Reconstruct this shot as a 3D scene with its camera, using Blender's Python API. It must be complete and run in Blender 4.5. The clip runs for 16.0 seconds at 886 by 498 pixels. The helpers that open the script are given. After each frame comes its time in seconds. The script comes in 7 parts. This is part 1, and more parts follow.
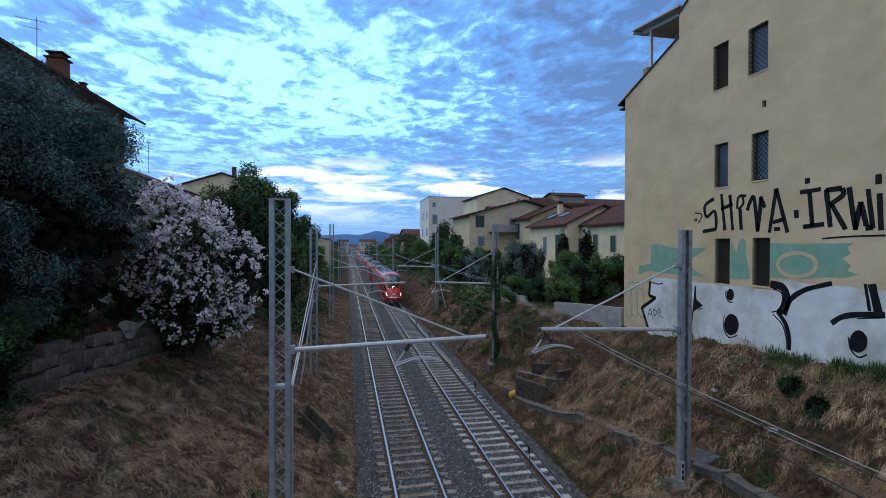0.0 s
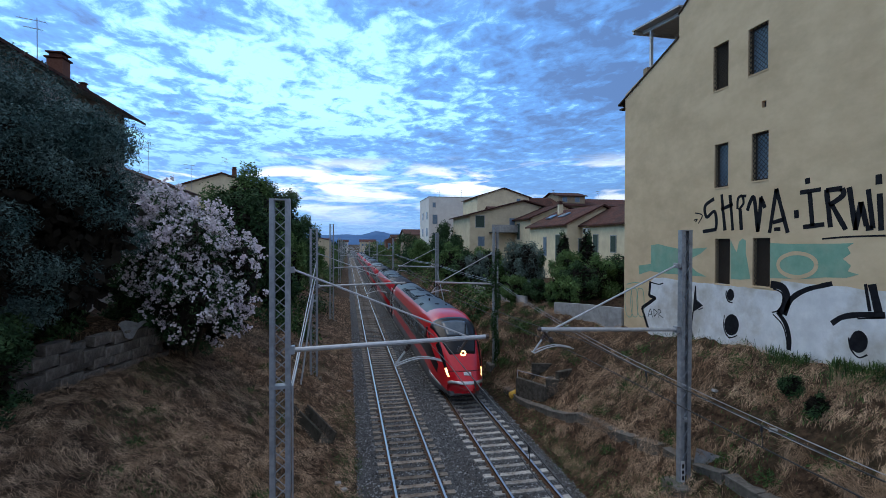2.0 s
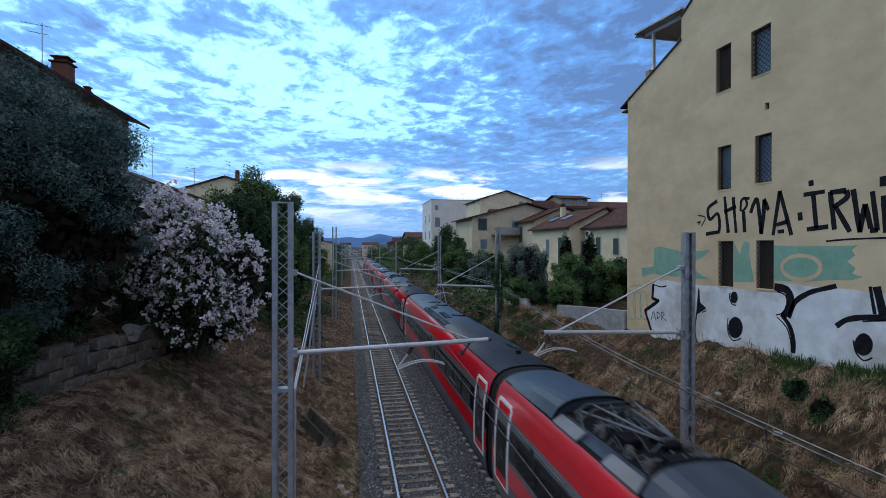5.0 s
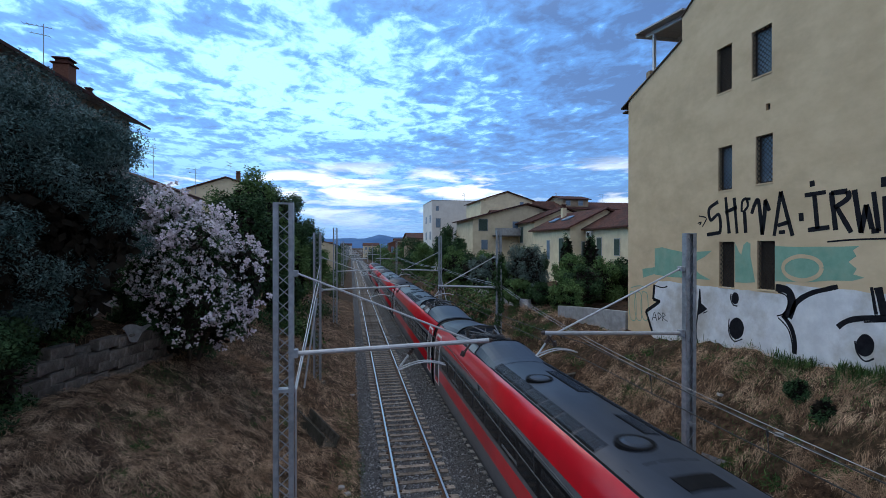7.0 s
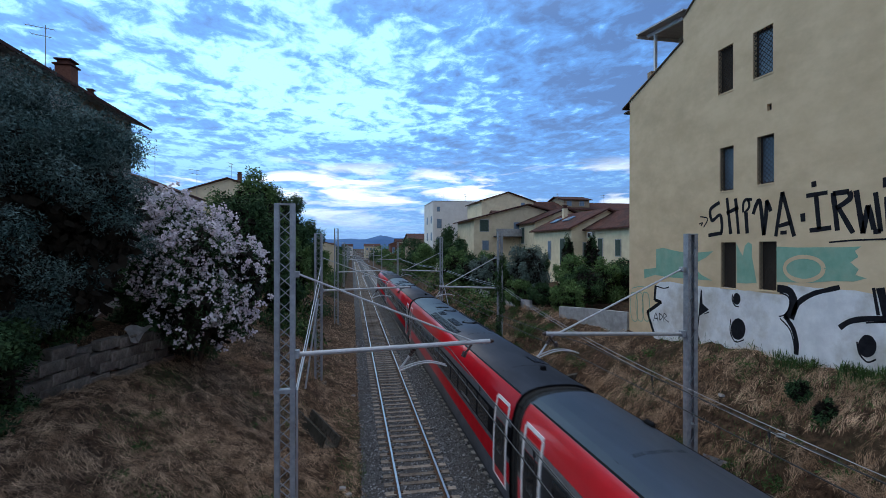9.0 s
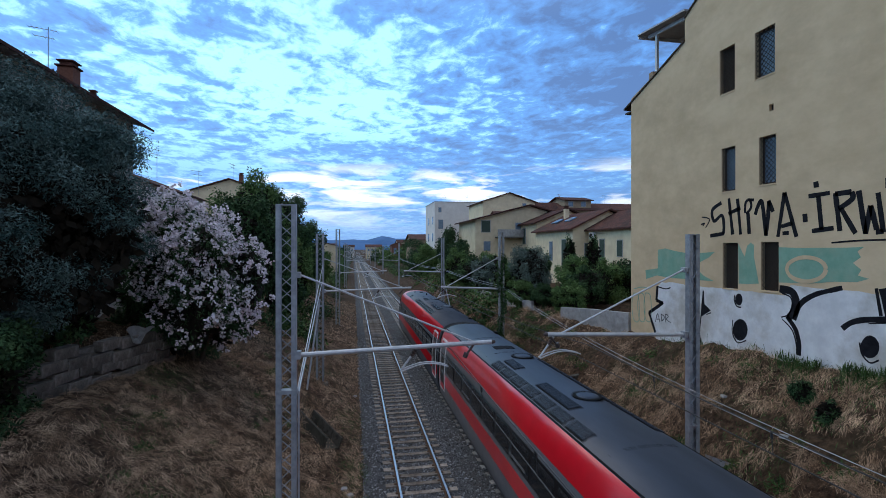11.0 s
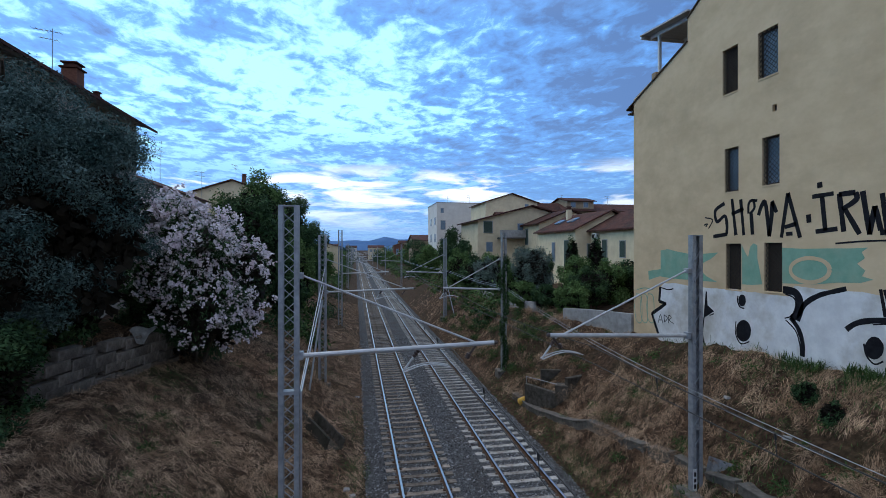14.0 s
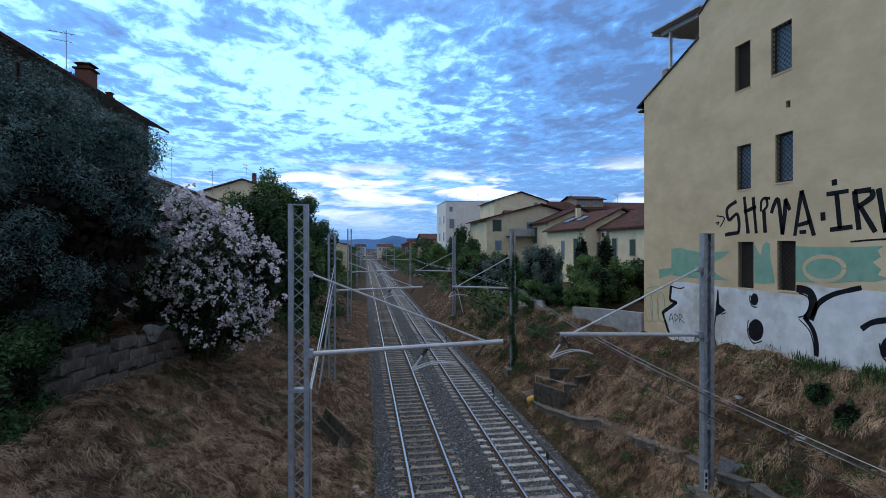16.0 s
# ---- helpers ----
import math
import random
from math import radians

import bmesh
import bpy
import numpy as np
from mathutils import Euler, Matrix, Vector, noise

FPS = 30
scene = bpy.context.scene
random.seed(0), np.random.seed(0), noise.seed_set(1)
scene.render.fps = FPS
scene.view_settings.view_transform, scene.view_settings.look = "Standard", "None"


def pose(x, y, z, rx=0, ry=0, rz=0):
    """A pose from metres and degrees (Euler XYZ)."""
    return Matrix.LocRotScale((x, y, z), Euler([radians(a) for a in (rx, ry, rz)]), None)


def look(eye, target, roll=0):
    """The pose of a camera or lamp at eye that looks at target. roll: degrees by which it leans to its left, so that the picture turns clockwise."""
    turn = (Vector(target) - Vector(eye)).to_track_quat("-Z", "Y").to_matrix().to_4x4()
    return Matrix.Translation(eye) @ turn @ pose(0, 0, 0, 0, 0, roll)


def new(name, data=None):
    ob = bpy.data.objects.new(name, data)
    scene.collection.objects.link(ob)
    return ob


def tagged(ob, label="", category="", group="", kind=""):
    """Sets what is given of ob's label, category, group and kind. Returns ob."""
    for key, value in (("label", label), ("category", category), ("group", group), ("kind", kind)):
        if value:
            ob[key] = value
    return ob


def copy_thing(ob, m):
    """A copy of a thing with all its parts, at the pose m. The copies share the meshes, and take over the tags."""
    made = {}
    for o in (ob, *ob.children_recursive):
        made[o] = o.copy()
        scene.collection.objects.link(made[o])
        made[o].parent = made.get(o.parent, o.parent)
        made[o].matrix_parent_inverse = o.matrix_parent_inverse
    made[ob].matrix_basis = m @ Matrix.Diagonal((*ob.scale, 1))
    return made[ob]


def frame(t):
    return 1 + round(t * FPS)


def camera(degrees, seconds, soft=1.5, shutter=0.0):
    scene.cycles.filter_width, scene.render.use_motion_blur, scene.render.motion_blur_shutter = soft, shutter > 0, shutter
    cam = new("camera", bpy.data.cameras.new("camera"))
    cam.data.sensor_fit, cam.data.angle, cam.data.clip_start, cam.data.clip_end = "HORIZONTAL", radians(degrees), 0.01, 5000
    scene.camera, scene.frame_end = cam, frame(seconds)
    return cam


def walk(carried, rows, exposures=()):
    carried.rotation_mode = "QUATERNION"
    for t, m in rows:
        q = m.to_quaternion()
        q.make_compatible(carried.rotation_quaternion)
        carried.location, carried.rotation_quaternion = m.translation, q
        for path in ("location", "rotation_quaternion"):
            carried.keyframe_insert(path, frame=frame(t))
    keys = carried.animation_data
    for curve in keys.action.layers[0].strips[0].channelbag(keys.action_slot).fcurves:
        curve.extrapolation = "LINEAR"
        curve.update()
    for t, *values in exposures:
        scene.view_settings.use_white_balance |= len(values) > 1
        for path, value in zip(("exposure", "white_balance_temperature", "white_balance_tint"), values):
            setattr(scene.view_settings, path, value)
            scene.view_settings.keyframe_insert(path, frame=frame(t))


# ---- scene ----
# camera: handheld on a footbridge over the cutting, turning slightly
EYE_Z = 7.9
cam = camera(85.4, 16.0, soft=0.8, shutter=0.22)
TURNS = [
    (0, 11.314, -0.678, -0.133), (1.5, 11.314, -0.678, -0.133), (2, 11.302, -0.660, -0.140), (2.5, 11.240, -0.597, -0.138),
    (3, 11.189, -0.535, -0.130), (3.5, 11.134, -0.481, -0.112), (4, 11.083, -0.425, -0.096), (6.5, 10.932, -0.252, -0.055),
    (7, 10.915, -0.242, -0.057), (7.5, 10.895, -0.228, -0.055), (8, 10.858, -0.199, -0.045), (8.5, 10.820, -0.176, -0.038),
    (9, 10.785, -0.160, -0.034), (11.5, 10.573, -0.060, -0.005), (12, 10.545, -0.040, -0.008), (12.5, 10.523, -0.012, -0.014),
    (13, 10.500, 0.004, -0.006), (13.5, 10.460, 0.017, 0.002), (14, 10.332, 0.012, 0.0), (14.5, 10.130, -0.010, -0.004),
    (15, 9.860, -0.063, -0.010), (15.5, 9.566, -0.111, 0.012), (16, 9.278, -0.155, 0.041)]
walk(cam, [(t, pose(0, 0, EYE_Z, 90 + p, 0, -y) @ pose(0, 0, 0, 0, 0, -r)) for t, y, p, r in TURNS], exposures=[(0, 0.0), (16, 0.0)])

# ---- world: broken cloud deck at dusk over a clear sky ----
SUN_AZ, SUN_EL = -37.0, 52.0     # degrees; azimuth from the track's way, to the left
world = bpy.data.worlds.new("sky")
scene.world = world
world.use_nodes = True
wn, wl = world.node_tree.nodes, world.node_tree.links
wn.clear()


def wnode(kind, **values):
    n = wn.new(kind)
    for k, v in values.items():
        n.inputs[k].default_value = v
    return n


def wmath(op, a, b=None, c=None):
    n = wn.new("ShaderNodeMath")
    n.operation = op
    for i, v in enumerate((a, b, c)):
        if v is None:
            continue
        if isinstance(v, (int, float)):
            n.inputs[i].default_value = v
        else:
            wl.new(v, n.inputs[i])
    return n.outputs[0]


def wramp(fac, stops):
    n = wn.new("ShaderNodeValToRGB")
    els = n.color_ramp.elements
    while len(els) < len(stops):
        els.new(0.5)
    for e, (p, c) in zip(els, stops):
        e.position = p
        e.color = (*c, 1) if isinstance(c, tuple) else (c, c, c, 1)
    wl.new(fac, n.inputs[0])
    return n.outputs[0]


sky = wn.new("ShaderNodeTexSky")
sky.sky_type, sky.sun_disc = "NISHITA", False
sky.sun_elevation, sky.sun_rotation = radians(SUN_EL), radians(SUN_AZ)
sky.air_density, sky.dust_density, sky.ozone_density = 1.0, 0.6, 2.5
tc = wn.new("ShaderNodeTexCoord")
sep = wn.new("ShaderNodeSeparateXYZ")
wl.new(tc.outputs["Generated"], sep.inputs[0])
zup = wmath("MAXIMUM", wmath("ADD", sep.outputs[2], 0.06), 0.02)
com = wn.new("ShaderNodeCombineXYZ")
wl.new(wmath("DIVIDE", sep.outputs[0], zup), com.inputs[0])
wl.new(wmath("DIVIDE", sep.outputs[1], zup), com.inputs[1])


def wnoise(scale, detail, rough, off, stretch=(1, 1, 1), dist=0.0, turn=0.0):
    mp = wn.new("ShaderNodeMapping")
    mp.inputs["Location"].default_value = off
    mp.inputs["Scale"].default_value = stretch
    mp.inputs["Rotation"].default_value = (0, 0, radians(turn))
    wl.new(com.outputs[0], mp.inputs[0])
    n = wnode("ShaderNodeTexNoise", Scale=scale, Detail=detail, Roughness=rough, Distortion=dist)
    wl.new(mp.outputs[0], n.inputs["Vector"])
    return n.outputs[0]


big = wnoise(0.8, 4, 0.5, (3.1, 1.7, 0), (1.0, 1.0, 1))               # large sheets
puffs = wnoise(5.2, 7, 0.6, (0.4, 5.2, 0), (1.0, 0.85, 1), 0.5, 20)    # mackerel puffs
fine = wnoise(15.0, 5, 0.6, (2.4, 1.2, 0), (1.0, 0.7, 1), 0.4, 35)
mix_ = wmath("ADD", wmath("ADD", wmath("MULTIPLY", big, 0.42), wmath("MULTIPLY", puffs, 0.62)), wmath("MULTIPLY", fine, 0.27))
# thicker away from the hidden sun, thin towards it
toward = wmath("ADD", wmath("MULTIPLY", sep.outputs[0], math.sin(radians(SUN_AZ))), wmath("MULTIPLY", sep.outputs[1], math.cos(radians(SUN_AZ))))
thick_ = wmath("ADD", mix_, wmath("MULTIPLY_ADD", toward, -0.07, 0.035))
# a heavier bank of cloud high over the building's side
bank_ = wramp(wmath("MULTIPLY_ADD", sep.outputs[0], 0.8, sep.outputs[2]), [(0.10, 0.0), (0.45, 0.30), (0.62, 0.72), (0.80, 1.0)])
thick_ = wmath("ADD", thick_, wmath("MULTIPLY_ADD", bank_, 0.12, -0.105))
dark = wramp(thick_, [(0.48, 0.0), (0.585, 0.55), (0.72, 1.0)])
glow = wmath("MULTIPLY_ADD", wmath("MAXIMUM", toward, 0.0), 0.28, 0.80)
light_c = wramp(dark, [(0.0, (0.40, 0.83, 1.0)), (0.5, (0.130, 0.355, 0.83)), (1.0, (0.090, 0.185, 0.42))])
# overhead and behind, the deck closes to even grey-white
for fac, colour in ((wramp(sep.outputs[2], [(0.42, 0.0), (0.80, 1.0)]), (0.29, 0.395, 0.58, 1)), (wramp(wmath("MULTIPLY_ADD", sep.outputs[1], -0.5, 0.5), [(0.42, 0.0), (0.80, 0.9)]), (0.44, 0.53, 0.70, 1))):
    om = wn.new("ShaderNodeMix")
    om.data_type = "RGBA"
    wl.new(fac, om.inputs["Factor"])
    wl.new(light_c, om.inputs[6])
    om.inputs[7].default_value = colour
    light_c = om.outputs[2]
# the deck greys into distance towards the horizon
hz = wn.new("ShaderNodeMix")
hz.data_type = "RGBA"
wl.new(wramp(sep.outputs[2], [(0.0, 0.9), (0.12, 0.68), (0.25, 0.0)]), hz.inputs["Factor"])
wl.new(light_c, hz.inputs[6])
hz.inputs[7].default_value = (0.105, 0.265, 0.60, 1)
light_c = hz.outputs[2]
# a bright gap low over the horizon
low = wramp(sep.outputs[2], [(0.03, 0.0), (0.115, 1.0), (0.135, 1.0), (0.18, 0.0)])
gap_v = wn.new("ShaderNodeCombineXYZ")
wl.new(wmath("MULTIPLY", sep.outputs[0], 3.2), gap_v.inputs[0])
wl.new(wmath("MULTIPLY", sep.outputs[2], 17.0), gap_v.inputs[1])
gap_t = wnode("ShaderNodeTexNoise", Scale=1.7, Detail=6, Roughness=0.55, Distortion=0.4)
wl.new(gap_v.outputs[0], gap_t.inputs["Vector"])
gap_n = wmath("MULTIPLY_ADD", wramp(wmath("MULTIPLY_ADD", sep.outputs[0], 0.5, 0.5), [(0.36, 0.0), (0.47, 1.0), (0.60, 1.0), (0.65, 0.3), (0.70, 0.35), (0.75, 0.9)]), 0.17, wmath("ADD", gap_t.outputs[0], -0.06))
gap = wmath("MULTIPLY", low, wramp(gap_n, [(0.555, 0.0), (0.66, 1.0)]))
gm = wn.new("ShaderNodeMix")
gm.data_type = "RGBA"
wl.new(gap, gm.inputs["Factor"])
wl.new(light_c, gm.inputs[6])
gm.inputs[7].default_value = (0.92, 0.97, 1.0, 1)
light_c = gm.outputs[2]
bg_sky = wnode("ShaderNodeBackground", Strength=0.10)
wl.new(sky.outputs[0], bg_sky.inputs[0])
bg_cl = wnode("ShaderNodeBackground", Strength=1.0)
wl.new(light_c, bg_cl.inputs[0])
wl.new(wmath("MULTIPLY", glow, 1.55), bg_cl.inputs["Strength"])
mixs = wnode("ShaderNodeMixShader", Fac=0.85)
wl.new(bg_sky.outputs[0], mixs.inputs[1])
wl.new(bg_cl.outputs[0], mixs.inputs[2])
wout = wn.new("ShaderNodeOutputWorld")
wl.new(mixs.outputs[0], wout.inputs[0])

sun = new("sun", bpy.data.lights.new("sun", "SUN"))
sun.data.energy, sun.data.angle, sun.data.color = 1.0, radians(40), (1.0, 0.92, 0.84)
_el, _az = radians(SUN_EL), radians(SUN_AZ)
sun.matrix_world = look((math.sin(_az) * math.cos(_el) * 50, math.cos(_az) * math.cos(_el) * 50, math.sin(_el) * 50), (0, 0, 0))
# ---- materials ----


def surf(name, c1, c2, scale=6.0, rough=0.8, metal=0.0, bump=0.2, bump_scale=40.0, stain=None, stain_scale=0.6, stain_amount=0.5,
         vary=0.0, island=0.0, stretch=(1, 1, 1), coat=0.0, glow=0.0, depth=0.02, trans=0.0):
    m = bpy.data.materials.new(name)
    m.use_nodes = True
    n, l = m.node_tree.nodes, m.node_tree.links
    b = n["Principled BSDF"]
    tcn = n.new("ShaderNodeTexCoord")
    mp = n.new("ShaderNodeMapping")
    mp.inputs["Scale"].default_value = stretch
    l.new(tcn.outputs["Object"], mp.inputs[0])

    def noise_(s, d=5, r=0.6):
        t = n.new("ShaderNodeTexNoise")
        t.inputs["Scale"].default_value, t.inputs["Detail"].default_value, t.inputs["Roughness"].default_value = s, d, r
        l.new(mp.outputs[0], t.inputs["Vector"])
        return t.outputs[0]

    def blend(f, a, c, mode="MIX"):
        x = n.new("ShaderNodeMix")
        x.data_type, x.blend_type = "RGBA", mode
        for sock, v in ((x.inputs["Factor"], f), (x.inputs[6], a), (x.inputs[7], c)):
            if isinstance(v, (int, float)):
                sock.default_value = v
            elif isinstance(v, tuple):
                sock.default_value = (*v, 1)
            else:
                l.new(v, sock)
        return x.outputs[2]

    def ramp(f, lo, hi):
        x = n.new("ShaderNodeMapRange")
        x.inputs[1].default_value, x.inputs[2].default_value = lo, hi
        l.new(f, x.inputs[0])
        return x.outputs[0]

    col = blend(ramp(noise_(scale), 0.34, 0.66), c1, c2)
    if stain:
        f = n.new("ShaderNodeMath")
        f.operation = "MULTIPLY"
        l.new(ramp(noise_(stain_scale, 6, 0.65), 0.48, 0.68), f.inputs[0])
        f.inputs[1].default_value = stain_amount
        col = blend(f.outputs[0], col, stain)
    for amount, sock in ((vary, "o"), (island, "i")):
        if amount:
            src = n.new("ShaderNodeObjectInfo").outputs["Random"] if sock == "o" else n.new("ShaderNodeNewGeometry").outputs["Random Per Island"]
            hv = n.new("ShaderNodeHueSaturation")
            mr = n.new("ShaderNodeMapRange")
            mr.inputs[3].default_value, mr.inputs[4].default_value = 1 - amount, 1 + amount
            l.new(src, mr.inputs[0])
            l.new(mr.outputs[0], hv.inputs["Value"])
            l.new(col, hv.inputs["Color"])
            col = hv.outputs[0]
    l.new(col, b.inputs["Base Color"])
    b.inputs["Roughness"].default_value = rough
    b.inputs["Metallic"].default_value = metal
    b.inputs["Coat Weight"].default_value = coat
    b.inputs["Specular IOR Level"].default_value = 0.5 if rough < 0.7 else 0.12
    if trans:
        b.inputs["Transmission Weight"].default_value = trans
    if glow:
        l.new(col, b.inputs["Emission Color"])
        b.inputs["Emission Strength"].default_value = glow
    if bump:
        bp = n.new("ShaderNodeBump")
        bp.inputs["Strength"].default_value, bp.inputs["Distance"].default_value = bump, depth
        l.new(noise_(bump_scale, 6, 0.7), bp.inputs["Height"])
        l.new(bp.outputs[0], b.inputs["Normal"])
    return m


M_GROUND = surf("dry_soil", (0.028, 0.017, 0.011), (0.125, 0.075, 0.045), 6, 0.95, bump=1.0, bump_scale=11, stain=(0.036, 0.038, 0.018), stain_scale=0.45, stain_amount=0.55, depth=0.10)
M_STRAW = surf("straw", (0.26, 0.158, 0.094), (0.70, 0.49, 0.325), 1.1, 0.9, bump=0, island=0.6, stain=(0.13, 0.076, 0.046), stain_scale=0.8, stain_amount=0.6)
M_WEED = surf("weed", (0.030, 0.065, 0.022), (0.085, 0.14, 0.042), 4, 0.8, bump=0, island=0.5)
M_BALLAST = surf("ballast", (0.035, 0.036, 0.038), (0.17, 0.17, 0.172), 26, 0.95, bump=1.0, bump_scale=26, stain=(0.075, 0.058, 0.045), stain_scale=0.5, stain_amount=0.5, depth=0.06)
M_STONE = surf("ballast_stone", (0.10, 0.102, 0.105), (0.28, 0.28, 0.285), 12, 0.95, bump=0.4, island=0.75)
M_SLEEPER = surf("sleeper_concrete", (0.33, 0.315, 0.29), (0.50, 0.475, 0.44), 9, 0.9, bump=0.4, stain=(0.12, 0.088, 0.064), stain_scale=1.9, stain_amount=0.8, vary=0.25)
M_SLEEPER_B = surf("brown_stained_sleeper", (0.22, 0.185, 0.15), (0.36, 0.31, 0.26), 9, 0.9, bump=0.4, stain=(0.085, 0.058, 0.04), stain_scale=1.9, stain_amount=0.85, vary=0.28)
M_RAILTOP = surf("rail_steel", (0.42, 0.43, 0.45), (0.54, 0.55, 0.58), 5, 0.34, 1.0, bump=0.05)
M_RAIL = surf("rail_rust", (0.075, 0.045, 0.03), (0.15, 0.09, 0.06), 18, 0.85, 0.2, bump=0.4)
M_GALV = surf("galvanised_steel", (0.30, 0.32, 0.35), (0.44, 0.46, 0.49), 7, 0.55, 0.55, bump=0.12, stain=(0.20, 0.19, 0.18), stain_amount=0.5)
M_TUBE = surf("arm_tube", (0.50, 0.50, 0.51), (0.62, 0.62, 0.63), 7, 0.5, 0.4, bump=0.08)
M_WIRE = surf("wire", (0.36, 0.37, 0.40), (0.48, 0.49, 0.52), 5, 0.5, 0.6, bump=0)
M_DARKWIRE = surf("copper_wire", (0.05, 0.05, 0.05), (0.09, 0.085, 0.08), 5, 0.6, 0.6, bump=0)
M_INSUL = surf("insulator", (0.05, 0.035, 0.03), (0.10, 0.07, 0.06), 8, 0.35, bump=0)
M_CONC = surf("old_concrete", (0.10, 0.09, 0.078), (0.21, 0.19, 0.168), 5, 0.92, bump=0.5, bump_scale=25, stain=(0.10, 0.095, 0.08), stain_scale=0.9, stain_amount=0.75)
M_CONC_D = surf("dark_brown_concrete", (0.055, 0.047, 0.038), (0.13, 0.115, 0.095), 5, 0.9, bump=0.6, bump_scale=25, stain=(0.03, 0.032, 0.02), stain_scale=1.2, stain_amount=0.75)
M_CONC_L = surf("pale_concrete", (0.33, 0.32, 0.31), (0.47, 0.46, 0.44), 4, 0.92, bump=0.4, stain=(0.25, 0.24, 0.22), stain_scale=0.8, stain_amount=0.7)
M_RENDER = surf("ochre_render", (0.63, 0.465, 0.285), (0.73, 0.555, 0.355), 1.3, 0.93, bump=0.16, bump_scale=6, stain=(0.47, 0.345, 0.21), stain_scale=0.45, stain_amount=0.5, depth=0.03, stretch=(1, 0.8, 1.2))
M_WHITEWASH = surf("white_wall_paint", (0.66, 0.66, 0.67), (0.80, 0.80, 0.80), 2.5, 0.9, bump=0.3, bump_scale=9, stain=(0.40, 0.345, 0.27), stain_scale=0.55, stain_amount=0.7)
M_GREENPAINT = surf("green_wall_paint", (0.20, 0.37, 0.27), (0.26, 0.44, 0.33), 3, 0.9, bump=0.3, bump_scale=9, stain=(0.38, 0.42, 0.30), stain_scale=1.1, stain_amount=0.4)
M_BLACKPAINT = surf("black_spray_paint", (0.006, 0.006, 0.009), (0.016, 0.016, 0.02), 6, 0.7, bump=0.2)
M_TERRA = surf("terracotta_tiles", (0.060, 0.028, 0.023), (0.130, 0.058, 0.043), 3, 0.9, bump=0.8, bump_scale=9, stain=(0.042, 0.032, 0.028), stain_scale=0.7, stain_amount=0.8, vary=0.25, depth=0.05)
M_CREAM = surf("cream_render", (0.72, 0.585, 0.385), (0.82, 0.685, 0.47), 1.5, 0.92, bump=0.2, bump_scale=10, stain=(0.55, 0.44, 0.30), stain_scale=0.3, stain_amount=0.5, vary=0.08)
M_PALE = surf("pale_render", (0.74, 0.68, 0.62), (0.82, 0.77, 0.71), 1.2, 0.92, bump=0.2, bump_scale=10, stain=(0.60, 0.55, 0.50), stain_scale=0.25, stain_amount=0.5)
M_BROWNWALL = surf("brown_render", (0.30, 0.22, 0.15), (0.40, 0.30, 0.20), 1.5, 0.92, bump=0.2)
# render greyed and darkened for the shadow on the near left house
M_SHADOWWALL = surf("shadow_grey_render", (0.30, 0.27, 0.235), (0.40, 0.365, 0.32), 1.2, 0.92, bump=0.25, bump_scale=8, stain=(0.20, 0.18, 0.16), stain_scale=0.4, stain_amount=0.6)
M_BRICK = surf("red_brick", (0.15, 0.07, 0.05), (0.23, 0.11, 0.075), 12, 0.92, bump=0.4)
M_FRAME = surf("dark_window_wood", (0.05, 0.035, 0.025), (0.09, 0.065, 0.045), 12, 0.7, bump=0.2, stretch=(1, 1, 0.2))
M_GRILLE = surf("black_iron", (0.015, 0.014, 0.014), (0.035, 0.032, 0.03), 12, 0.6, 0.5, bump=0.2)
# the blue base carries the sky's reflection in the panes
M_GLASS = surf("sky_tinted_glass", (0.13, 0.19, 0.26), (0.20, 0.27, 0.35), 2, 0.2, bump=0.03, bump_scale=3)
M_SHUTTER = surf("green_shutter", (0.05, 0.075, 0.06), (0.08, 0.11, 0.09), 8, 0.7, bump=0.2)
M_STEELWHITE = surf("white_painted_metal", (0.60, 0.60, 0.60), (0.70, 0.70, 0.70), 6, 0.5, 0.1, bump=0.08)
M_SHEET = surf("corrugated_sheet", (0.34, 0.34, 0.34), (0.44, 0.44, 0.44), 4, 0.6, 0.2, bump=0.15)
M_BARK = surf("bark", (0.06, 0.045, 0.034), (0.13, 0.10, 0.075), 9, 0.95, bump=0.8, bump_scale=22, stretch=(1, 1, 0.25))
M_OLIVE = surf("grey_green_leaf", (0.036, 0.080, 0.075), (0.140, 0.205, 0.190), 1.1, 0.8, bump=0, island=0.55)
# near-black brown: the shade deep inside crowns, put into a leaf colour
M_CROWNSHADE = surf("crown_shade", (0.014, 0.012, 0.009), (0.030, 0.025, 0.018), 3, 0.95, bump=0)
M_LEAF = surf("dark_leaf", (0.024, 0.055, 0.024), (0.070, 0.125, 0.050), 1.2, 0.8, bump=0, island=0.55)
M_LEAF2 = surf("mid_leaf", (0.065, 0.125, 0.040), (0.15, 0.235, 0.08), 1.2, 0.8, bump=0, island=0.5)
M_LEAF3 = surf("silver_leaf", (0.11, 0.15, 0.125), (0.18, 0.23, 0.195), 1.5, 0.85, bump=0, island=0.4)
M_FLOWER = surf("pink_white_petal", (0.84, 0.73, 0.79), (0.93, 0.88, 0.90), 1.0, 0.7, bump=0, island=0.1)
M_RED = surf("red_train_paint", (0.60, 0.006, 0.016), (0.68, 0.009, 0.022), 1.5, 0.28, bump=0.02, bump_scale=3, coat=0.3, stain=(0.40, 0.014, 0.020), stain_scale=0.8, stain_amount=0.3)
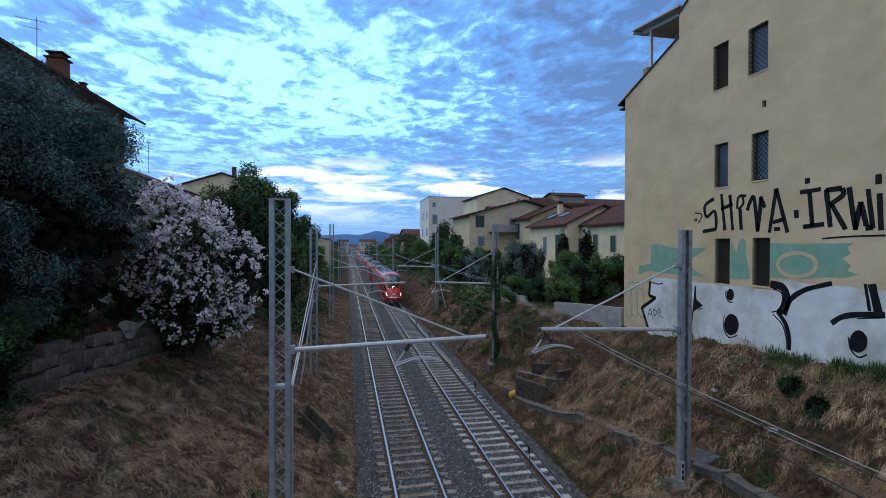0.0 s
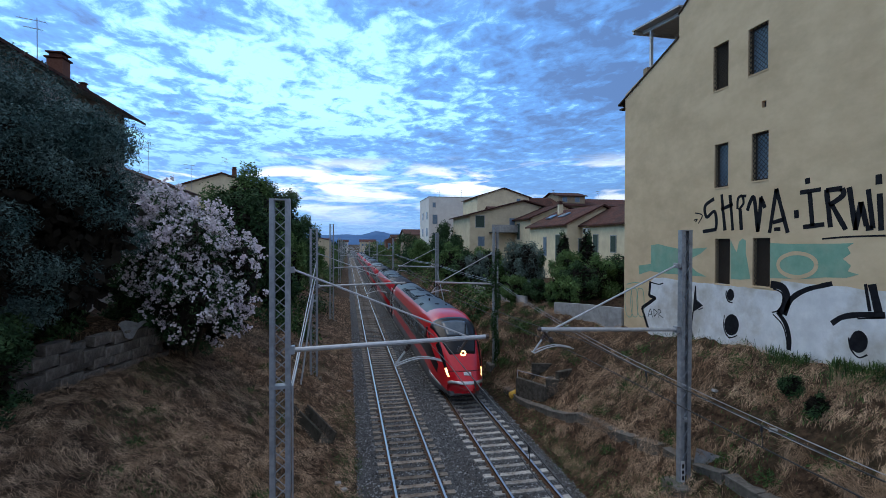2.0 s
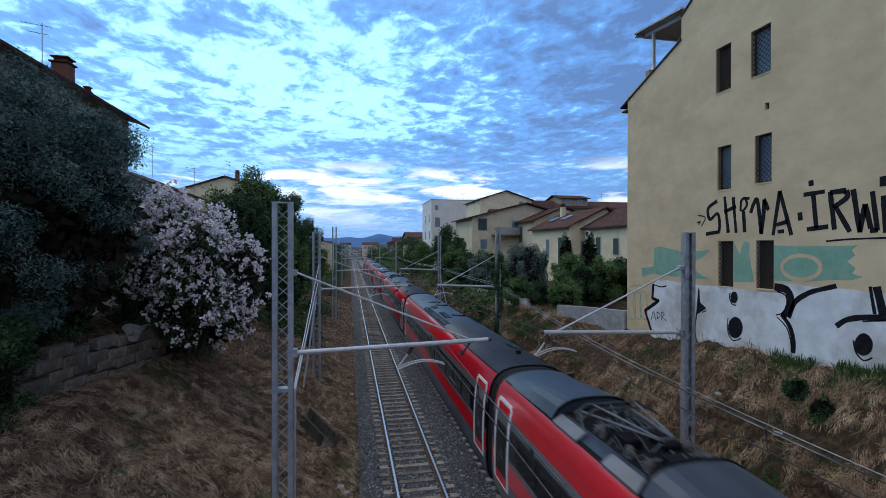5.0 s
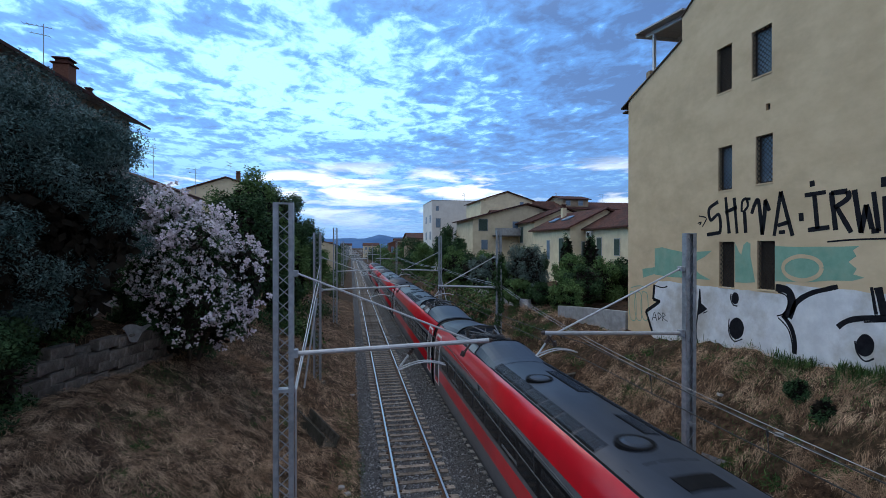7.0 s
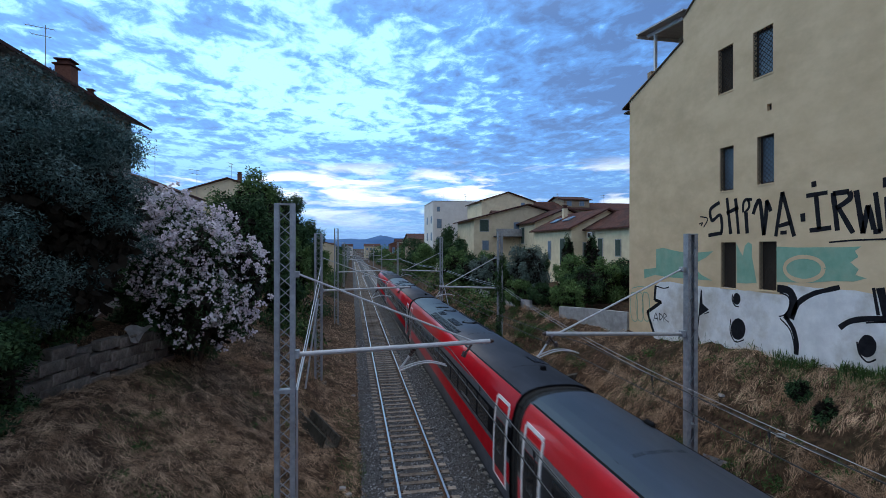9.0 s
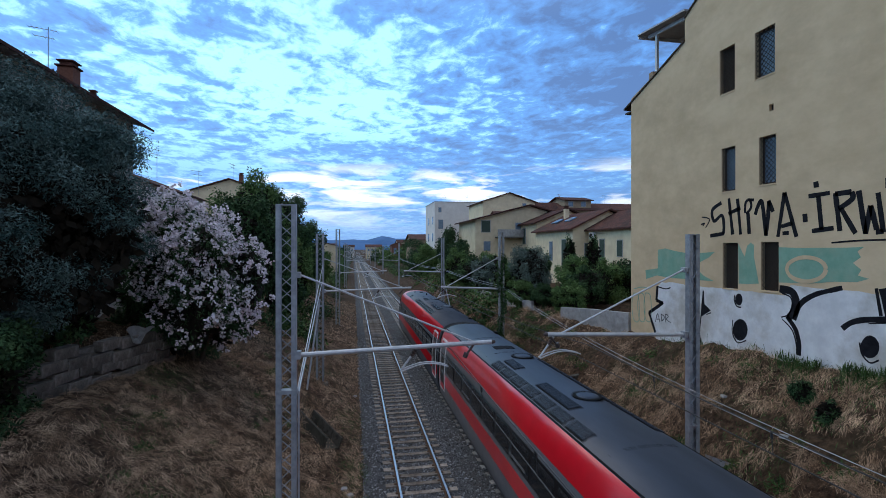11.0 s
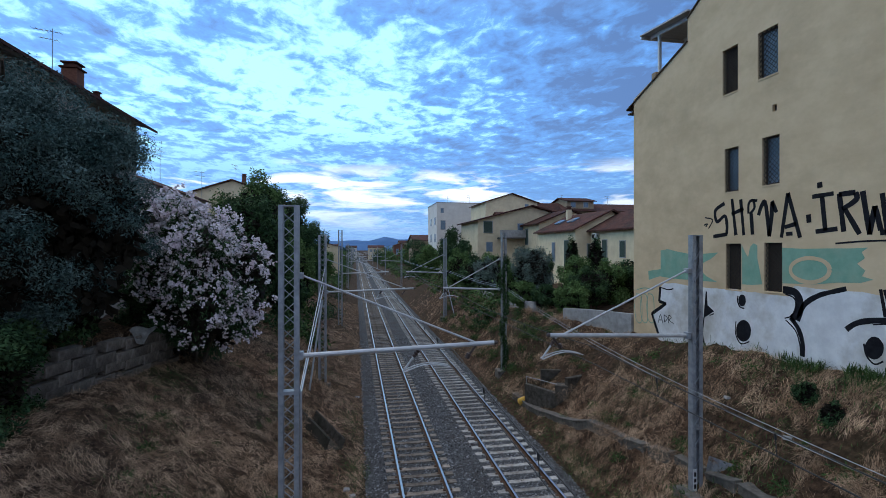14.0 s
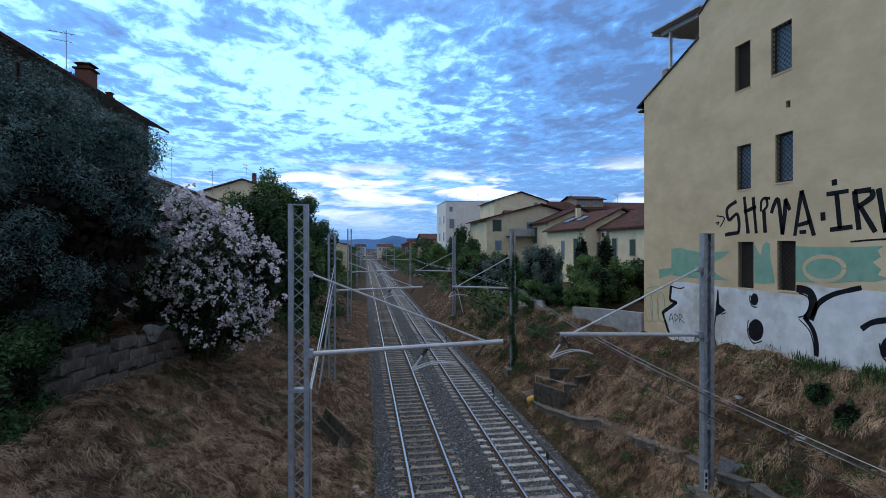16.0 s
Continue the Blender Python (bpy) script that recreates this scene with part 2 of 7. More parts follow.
M_TGREY = surf("grey_train_paint", (0.115, 0.12, 0.13), (0.15, 0.155, 0.165), 3, 0.45, bump=0.03, stain=(0.08, 0.078, 0.075), stain_amount=0.5)
M_TROOF = surf("roof_train_paint", (0.022, 0.032, 0.050), (0.035, 0.048, 0.072), 1.3, 0.48, bump=0.05, stain=(0.070, 0.084, 0.11), stain_scale=0.6, stain_amount=0.45, stretch=(1, 0.3, 1))
M_TBLACK = surf("black_train_band", (0.008, 0.008, 0.010), (0.014, 0.014, 0.016), 3, 0.28, bump=0.0)
M_VENT = surf("matt_black_vent", (0.004, 0.004, 0.005), (0.009, 0.009, 0.010), 6, 0.75, bump=0.1)
M_TGLASS = surf("train_glass", (0.005, 0.006, 0.008), (0.010, 0.012, 0.015), 2, 0.10, bump=0.0)
M_SCREEN = surf("windscreen_glass", (0.07, 0.09, 0.11), (0.11, 0.13, 0.15), 2, 0.2, bump=0.0)
M_TWHITE = surf("white_train_paint", (0.70, 0.70, 0.71), (0.80, 0.80, 0.81), 3, 0.4, bump=0.02)
M_SILVER = surf("silver_train_paint", (0.50, 0.52, 0.54), (0.62, 0.64, 0.66), 3, 0.35, 0.5, bump=0.02)
M_RUBBER = surf("black_rubber", (0.012, 0.012, 0.012), (0.03, 0.03, 0.03), 9, 0.75, bump=0.2)
M_LAMP = surf("warm_headlamp", (1.0, 0.62, 0.22), (1.0, 0.72, 0.32), 3, 0.3, bump=0, glow=3.0)
M_YELLOW = surf("yellow_plastic", (0.72, 0.42, 0.06), (0.80, 0.50, 0.09), 6, 0.5, bump=0.1, stain=(0.4, 0.26, 0.08), stain_amount=0.4)
# pale blue base stands for haze over far, dark woods
M_HILL = surf("haze_blue_hill", (0.07, 0.16, 0.32), (0.10, 0.20, 0.38), 0.01, 1.0, bump=0)

for m_ in (M_TGLASS, M_TBLACK):
    m_.node_tree.nodes["Principled BSDF"].inputs["Specular IOR Level"].default_value = 0.22

# ---- mesh tools ----


def link_mesh(name, verts, faces, material, parent=None, label="", mats=None, face_mats=None, smooth=False):
    me = bpy.data.meshes.new(name)
    me.from_pydata(verts if isinstance(verts, list) else verts.tolist(), [], faces if isinstance(faces, list) else faces.tolist())
    for mm in (mats or [material]):
        me.materials.append(mm)
    if face_mats is not None:
        me.polygons.foreach_set("material_index", face_mats)
    if smooth:
        me.polygons.foreach_set("use_smooth", [True] * len(me.polygons))
    me.update()
    ob = new(name, me)
    if parent is not None:
        ob.parent = parent
    if label:
        ob["label"] = label
    return ob


def part(name, bm, material, parent=None, label="", smooth=False):
    me = bpy.data.meshes.new(name)
    bmesh.ops.recalc_face_normals(bm, faces=bm.faces)
    bm.to_mesh(me)
    bm.free()
    me.materials.append(material)
    if smooth:
        me.polygons.foreach_set("use_smooth", [True] * len(me.polygons))
    ob = new(name, me)
    if parent is not None:
        ob.parent = parent
    if label:
        ob["label"] = label
    return ob


def again(name, ob, m, parent=None):
    """A further object on the same mesh."""
    o = new(name, ob.data)
    o.parent = parent
    o.matrix_basis = m
    return o


def thing(name, label, category, at=(0, 0, 0), group="", kind=""):
    ob = new(name)
    ob.location = at
    ob.empty_display_size = 0.2
    return tagged(ob, label, category, group, kind)


def box(bm, x0, x1, y0, y1, z0, z1, bevel=0.0, m=None):
    r = bmesh.ops.create_cube(bm, size=1)
    vs = r["verts"]
    for v in vs:
        v.co = Vector(((x0 + x1) / 2 + v.co.x * (x1 - x0), (y0 + y1) / 2 + v.co.y * (y1 - y0), (z0 + z1) / 2 + v.co.z * (z1 - z0)))
    if bevel:
        es = list({e for v in vs for e in v.link_edges})
        g = bmesh.ops.bevel(bm, geom=es, offset=bevel, segments=1, affect="EDGES")
        vs = list({v for f in g["faces"] for v in f.verts} | {v for v in vs if v.is_valid})
    if m is not None:
        bmesh.ops.transform(bm, matrix=m, verts=vs)
    return bm


def boxes(*args, bevel=0.0):
    bm = bmesh.new()
    for a in args:
        box(bm, *a, bevel=bevel)
    return bm


def tube(bm, pts, r, n=8, closed=True):
    """A round bar along a polyline; r: one radius or one for each point."""
    pts = [Vector(p) for p in pts]
    rings = []
    for i, p in enumerate(pts):
        d = (pts[min(i + 1, len(pts) - 1)] - pts[max(i - 1, 0)]).normalized()
        side = d.cross(Vector((0, 0, 1)) if abs(d.z) < 0.95 else Vector((1, 0, 0))).normalized()
        up = side.cross(d)
        rr = r[i] if isinstance(r, (list, tuple)) else r
        rings.append([bm.verts.new(p + (side * math.cos(a) + up * math.sin(a)) * rr) for a in (math.tau * k / n for k in range(n))])
    for a, b in zip(rings, rings[1:]):
        for k in range(n):
            bm.faces.new((a[k], a[(k + 1) % n], b[(k + 1) % n], b[k]))
    if closed:
        bm.faces.new(rings[0])
        bm.faces.new(rings[-1][::-1])
    return bm


def tubes(*runs, n=8):
    bm = bmesh.new()
    for pts, r in runs:
        tube(bm, pts, r, n)
    return bm


def slab(bm, pts, off):
    """A flat polygon of 3D points, thickened by the vector off."""
    off = Vector(off)
    a = [bm.verts.new(Vector(p)) for p in pts]
    b = [bm.verts.new(Vector(p) + off) for p in pts]
    bm.faces.new(a)
    bm.faces.new(b[::-1])
    for i in range(len(pts)):
        j = (i + 1) % len(pts)
        bm.faces.new((a[i], a[j], b[j], b[i]))
    return bm


def ease(a, b, x):
    t = min(1.0, max(0.0, (x - a) / (b - a)))  # a may lie above b
    return t * t * (3 - 2 * t)
# ---- ground: one sheet, the cutting with its banks ----
TRACK_L, TRACK_R = 2.27, 5.82     # centre lines of the two tracks
WALL_X = 13.5                     # face of the ochre building


def interp(x, pts):
    for (a, va), (b, vb) in zip(pts, pts[1:]):
        if x <= b:
            return va + (vb - va) * max(0.0, (x - a) / (b - a))
    return pts[-1][1]


def ground_z(x, y):
    far = ease(90, 230, y)
    left_h = interp(y, [(-40, 3.6), (10, 3.4), (22, 3.1), (45, 2.8), (80, 2.2), (150, 0.8), (260, 0.1)])
    right_h = interp(y, [(-40, 4.9), (9, 4.6), (21.6, 3.8), (40, 3.4), (80, 2.4), (150, 0.8), (260, 0.1)])
    crest = interp(y, [(0, 13.5), (21.6, 13.4), (27, 11.8), (60, 11.5), (120, 13)])
    if x < 0.35:
        t = (0.35 - x) / 8.0
        z = -0.42 + (left_h + 0.42) * (min(1, t) ** 1.08) + max(0, t - 1) * 0.9 * (1 - far)
    elif x > 7.75:
        t = (x - 7.75) / (crest - 7.75)
        tt = min(1, t)
        z = -0.42 + (right_h + 0.42) * (0.72 * tt + 0.28 * ease(0.0, 1.0, tt)) + max(0, t - 1) * 0.35 * (1 - far)
    else:
        z = -0.42
    if x < 0 or x > 8.1:
        k = min(1, (-x if x < 0 else x - 8.1) / 1.2)
        z += k * (0.22 * noise.noise((x * 0.35, y * 0.35, 3.0)) + 0.17 * noise.noise((x * 1.1, y * 1.1, 7.0)) + 0.20 * (abs(noise.noise((x * 1.7, y * 1.7, 4.0))) - 0.2) + 0.10 * noise.noise((x * 3.3, y * 3.3, 1.0)))
    # terrace behind the retaining wall
    if x < -6 and y < 30:
        edge = -7.75 - (22.6 - y) * 0.195
        z += 1.35 * ease(edge - 0.25, edge - 0.75, x) * (1 - ease(22.6, 25, y))
    return min(z, 7.0)


def spread(stops):
    out = []
    for a, b, step in stops:
        n = max(1, round((b - a) / step))
        out += [a + (b - a) * i / n for i in range(n)]
    return out + [stops[-1][1]]


gx = spread([(-3000, -400, 650), (-400, -60, 85), (-60, -14, 4.6), (-14, -0.2, 0.23), (-0.2, 7.9, 0.45), (7.9, 14.5, 0.2), (14.5, 40, 3.2), (40, 400, 60), (400, 3000, 650)])
gy = spread([(-300, -40, 65), (-40, 5, 4.5), (5, 32, 0.23), (32, 60, 0.6), (60, 140, 2.5), (140, 400, 13), (400, 4200, 380)])
gv = [(x, y, ground_z(x, y)) for y in gy for x in gx]
nx = len(gx)
gf = [(j * nx + i, j * nx + i + 1, (j + 1) * nx + i + 1, (j + 1) * nx + i) for j in range(len(gy) - 1) for i in range(nx - 1)]
ground = link_mesh("ground", gv, gf, M_GROUND, smooth=True)
tagged(ground, "dry brown earth banks of a railway cutting with mown hay", "ground", kind="structure")

# ballast bed, slightly crowned, shoulders sloping to the ditch
bx = [0.15, 0.55, 0.95, 1.5, 2.27, 3.0, 3.4, 4.05, 4.7, 5.1, 5.82, 6.6, 7.05, 7.5, 7.95]
bz = [-0.46, -0.36, -0.215, -0.20, -0.20, -0.20, -0.19, -0.23, -0.19, -0.20, -0.20, -0.20, -0.215, -0.34, -0.46]
by = spread([(-30, 8, 2), (8, 45, 0.3), (45, 120, 2), (120, 500, 20)])
bv = [(x + 0.12 * noise.noise((x, y * 0.5, 2.2)) * (abs(x - 4.05) > 3.3), y, z + 0.03 * noise.noise((x * 2, y * 2, 5.0)) + 0.02 * noise.noise((x * 6, y * 6, 9.0))) for y in by for x, z in zip(bx, bz)]
bn = len(bx)
bf = [(j * bn + i, j * bn + i + 1, (j + 1) * bn + i + 1, (j + 1) * bn + i) for j in range(len(by) - 1) for i in range(bn - 1)]
tagged(link_mesh("ballast", bv, bf, M_BALLAST, smooth=True), "grey crushed stone ballast under two tracks", "ballast", kind="structure")

# loose stones on the bed
rs = np.random.RandomState(5)
NST = 34000
sx = rs.uniform(0.25, 7.9, NST)
sy = 10 + 34 * rs.rand(NST) ** 1.7
szz = np.interp(sx, bx, bz)
sr = rs.uniform(0.02, 0.05, NST)
octa = np.array([(1, 0, 0), (0, 1, 0), (-1, 0, 0), (0, -1, 0), (0, 0, 0.8), (0, 0, -0.8)])
sv = octa[None] * sr[:, None, None] * rs.uniform(0.6, 1.3, (NST, 6, 1))
ca, sa = np.cos(rs.rand(NST) * 6.3), np.sin(rs.rand(NST) * 6.3)
rot = np.stack([sv[..., 0] * ca[:, None] - sv[..., 1] * sa[:, None], sv[..., 0] * sa[:, None] + sv[..., 1] * ca[:, None], sv[..., 2]], -1)
rot += np.stack([sx, sy, szz + 0.012], -1)[:, None]
of = np.array([(0, 1, 4), (1, 2, 4), (2, 3, 4), (3, 0, 4), (1, 0, 5), (2, 1, 5), (3, 2, 5), (0, 3, 5)])
sf = (of[None] + 6 * np.arange(NST)[:, None, None]).reshape(-1, 3)
tagged(link_mesh("ballast_stones", rot.reshape(-1, 3), sf, M_STONE), "loose grey ballast stones between the sleepers", "gravel", kind="stuff")


# ---- straw and weeds ----
GX, GY, GZ = np.array(gx), np.array(gy), np.array([p[2] for p in gv]).reshape(len(gy), len(gx))


def ground_np(x, y):
    """Heights of the ground sheet at many places."""
    i = np.clip(np.searchsorted(GX, x) - 1, 0, len(GX) - 2)
    j = np.clip(np.searchsorted(GY, y) - 1, 0, len(GY) - 2)
    u, w = (x - GX[i]) / (GX[i + 1] - GX[i]), (y - GY[j]) / (GY[j + 1] - GY[j])
    return (GZ[j, i] * (1 - u) + GZ[j, i + 1] * u) * (1 - w) + (GZ[j + 1, i] * (1 - u) + GZ[j + 1, i + 1] * u) * w


def patchy(x, y, cell, seed):
    """Smooth random values from 0 to 1 over the plan, for patches of about one cell."""
    lat = np.random.RandomState(seed).rand(97, 97)
    px, py = x / cell + 500.0, y / cell + 500.0
    i, j = np.floor(px).astype(int), np.floor(py).astype(int)
    u, w = px - i, py - j
    u, w = u * u * (3 - 2 * u), w * w * (3 - 2 * w)
    a, b = i % 97, (i + 1) % 97
    c, d = j % 97, (j + 1) % 97
    return (lat[c, a] * (1 - u) + lat[c, b] * u) * (1 - w) + (lat[d, a] * (1 - u) + lat[d, b] * u) * w


def blades(name, x, y, length, width, lift, material, seed, label, category, upright=0.15, swirl=0.0):
    """One bent, tapering blade at each place; swirl lays neighbours the same way."""
    r = np.random.RandomState(seed)
    n = len(x)
    z = ground_np(x, y)
    ln, w = r.uniform(*length, n), r.uniform(*width, n)
    a = r.rand(n) * math.tau
    if swirl:
        a = patchy(x, y, 0.8, seed) * 14 + r.normal(0, swirl, n)
    e = np.abs(r.normal(0, upright, n))
    dx, dy, dz = np.cos(a) * np.cos(e), np.sin(a) * np.cos(e), np.sin(e)
    p = np.stack([x, y, z + r.uniform(0, 1, n) ** 1.6 * lift], -1)
    tx, ty = x + dx * ln, y + dy * ln
    t = np.stack([tx, ty, p[:, 2] + dz * ln + ground_np(tx, ty) - z - ln * 0.12], -1)
    q = (p + t) / 2 + np.array((0, 0, 1.0)) * (ln * 0.10)[:, None]
    sd = np.stack([-np.sin(a), np.cos(a), r.uniform(-0.5, 0.5, n)], -1) * w[:, None]
    v = np.stack([p - sd * 0.7, q - sd, t, q + sd], 1).reshape(-1, 3)
    f = np.arange(4)[None] + 4 * np.arange(n)[:, None]
    return tagged(link_mesh(name, v, f, material), label, category, kind="stuff")


def sown(n, x0, x1, y0, y1, power, seed, keep):
    """Places over a stretch of bank, thinned into clumps with bare soil between."""
    r = np.random.RandomState(seed)
    x, y = r.uniform(x0, x1, n * 3), y0 + (y1 - y0) * r.rand(n * 3) ** power
    d = 0.30 * patchy(x, y, 1.6, seed + 1) + 0.42 * patchy(x, y, 0.5, seed + 2) + 0.28 * patchy(x, y, 0.2, seed + 3)
    ok = d + r.uniform(-0.08, 0.08, n * 3) > keep
    return x[ok][:n], y[ok][:n]


for x0, x1, seed, label in ((-9.5, 0.35, 21, "cut dry straw lying on the bank"), (7.9, 13.45, 24, "cut dry straw lying on the bank below the building")):
    blades("straw", *sown(205000 if x0 < 0 else 125000, x0, x1, 8, 72, 1.9, seed, 0.34 if x0 < 0 else 0.51), (0.10, 0.34) if x0 < 0 else (0.07, 0.24), (0.0028, 0.0060) if x0 < 0 else (0.002, 0.0046), 0.14, M_STRAW, seed, label, "straw", 0.22, 0.7)


def weed_places(n, seed):
    r = np.random.RandomState(seed)
    spots = [(0.2, 12.3, 0.4, 0.6), (0.0, 15.2, 0.45, 0.5), (0.1, 18.0, 0.4, 0.7), (-0.1, 23.0, 0.4, 1.4), (8.4, 13.2, 0.5, 1.3), (8.7, 11.2, 0.5, 1.0), (8.2, 19.5, 0.3, 1.6), (8.1, 25.0, 0.3, 2.5), (8.1, 16.2, 0.25, 1.0), (13.0, 9.6, 0.7, 1.2), (12.6, 12.0, 0.7, 0.9),
             (-3.4, 21.5, 1.0, 1.2), (10.5, 11.5, 0.6, 0.7), (-6.0, 15.5, 0.8, 0.9), (11.5, 17.0, 0.6, 0.8), (9.6, 26.0, 0.7, 1.0), (-2.0, 30.0, 0.8, 1.4), (10.4, 30.0, 0.7, 1.2), (-7.0, 20.0, 0.5, 0.8), (-4.2, 12.5, 0.8, 0.6)]
    sp = np.array(spots)[r.randint(len(spots), size=n)]
    return sp[:, 0] + r.normal(size=n) * sp[:, 2], sp[:, 1] + r.normal(size=n) * sp[:, 3]


blades("weeds", *weed_places(17000, 23), (0.05, 0.20), (0.005, 0.012), 0.04, M_WEED, 23, "low green weeds in patches along the banks", "weeds", 0.75)

# ---- tracks ----
RAIL = [(-0.036, 0.0), (0.036, 0.0), (0.036, -0.04), (0.009, -0.055), (0.009, -0.125), (0.07, -0.145), (0.07, -0.16), (-0.07, -0.16), (-0.07, -0.145), (-0.009, -0.125), (-0.009, -0.055), (-0.036, -0.04)]


def rail(parent, x):
    ys = (-30, 500)
    vs = [(x + a, y, b) for y in ys for a, b in RAIL]
    n = len(RAIL)
    fs = [(i, (i + 1) % n, n + (i + 1) % n, n + i) for i in range(n)]
    return link_mesh("rail", vs, fs, None, parent, "steel rail with a polished head", [M_RAIL, M_RAILTOP], [1 if i == 0 else 0 for i in range(n)])


SLEEPER_V = []
for ya, yb in ((-0.13, 0.13),):
    for x, top, w in ((-1.18, -0.15, 0.14), (-0.95, -0.145, 0.14), (-0.55, -0.145, 0.14), (-0.4, -0.16, 0.125), (0.4, -0.16, 0.125), (0.55, -0.145, 0.14), (0.95, -0.145, 0.14), (1.18, -0.15, 0.14)):
        SLEEPER_V += [(x, -w, -0.33), (x, -w + 0.025, top), (x, w - 0.025, top), (x, w, -0.33)]
SLEEPER_F = [(0, 1, 2, 3), (28, 31, 30, 29)] + [(4 * i + k, 4 * i + 4 + k, 4 * i + 5 + k, 4 * i + 1 + k) for i in range(7) for k in range(3)]


def track(x, phase, label, M_SLP):
    tr = thing("railway_track", label, "railway track", (x, 0, 0), "tracks", "structure")
    for s in (-0.7525, 0.7525):
        rail(tr, s)
    first = None
    n = 150
    for i in range(n):
        y = 9.0 + phase + 0.6 * i
        if first is None:
            first = link_mesh("sleeper", SLEEPER_V, SLEEPER_F, M_SLP, tr)
            first.location = (0, y, 0)
        else:
            again("sleeper", first, pose(0, y, rs.uniform(-0.012, 0.004), 0, 0, rs.uniform(-0.6, 0.6)), tr)
    # the far sleepers, joined
    vs, fs = [], []
    for i in range(300):
        y = 9.0 + phase + 0.6 * (n + i)
        k = len(vs)
        vs += [(a, b + y, c) for a, b, c in SLEEPER_V]
        fs += [tuple(q + k for q in f) for f in SLEEPER_F]
    tagged(link_mesh("sleepers", vs, fs, M_SLP, tr), kind="stuff")
    # clips
    bm = bmesh.new()
    for i in range(70):
        y = 9.0 + phase + 0.6 * i
        for s in (-0.7525, 0.7525):
            for d in (-0.11, 0.11):
                box(bm, s + d - 0.04, s + d + 0.04, y - 0.045, y + 0.045, -0.165, -0.12)
    tagged(part("clips", bm, M_RAIL, tr, "rusty rail clips"), kind="stuff")
    return tr


track(TRACK_L, 0.15, "railway track on concrete sleepers half sunk in ballast", M_SLEEPER_B)
track(TRACK_R, 0.35, "railway track on pale concrete sleepers in grey ballast", M_SLEEPER)
# ---- high-speed train ----
CAR, END = 24.9, 25.9      # lengths of a carriage and of an end car
HALF_W = 1.46
# half profile: share of the half width, height above the rail
PROFILE = [(0.90, 0.32), (0.97, 0.60), (1.0, 1.00), (1.0, 1.22), (1.0, 1.80), (0.998, 1.95), (0.985, 2.35), (0.965, 2.80), (0.945, 3.02), (0.905, 3.28), (0.84, 3.54), (0.745, 3.72), (0.60, 3.85), (0.40, 3.93), (0.20, 3.965), (0.0, 3.975)]
# paint of the strips between the points: 0 red, 1 grey, 2 roof, 3 black
STRIPS = [1, 1, 1, 0, 1, 3, 3, 1, 0, 0, 0, 2, 2, 2, 2]
FULL = PROFILE + [(-a, b) for a, b in PROFILE[-2::-1]]
FULL_STRIPS = STRIPS + STRIPS[::-1]


def nose_form(s):
    """Half width, top height and skirt height at s metres behind the nose's tip."""
    top = 1.04 + (3.975 - 1.04) * (math.sin(min(1.0, (s + 0.05) / 6.1) ** 0.97 * math.pi / 2))
    w = HALF_W * (1 - 0.27 * (1 - min(1.0, s / 4.0)) ** 2.4)
    return w, top, 0.32


def shell(s, k):
    """Point k of the full profile at s metres behind the tip (k may be a fraction)."""
    w, top, low = nose_form(s)
    i = min(int(k), len(FULL) - 2)
    f = k - i
    a = FULL[i][0] + (FULL[i + 1][0] - FULL[i][0]) * f
    b = FULL[i][1] + (FULL[i + 1][1] - FULL[i][1]) * f
    rise = (b - 0.32) / (3.975 - 0.32)
    # the low nose is rounder than the carriage body
    blunt = 1 - 0.16 * (1 - min(1.0, s / 5.0)) * rise
    # in plan the tip is round: the flanks start further back than the middle
    back = 1.15 * (1 - min(1.0, s / 4.0)) * abs(a) ** 2.8
    tuck = 1 - 0.22 * (1 - min(1.0, s / 3.0)) * (1 - rise) ** 2
    return Vector((a * w * blunt * tuck, s + back + 0.45 * max(0.0, 1 - s / 6.0), low + rise * (top - low)))


def swept(name, rings, strips, parent, mats, smooth=True, label="", caps=True, dome=False):
    n = len(rings[0])
    vs = [tuple(p) for r in rings for p in r]
    fs, fm = [], []
    for j in range(len(rings) - 1):
        for i in range(n - 1):
            fs.append((j * n + i, (j + 1) * n + i, (j + 1) * n + i + 1, j * n + i + 1))
            fm.append(strips(j, i))
    for j in range(len(rings) - 1):                        # belly
        fs.append((j * n, j * n + n - 1, (j + 1) * n + n - 1, (j + 1) * n))
        fm.append(1)
    if dome:                                              # rounded front closing the first ring
        mid_p = sum((Vector(p) for p in rings[0]), Vector()) / n
        prev = 0
        for share, push in ((0.72, 0.10), (0.42, 0.17), (0.14, 0.20)):
            k0 = len(vs)
            vs += [tuple(mid_p + (Vector(p) - mid_p) * share + Vector((0, (rings[0][n // 2].y - mid_p.y) * (1 - share) - push, 0))) for p in rings[0]]
            for i in range(n):
                j = (i + 1) % n
                fs.append((prev + i, k0 + i, k0 + j, prev + j))
                fm.append(0 if (vs[prev + i][2] + vs[k0 + i][2]) / 2 > 0.56 else 1)
            prev = k0
        fs += [tuple(range(prev, prev + n)), tuple(range((len(rings) - 1) * n, len(rings) * n))[::-1]]
        fm += [0, 1]
    elif caps:
        fs += [tuple(range(n)), tuple(range((len(rings) - 1) * n, len(rings) * n))[::-1]]
        fm += [len(mats) - 1, len(mats) - 1]
    ob = link_mesh(name, vs, fs, None, parent, label, mats, fm)
    ob.data.polygons.foreach_set("use_smooth", [len(p.vertices) == 4 for p in ob.data.polygons])
    return ob


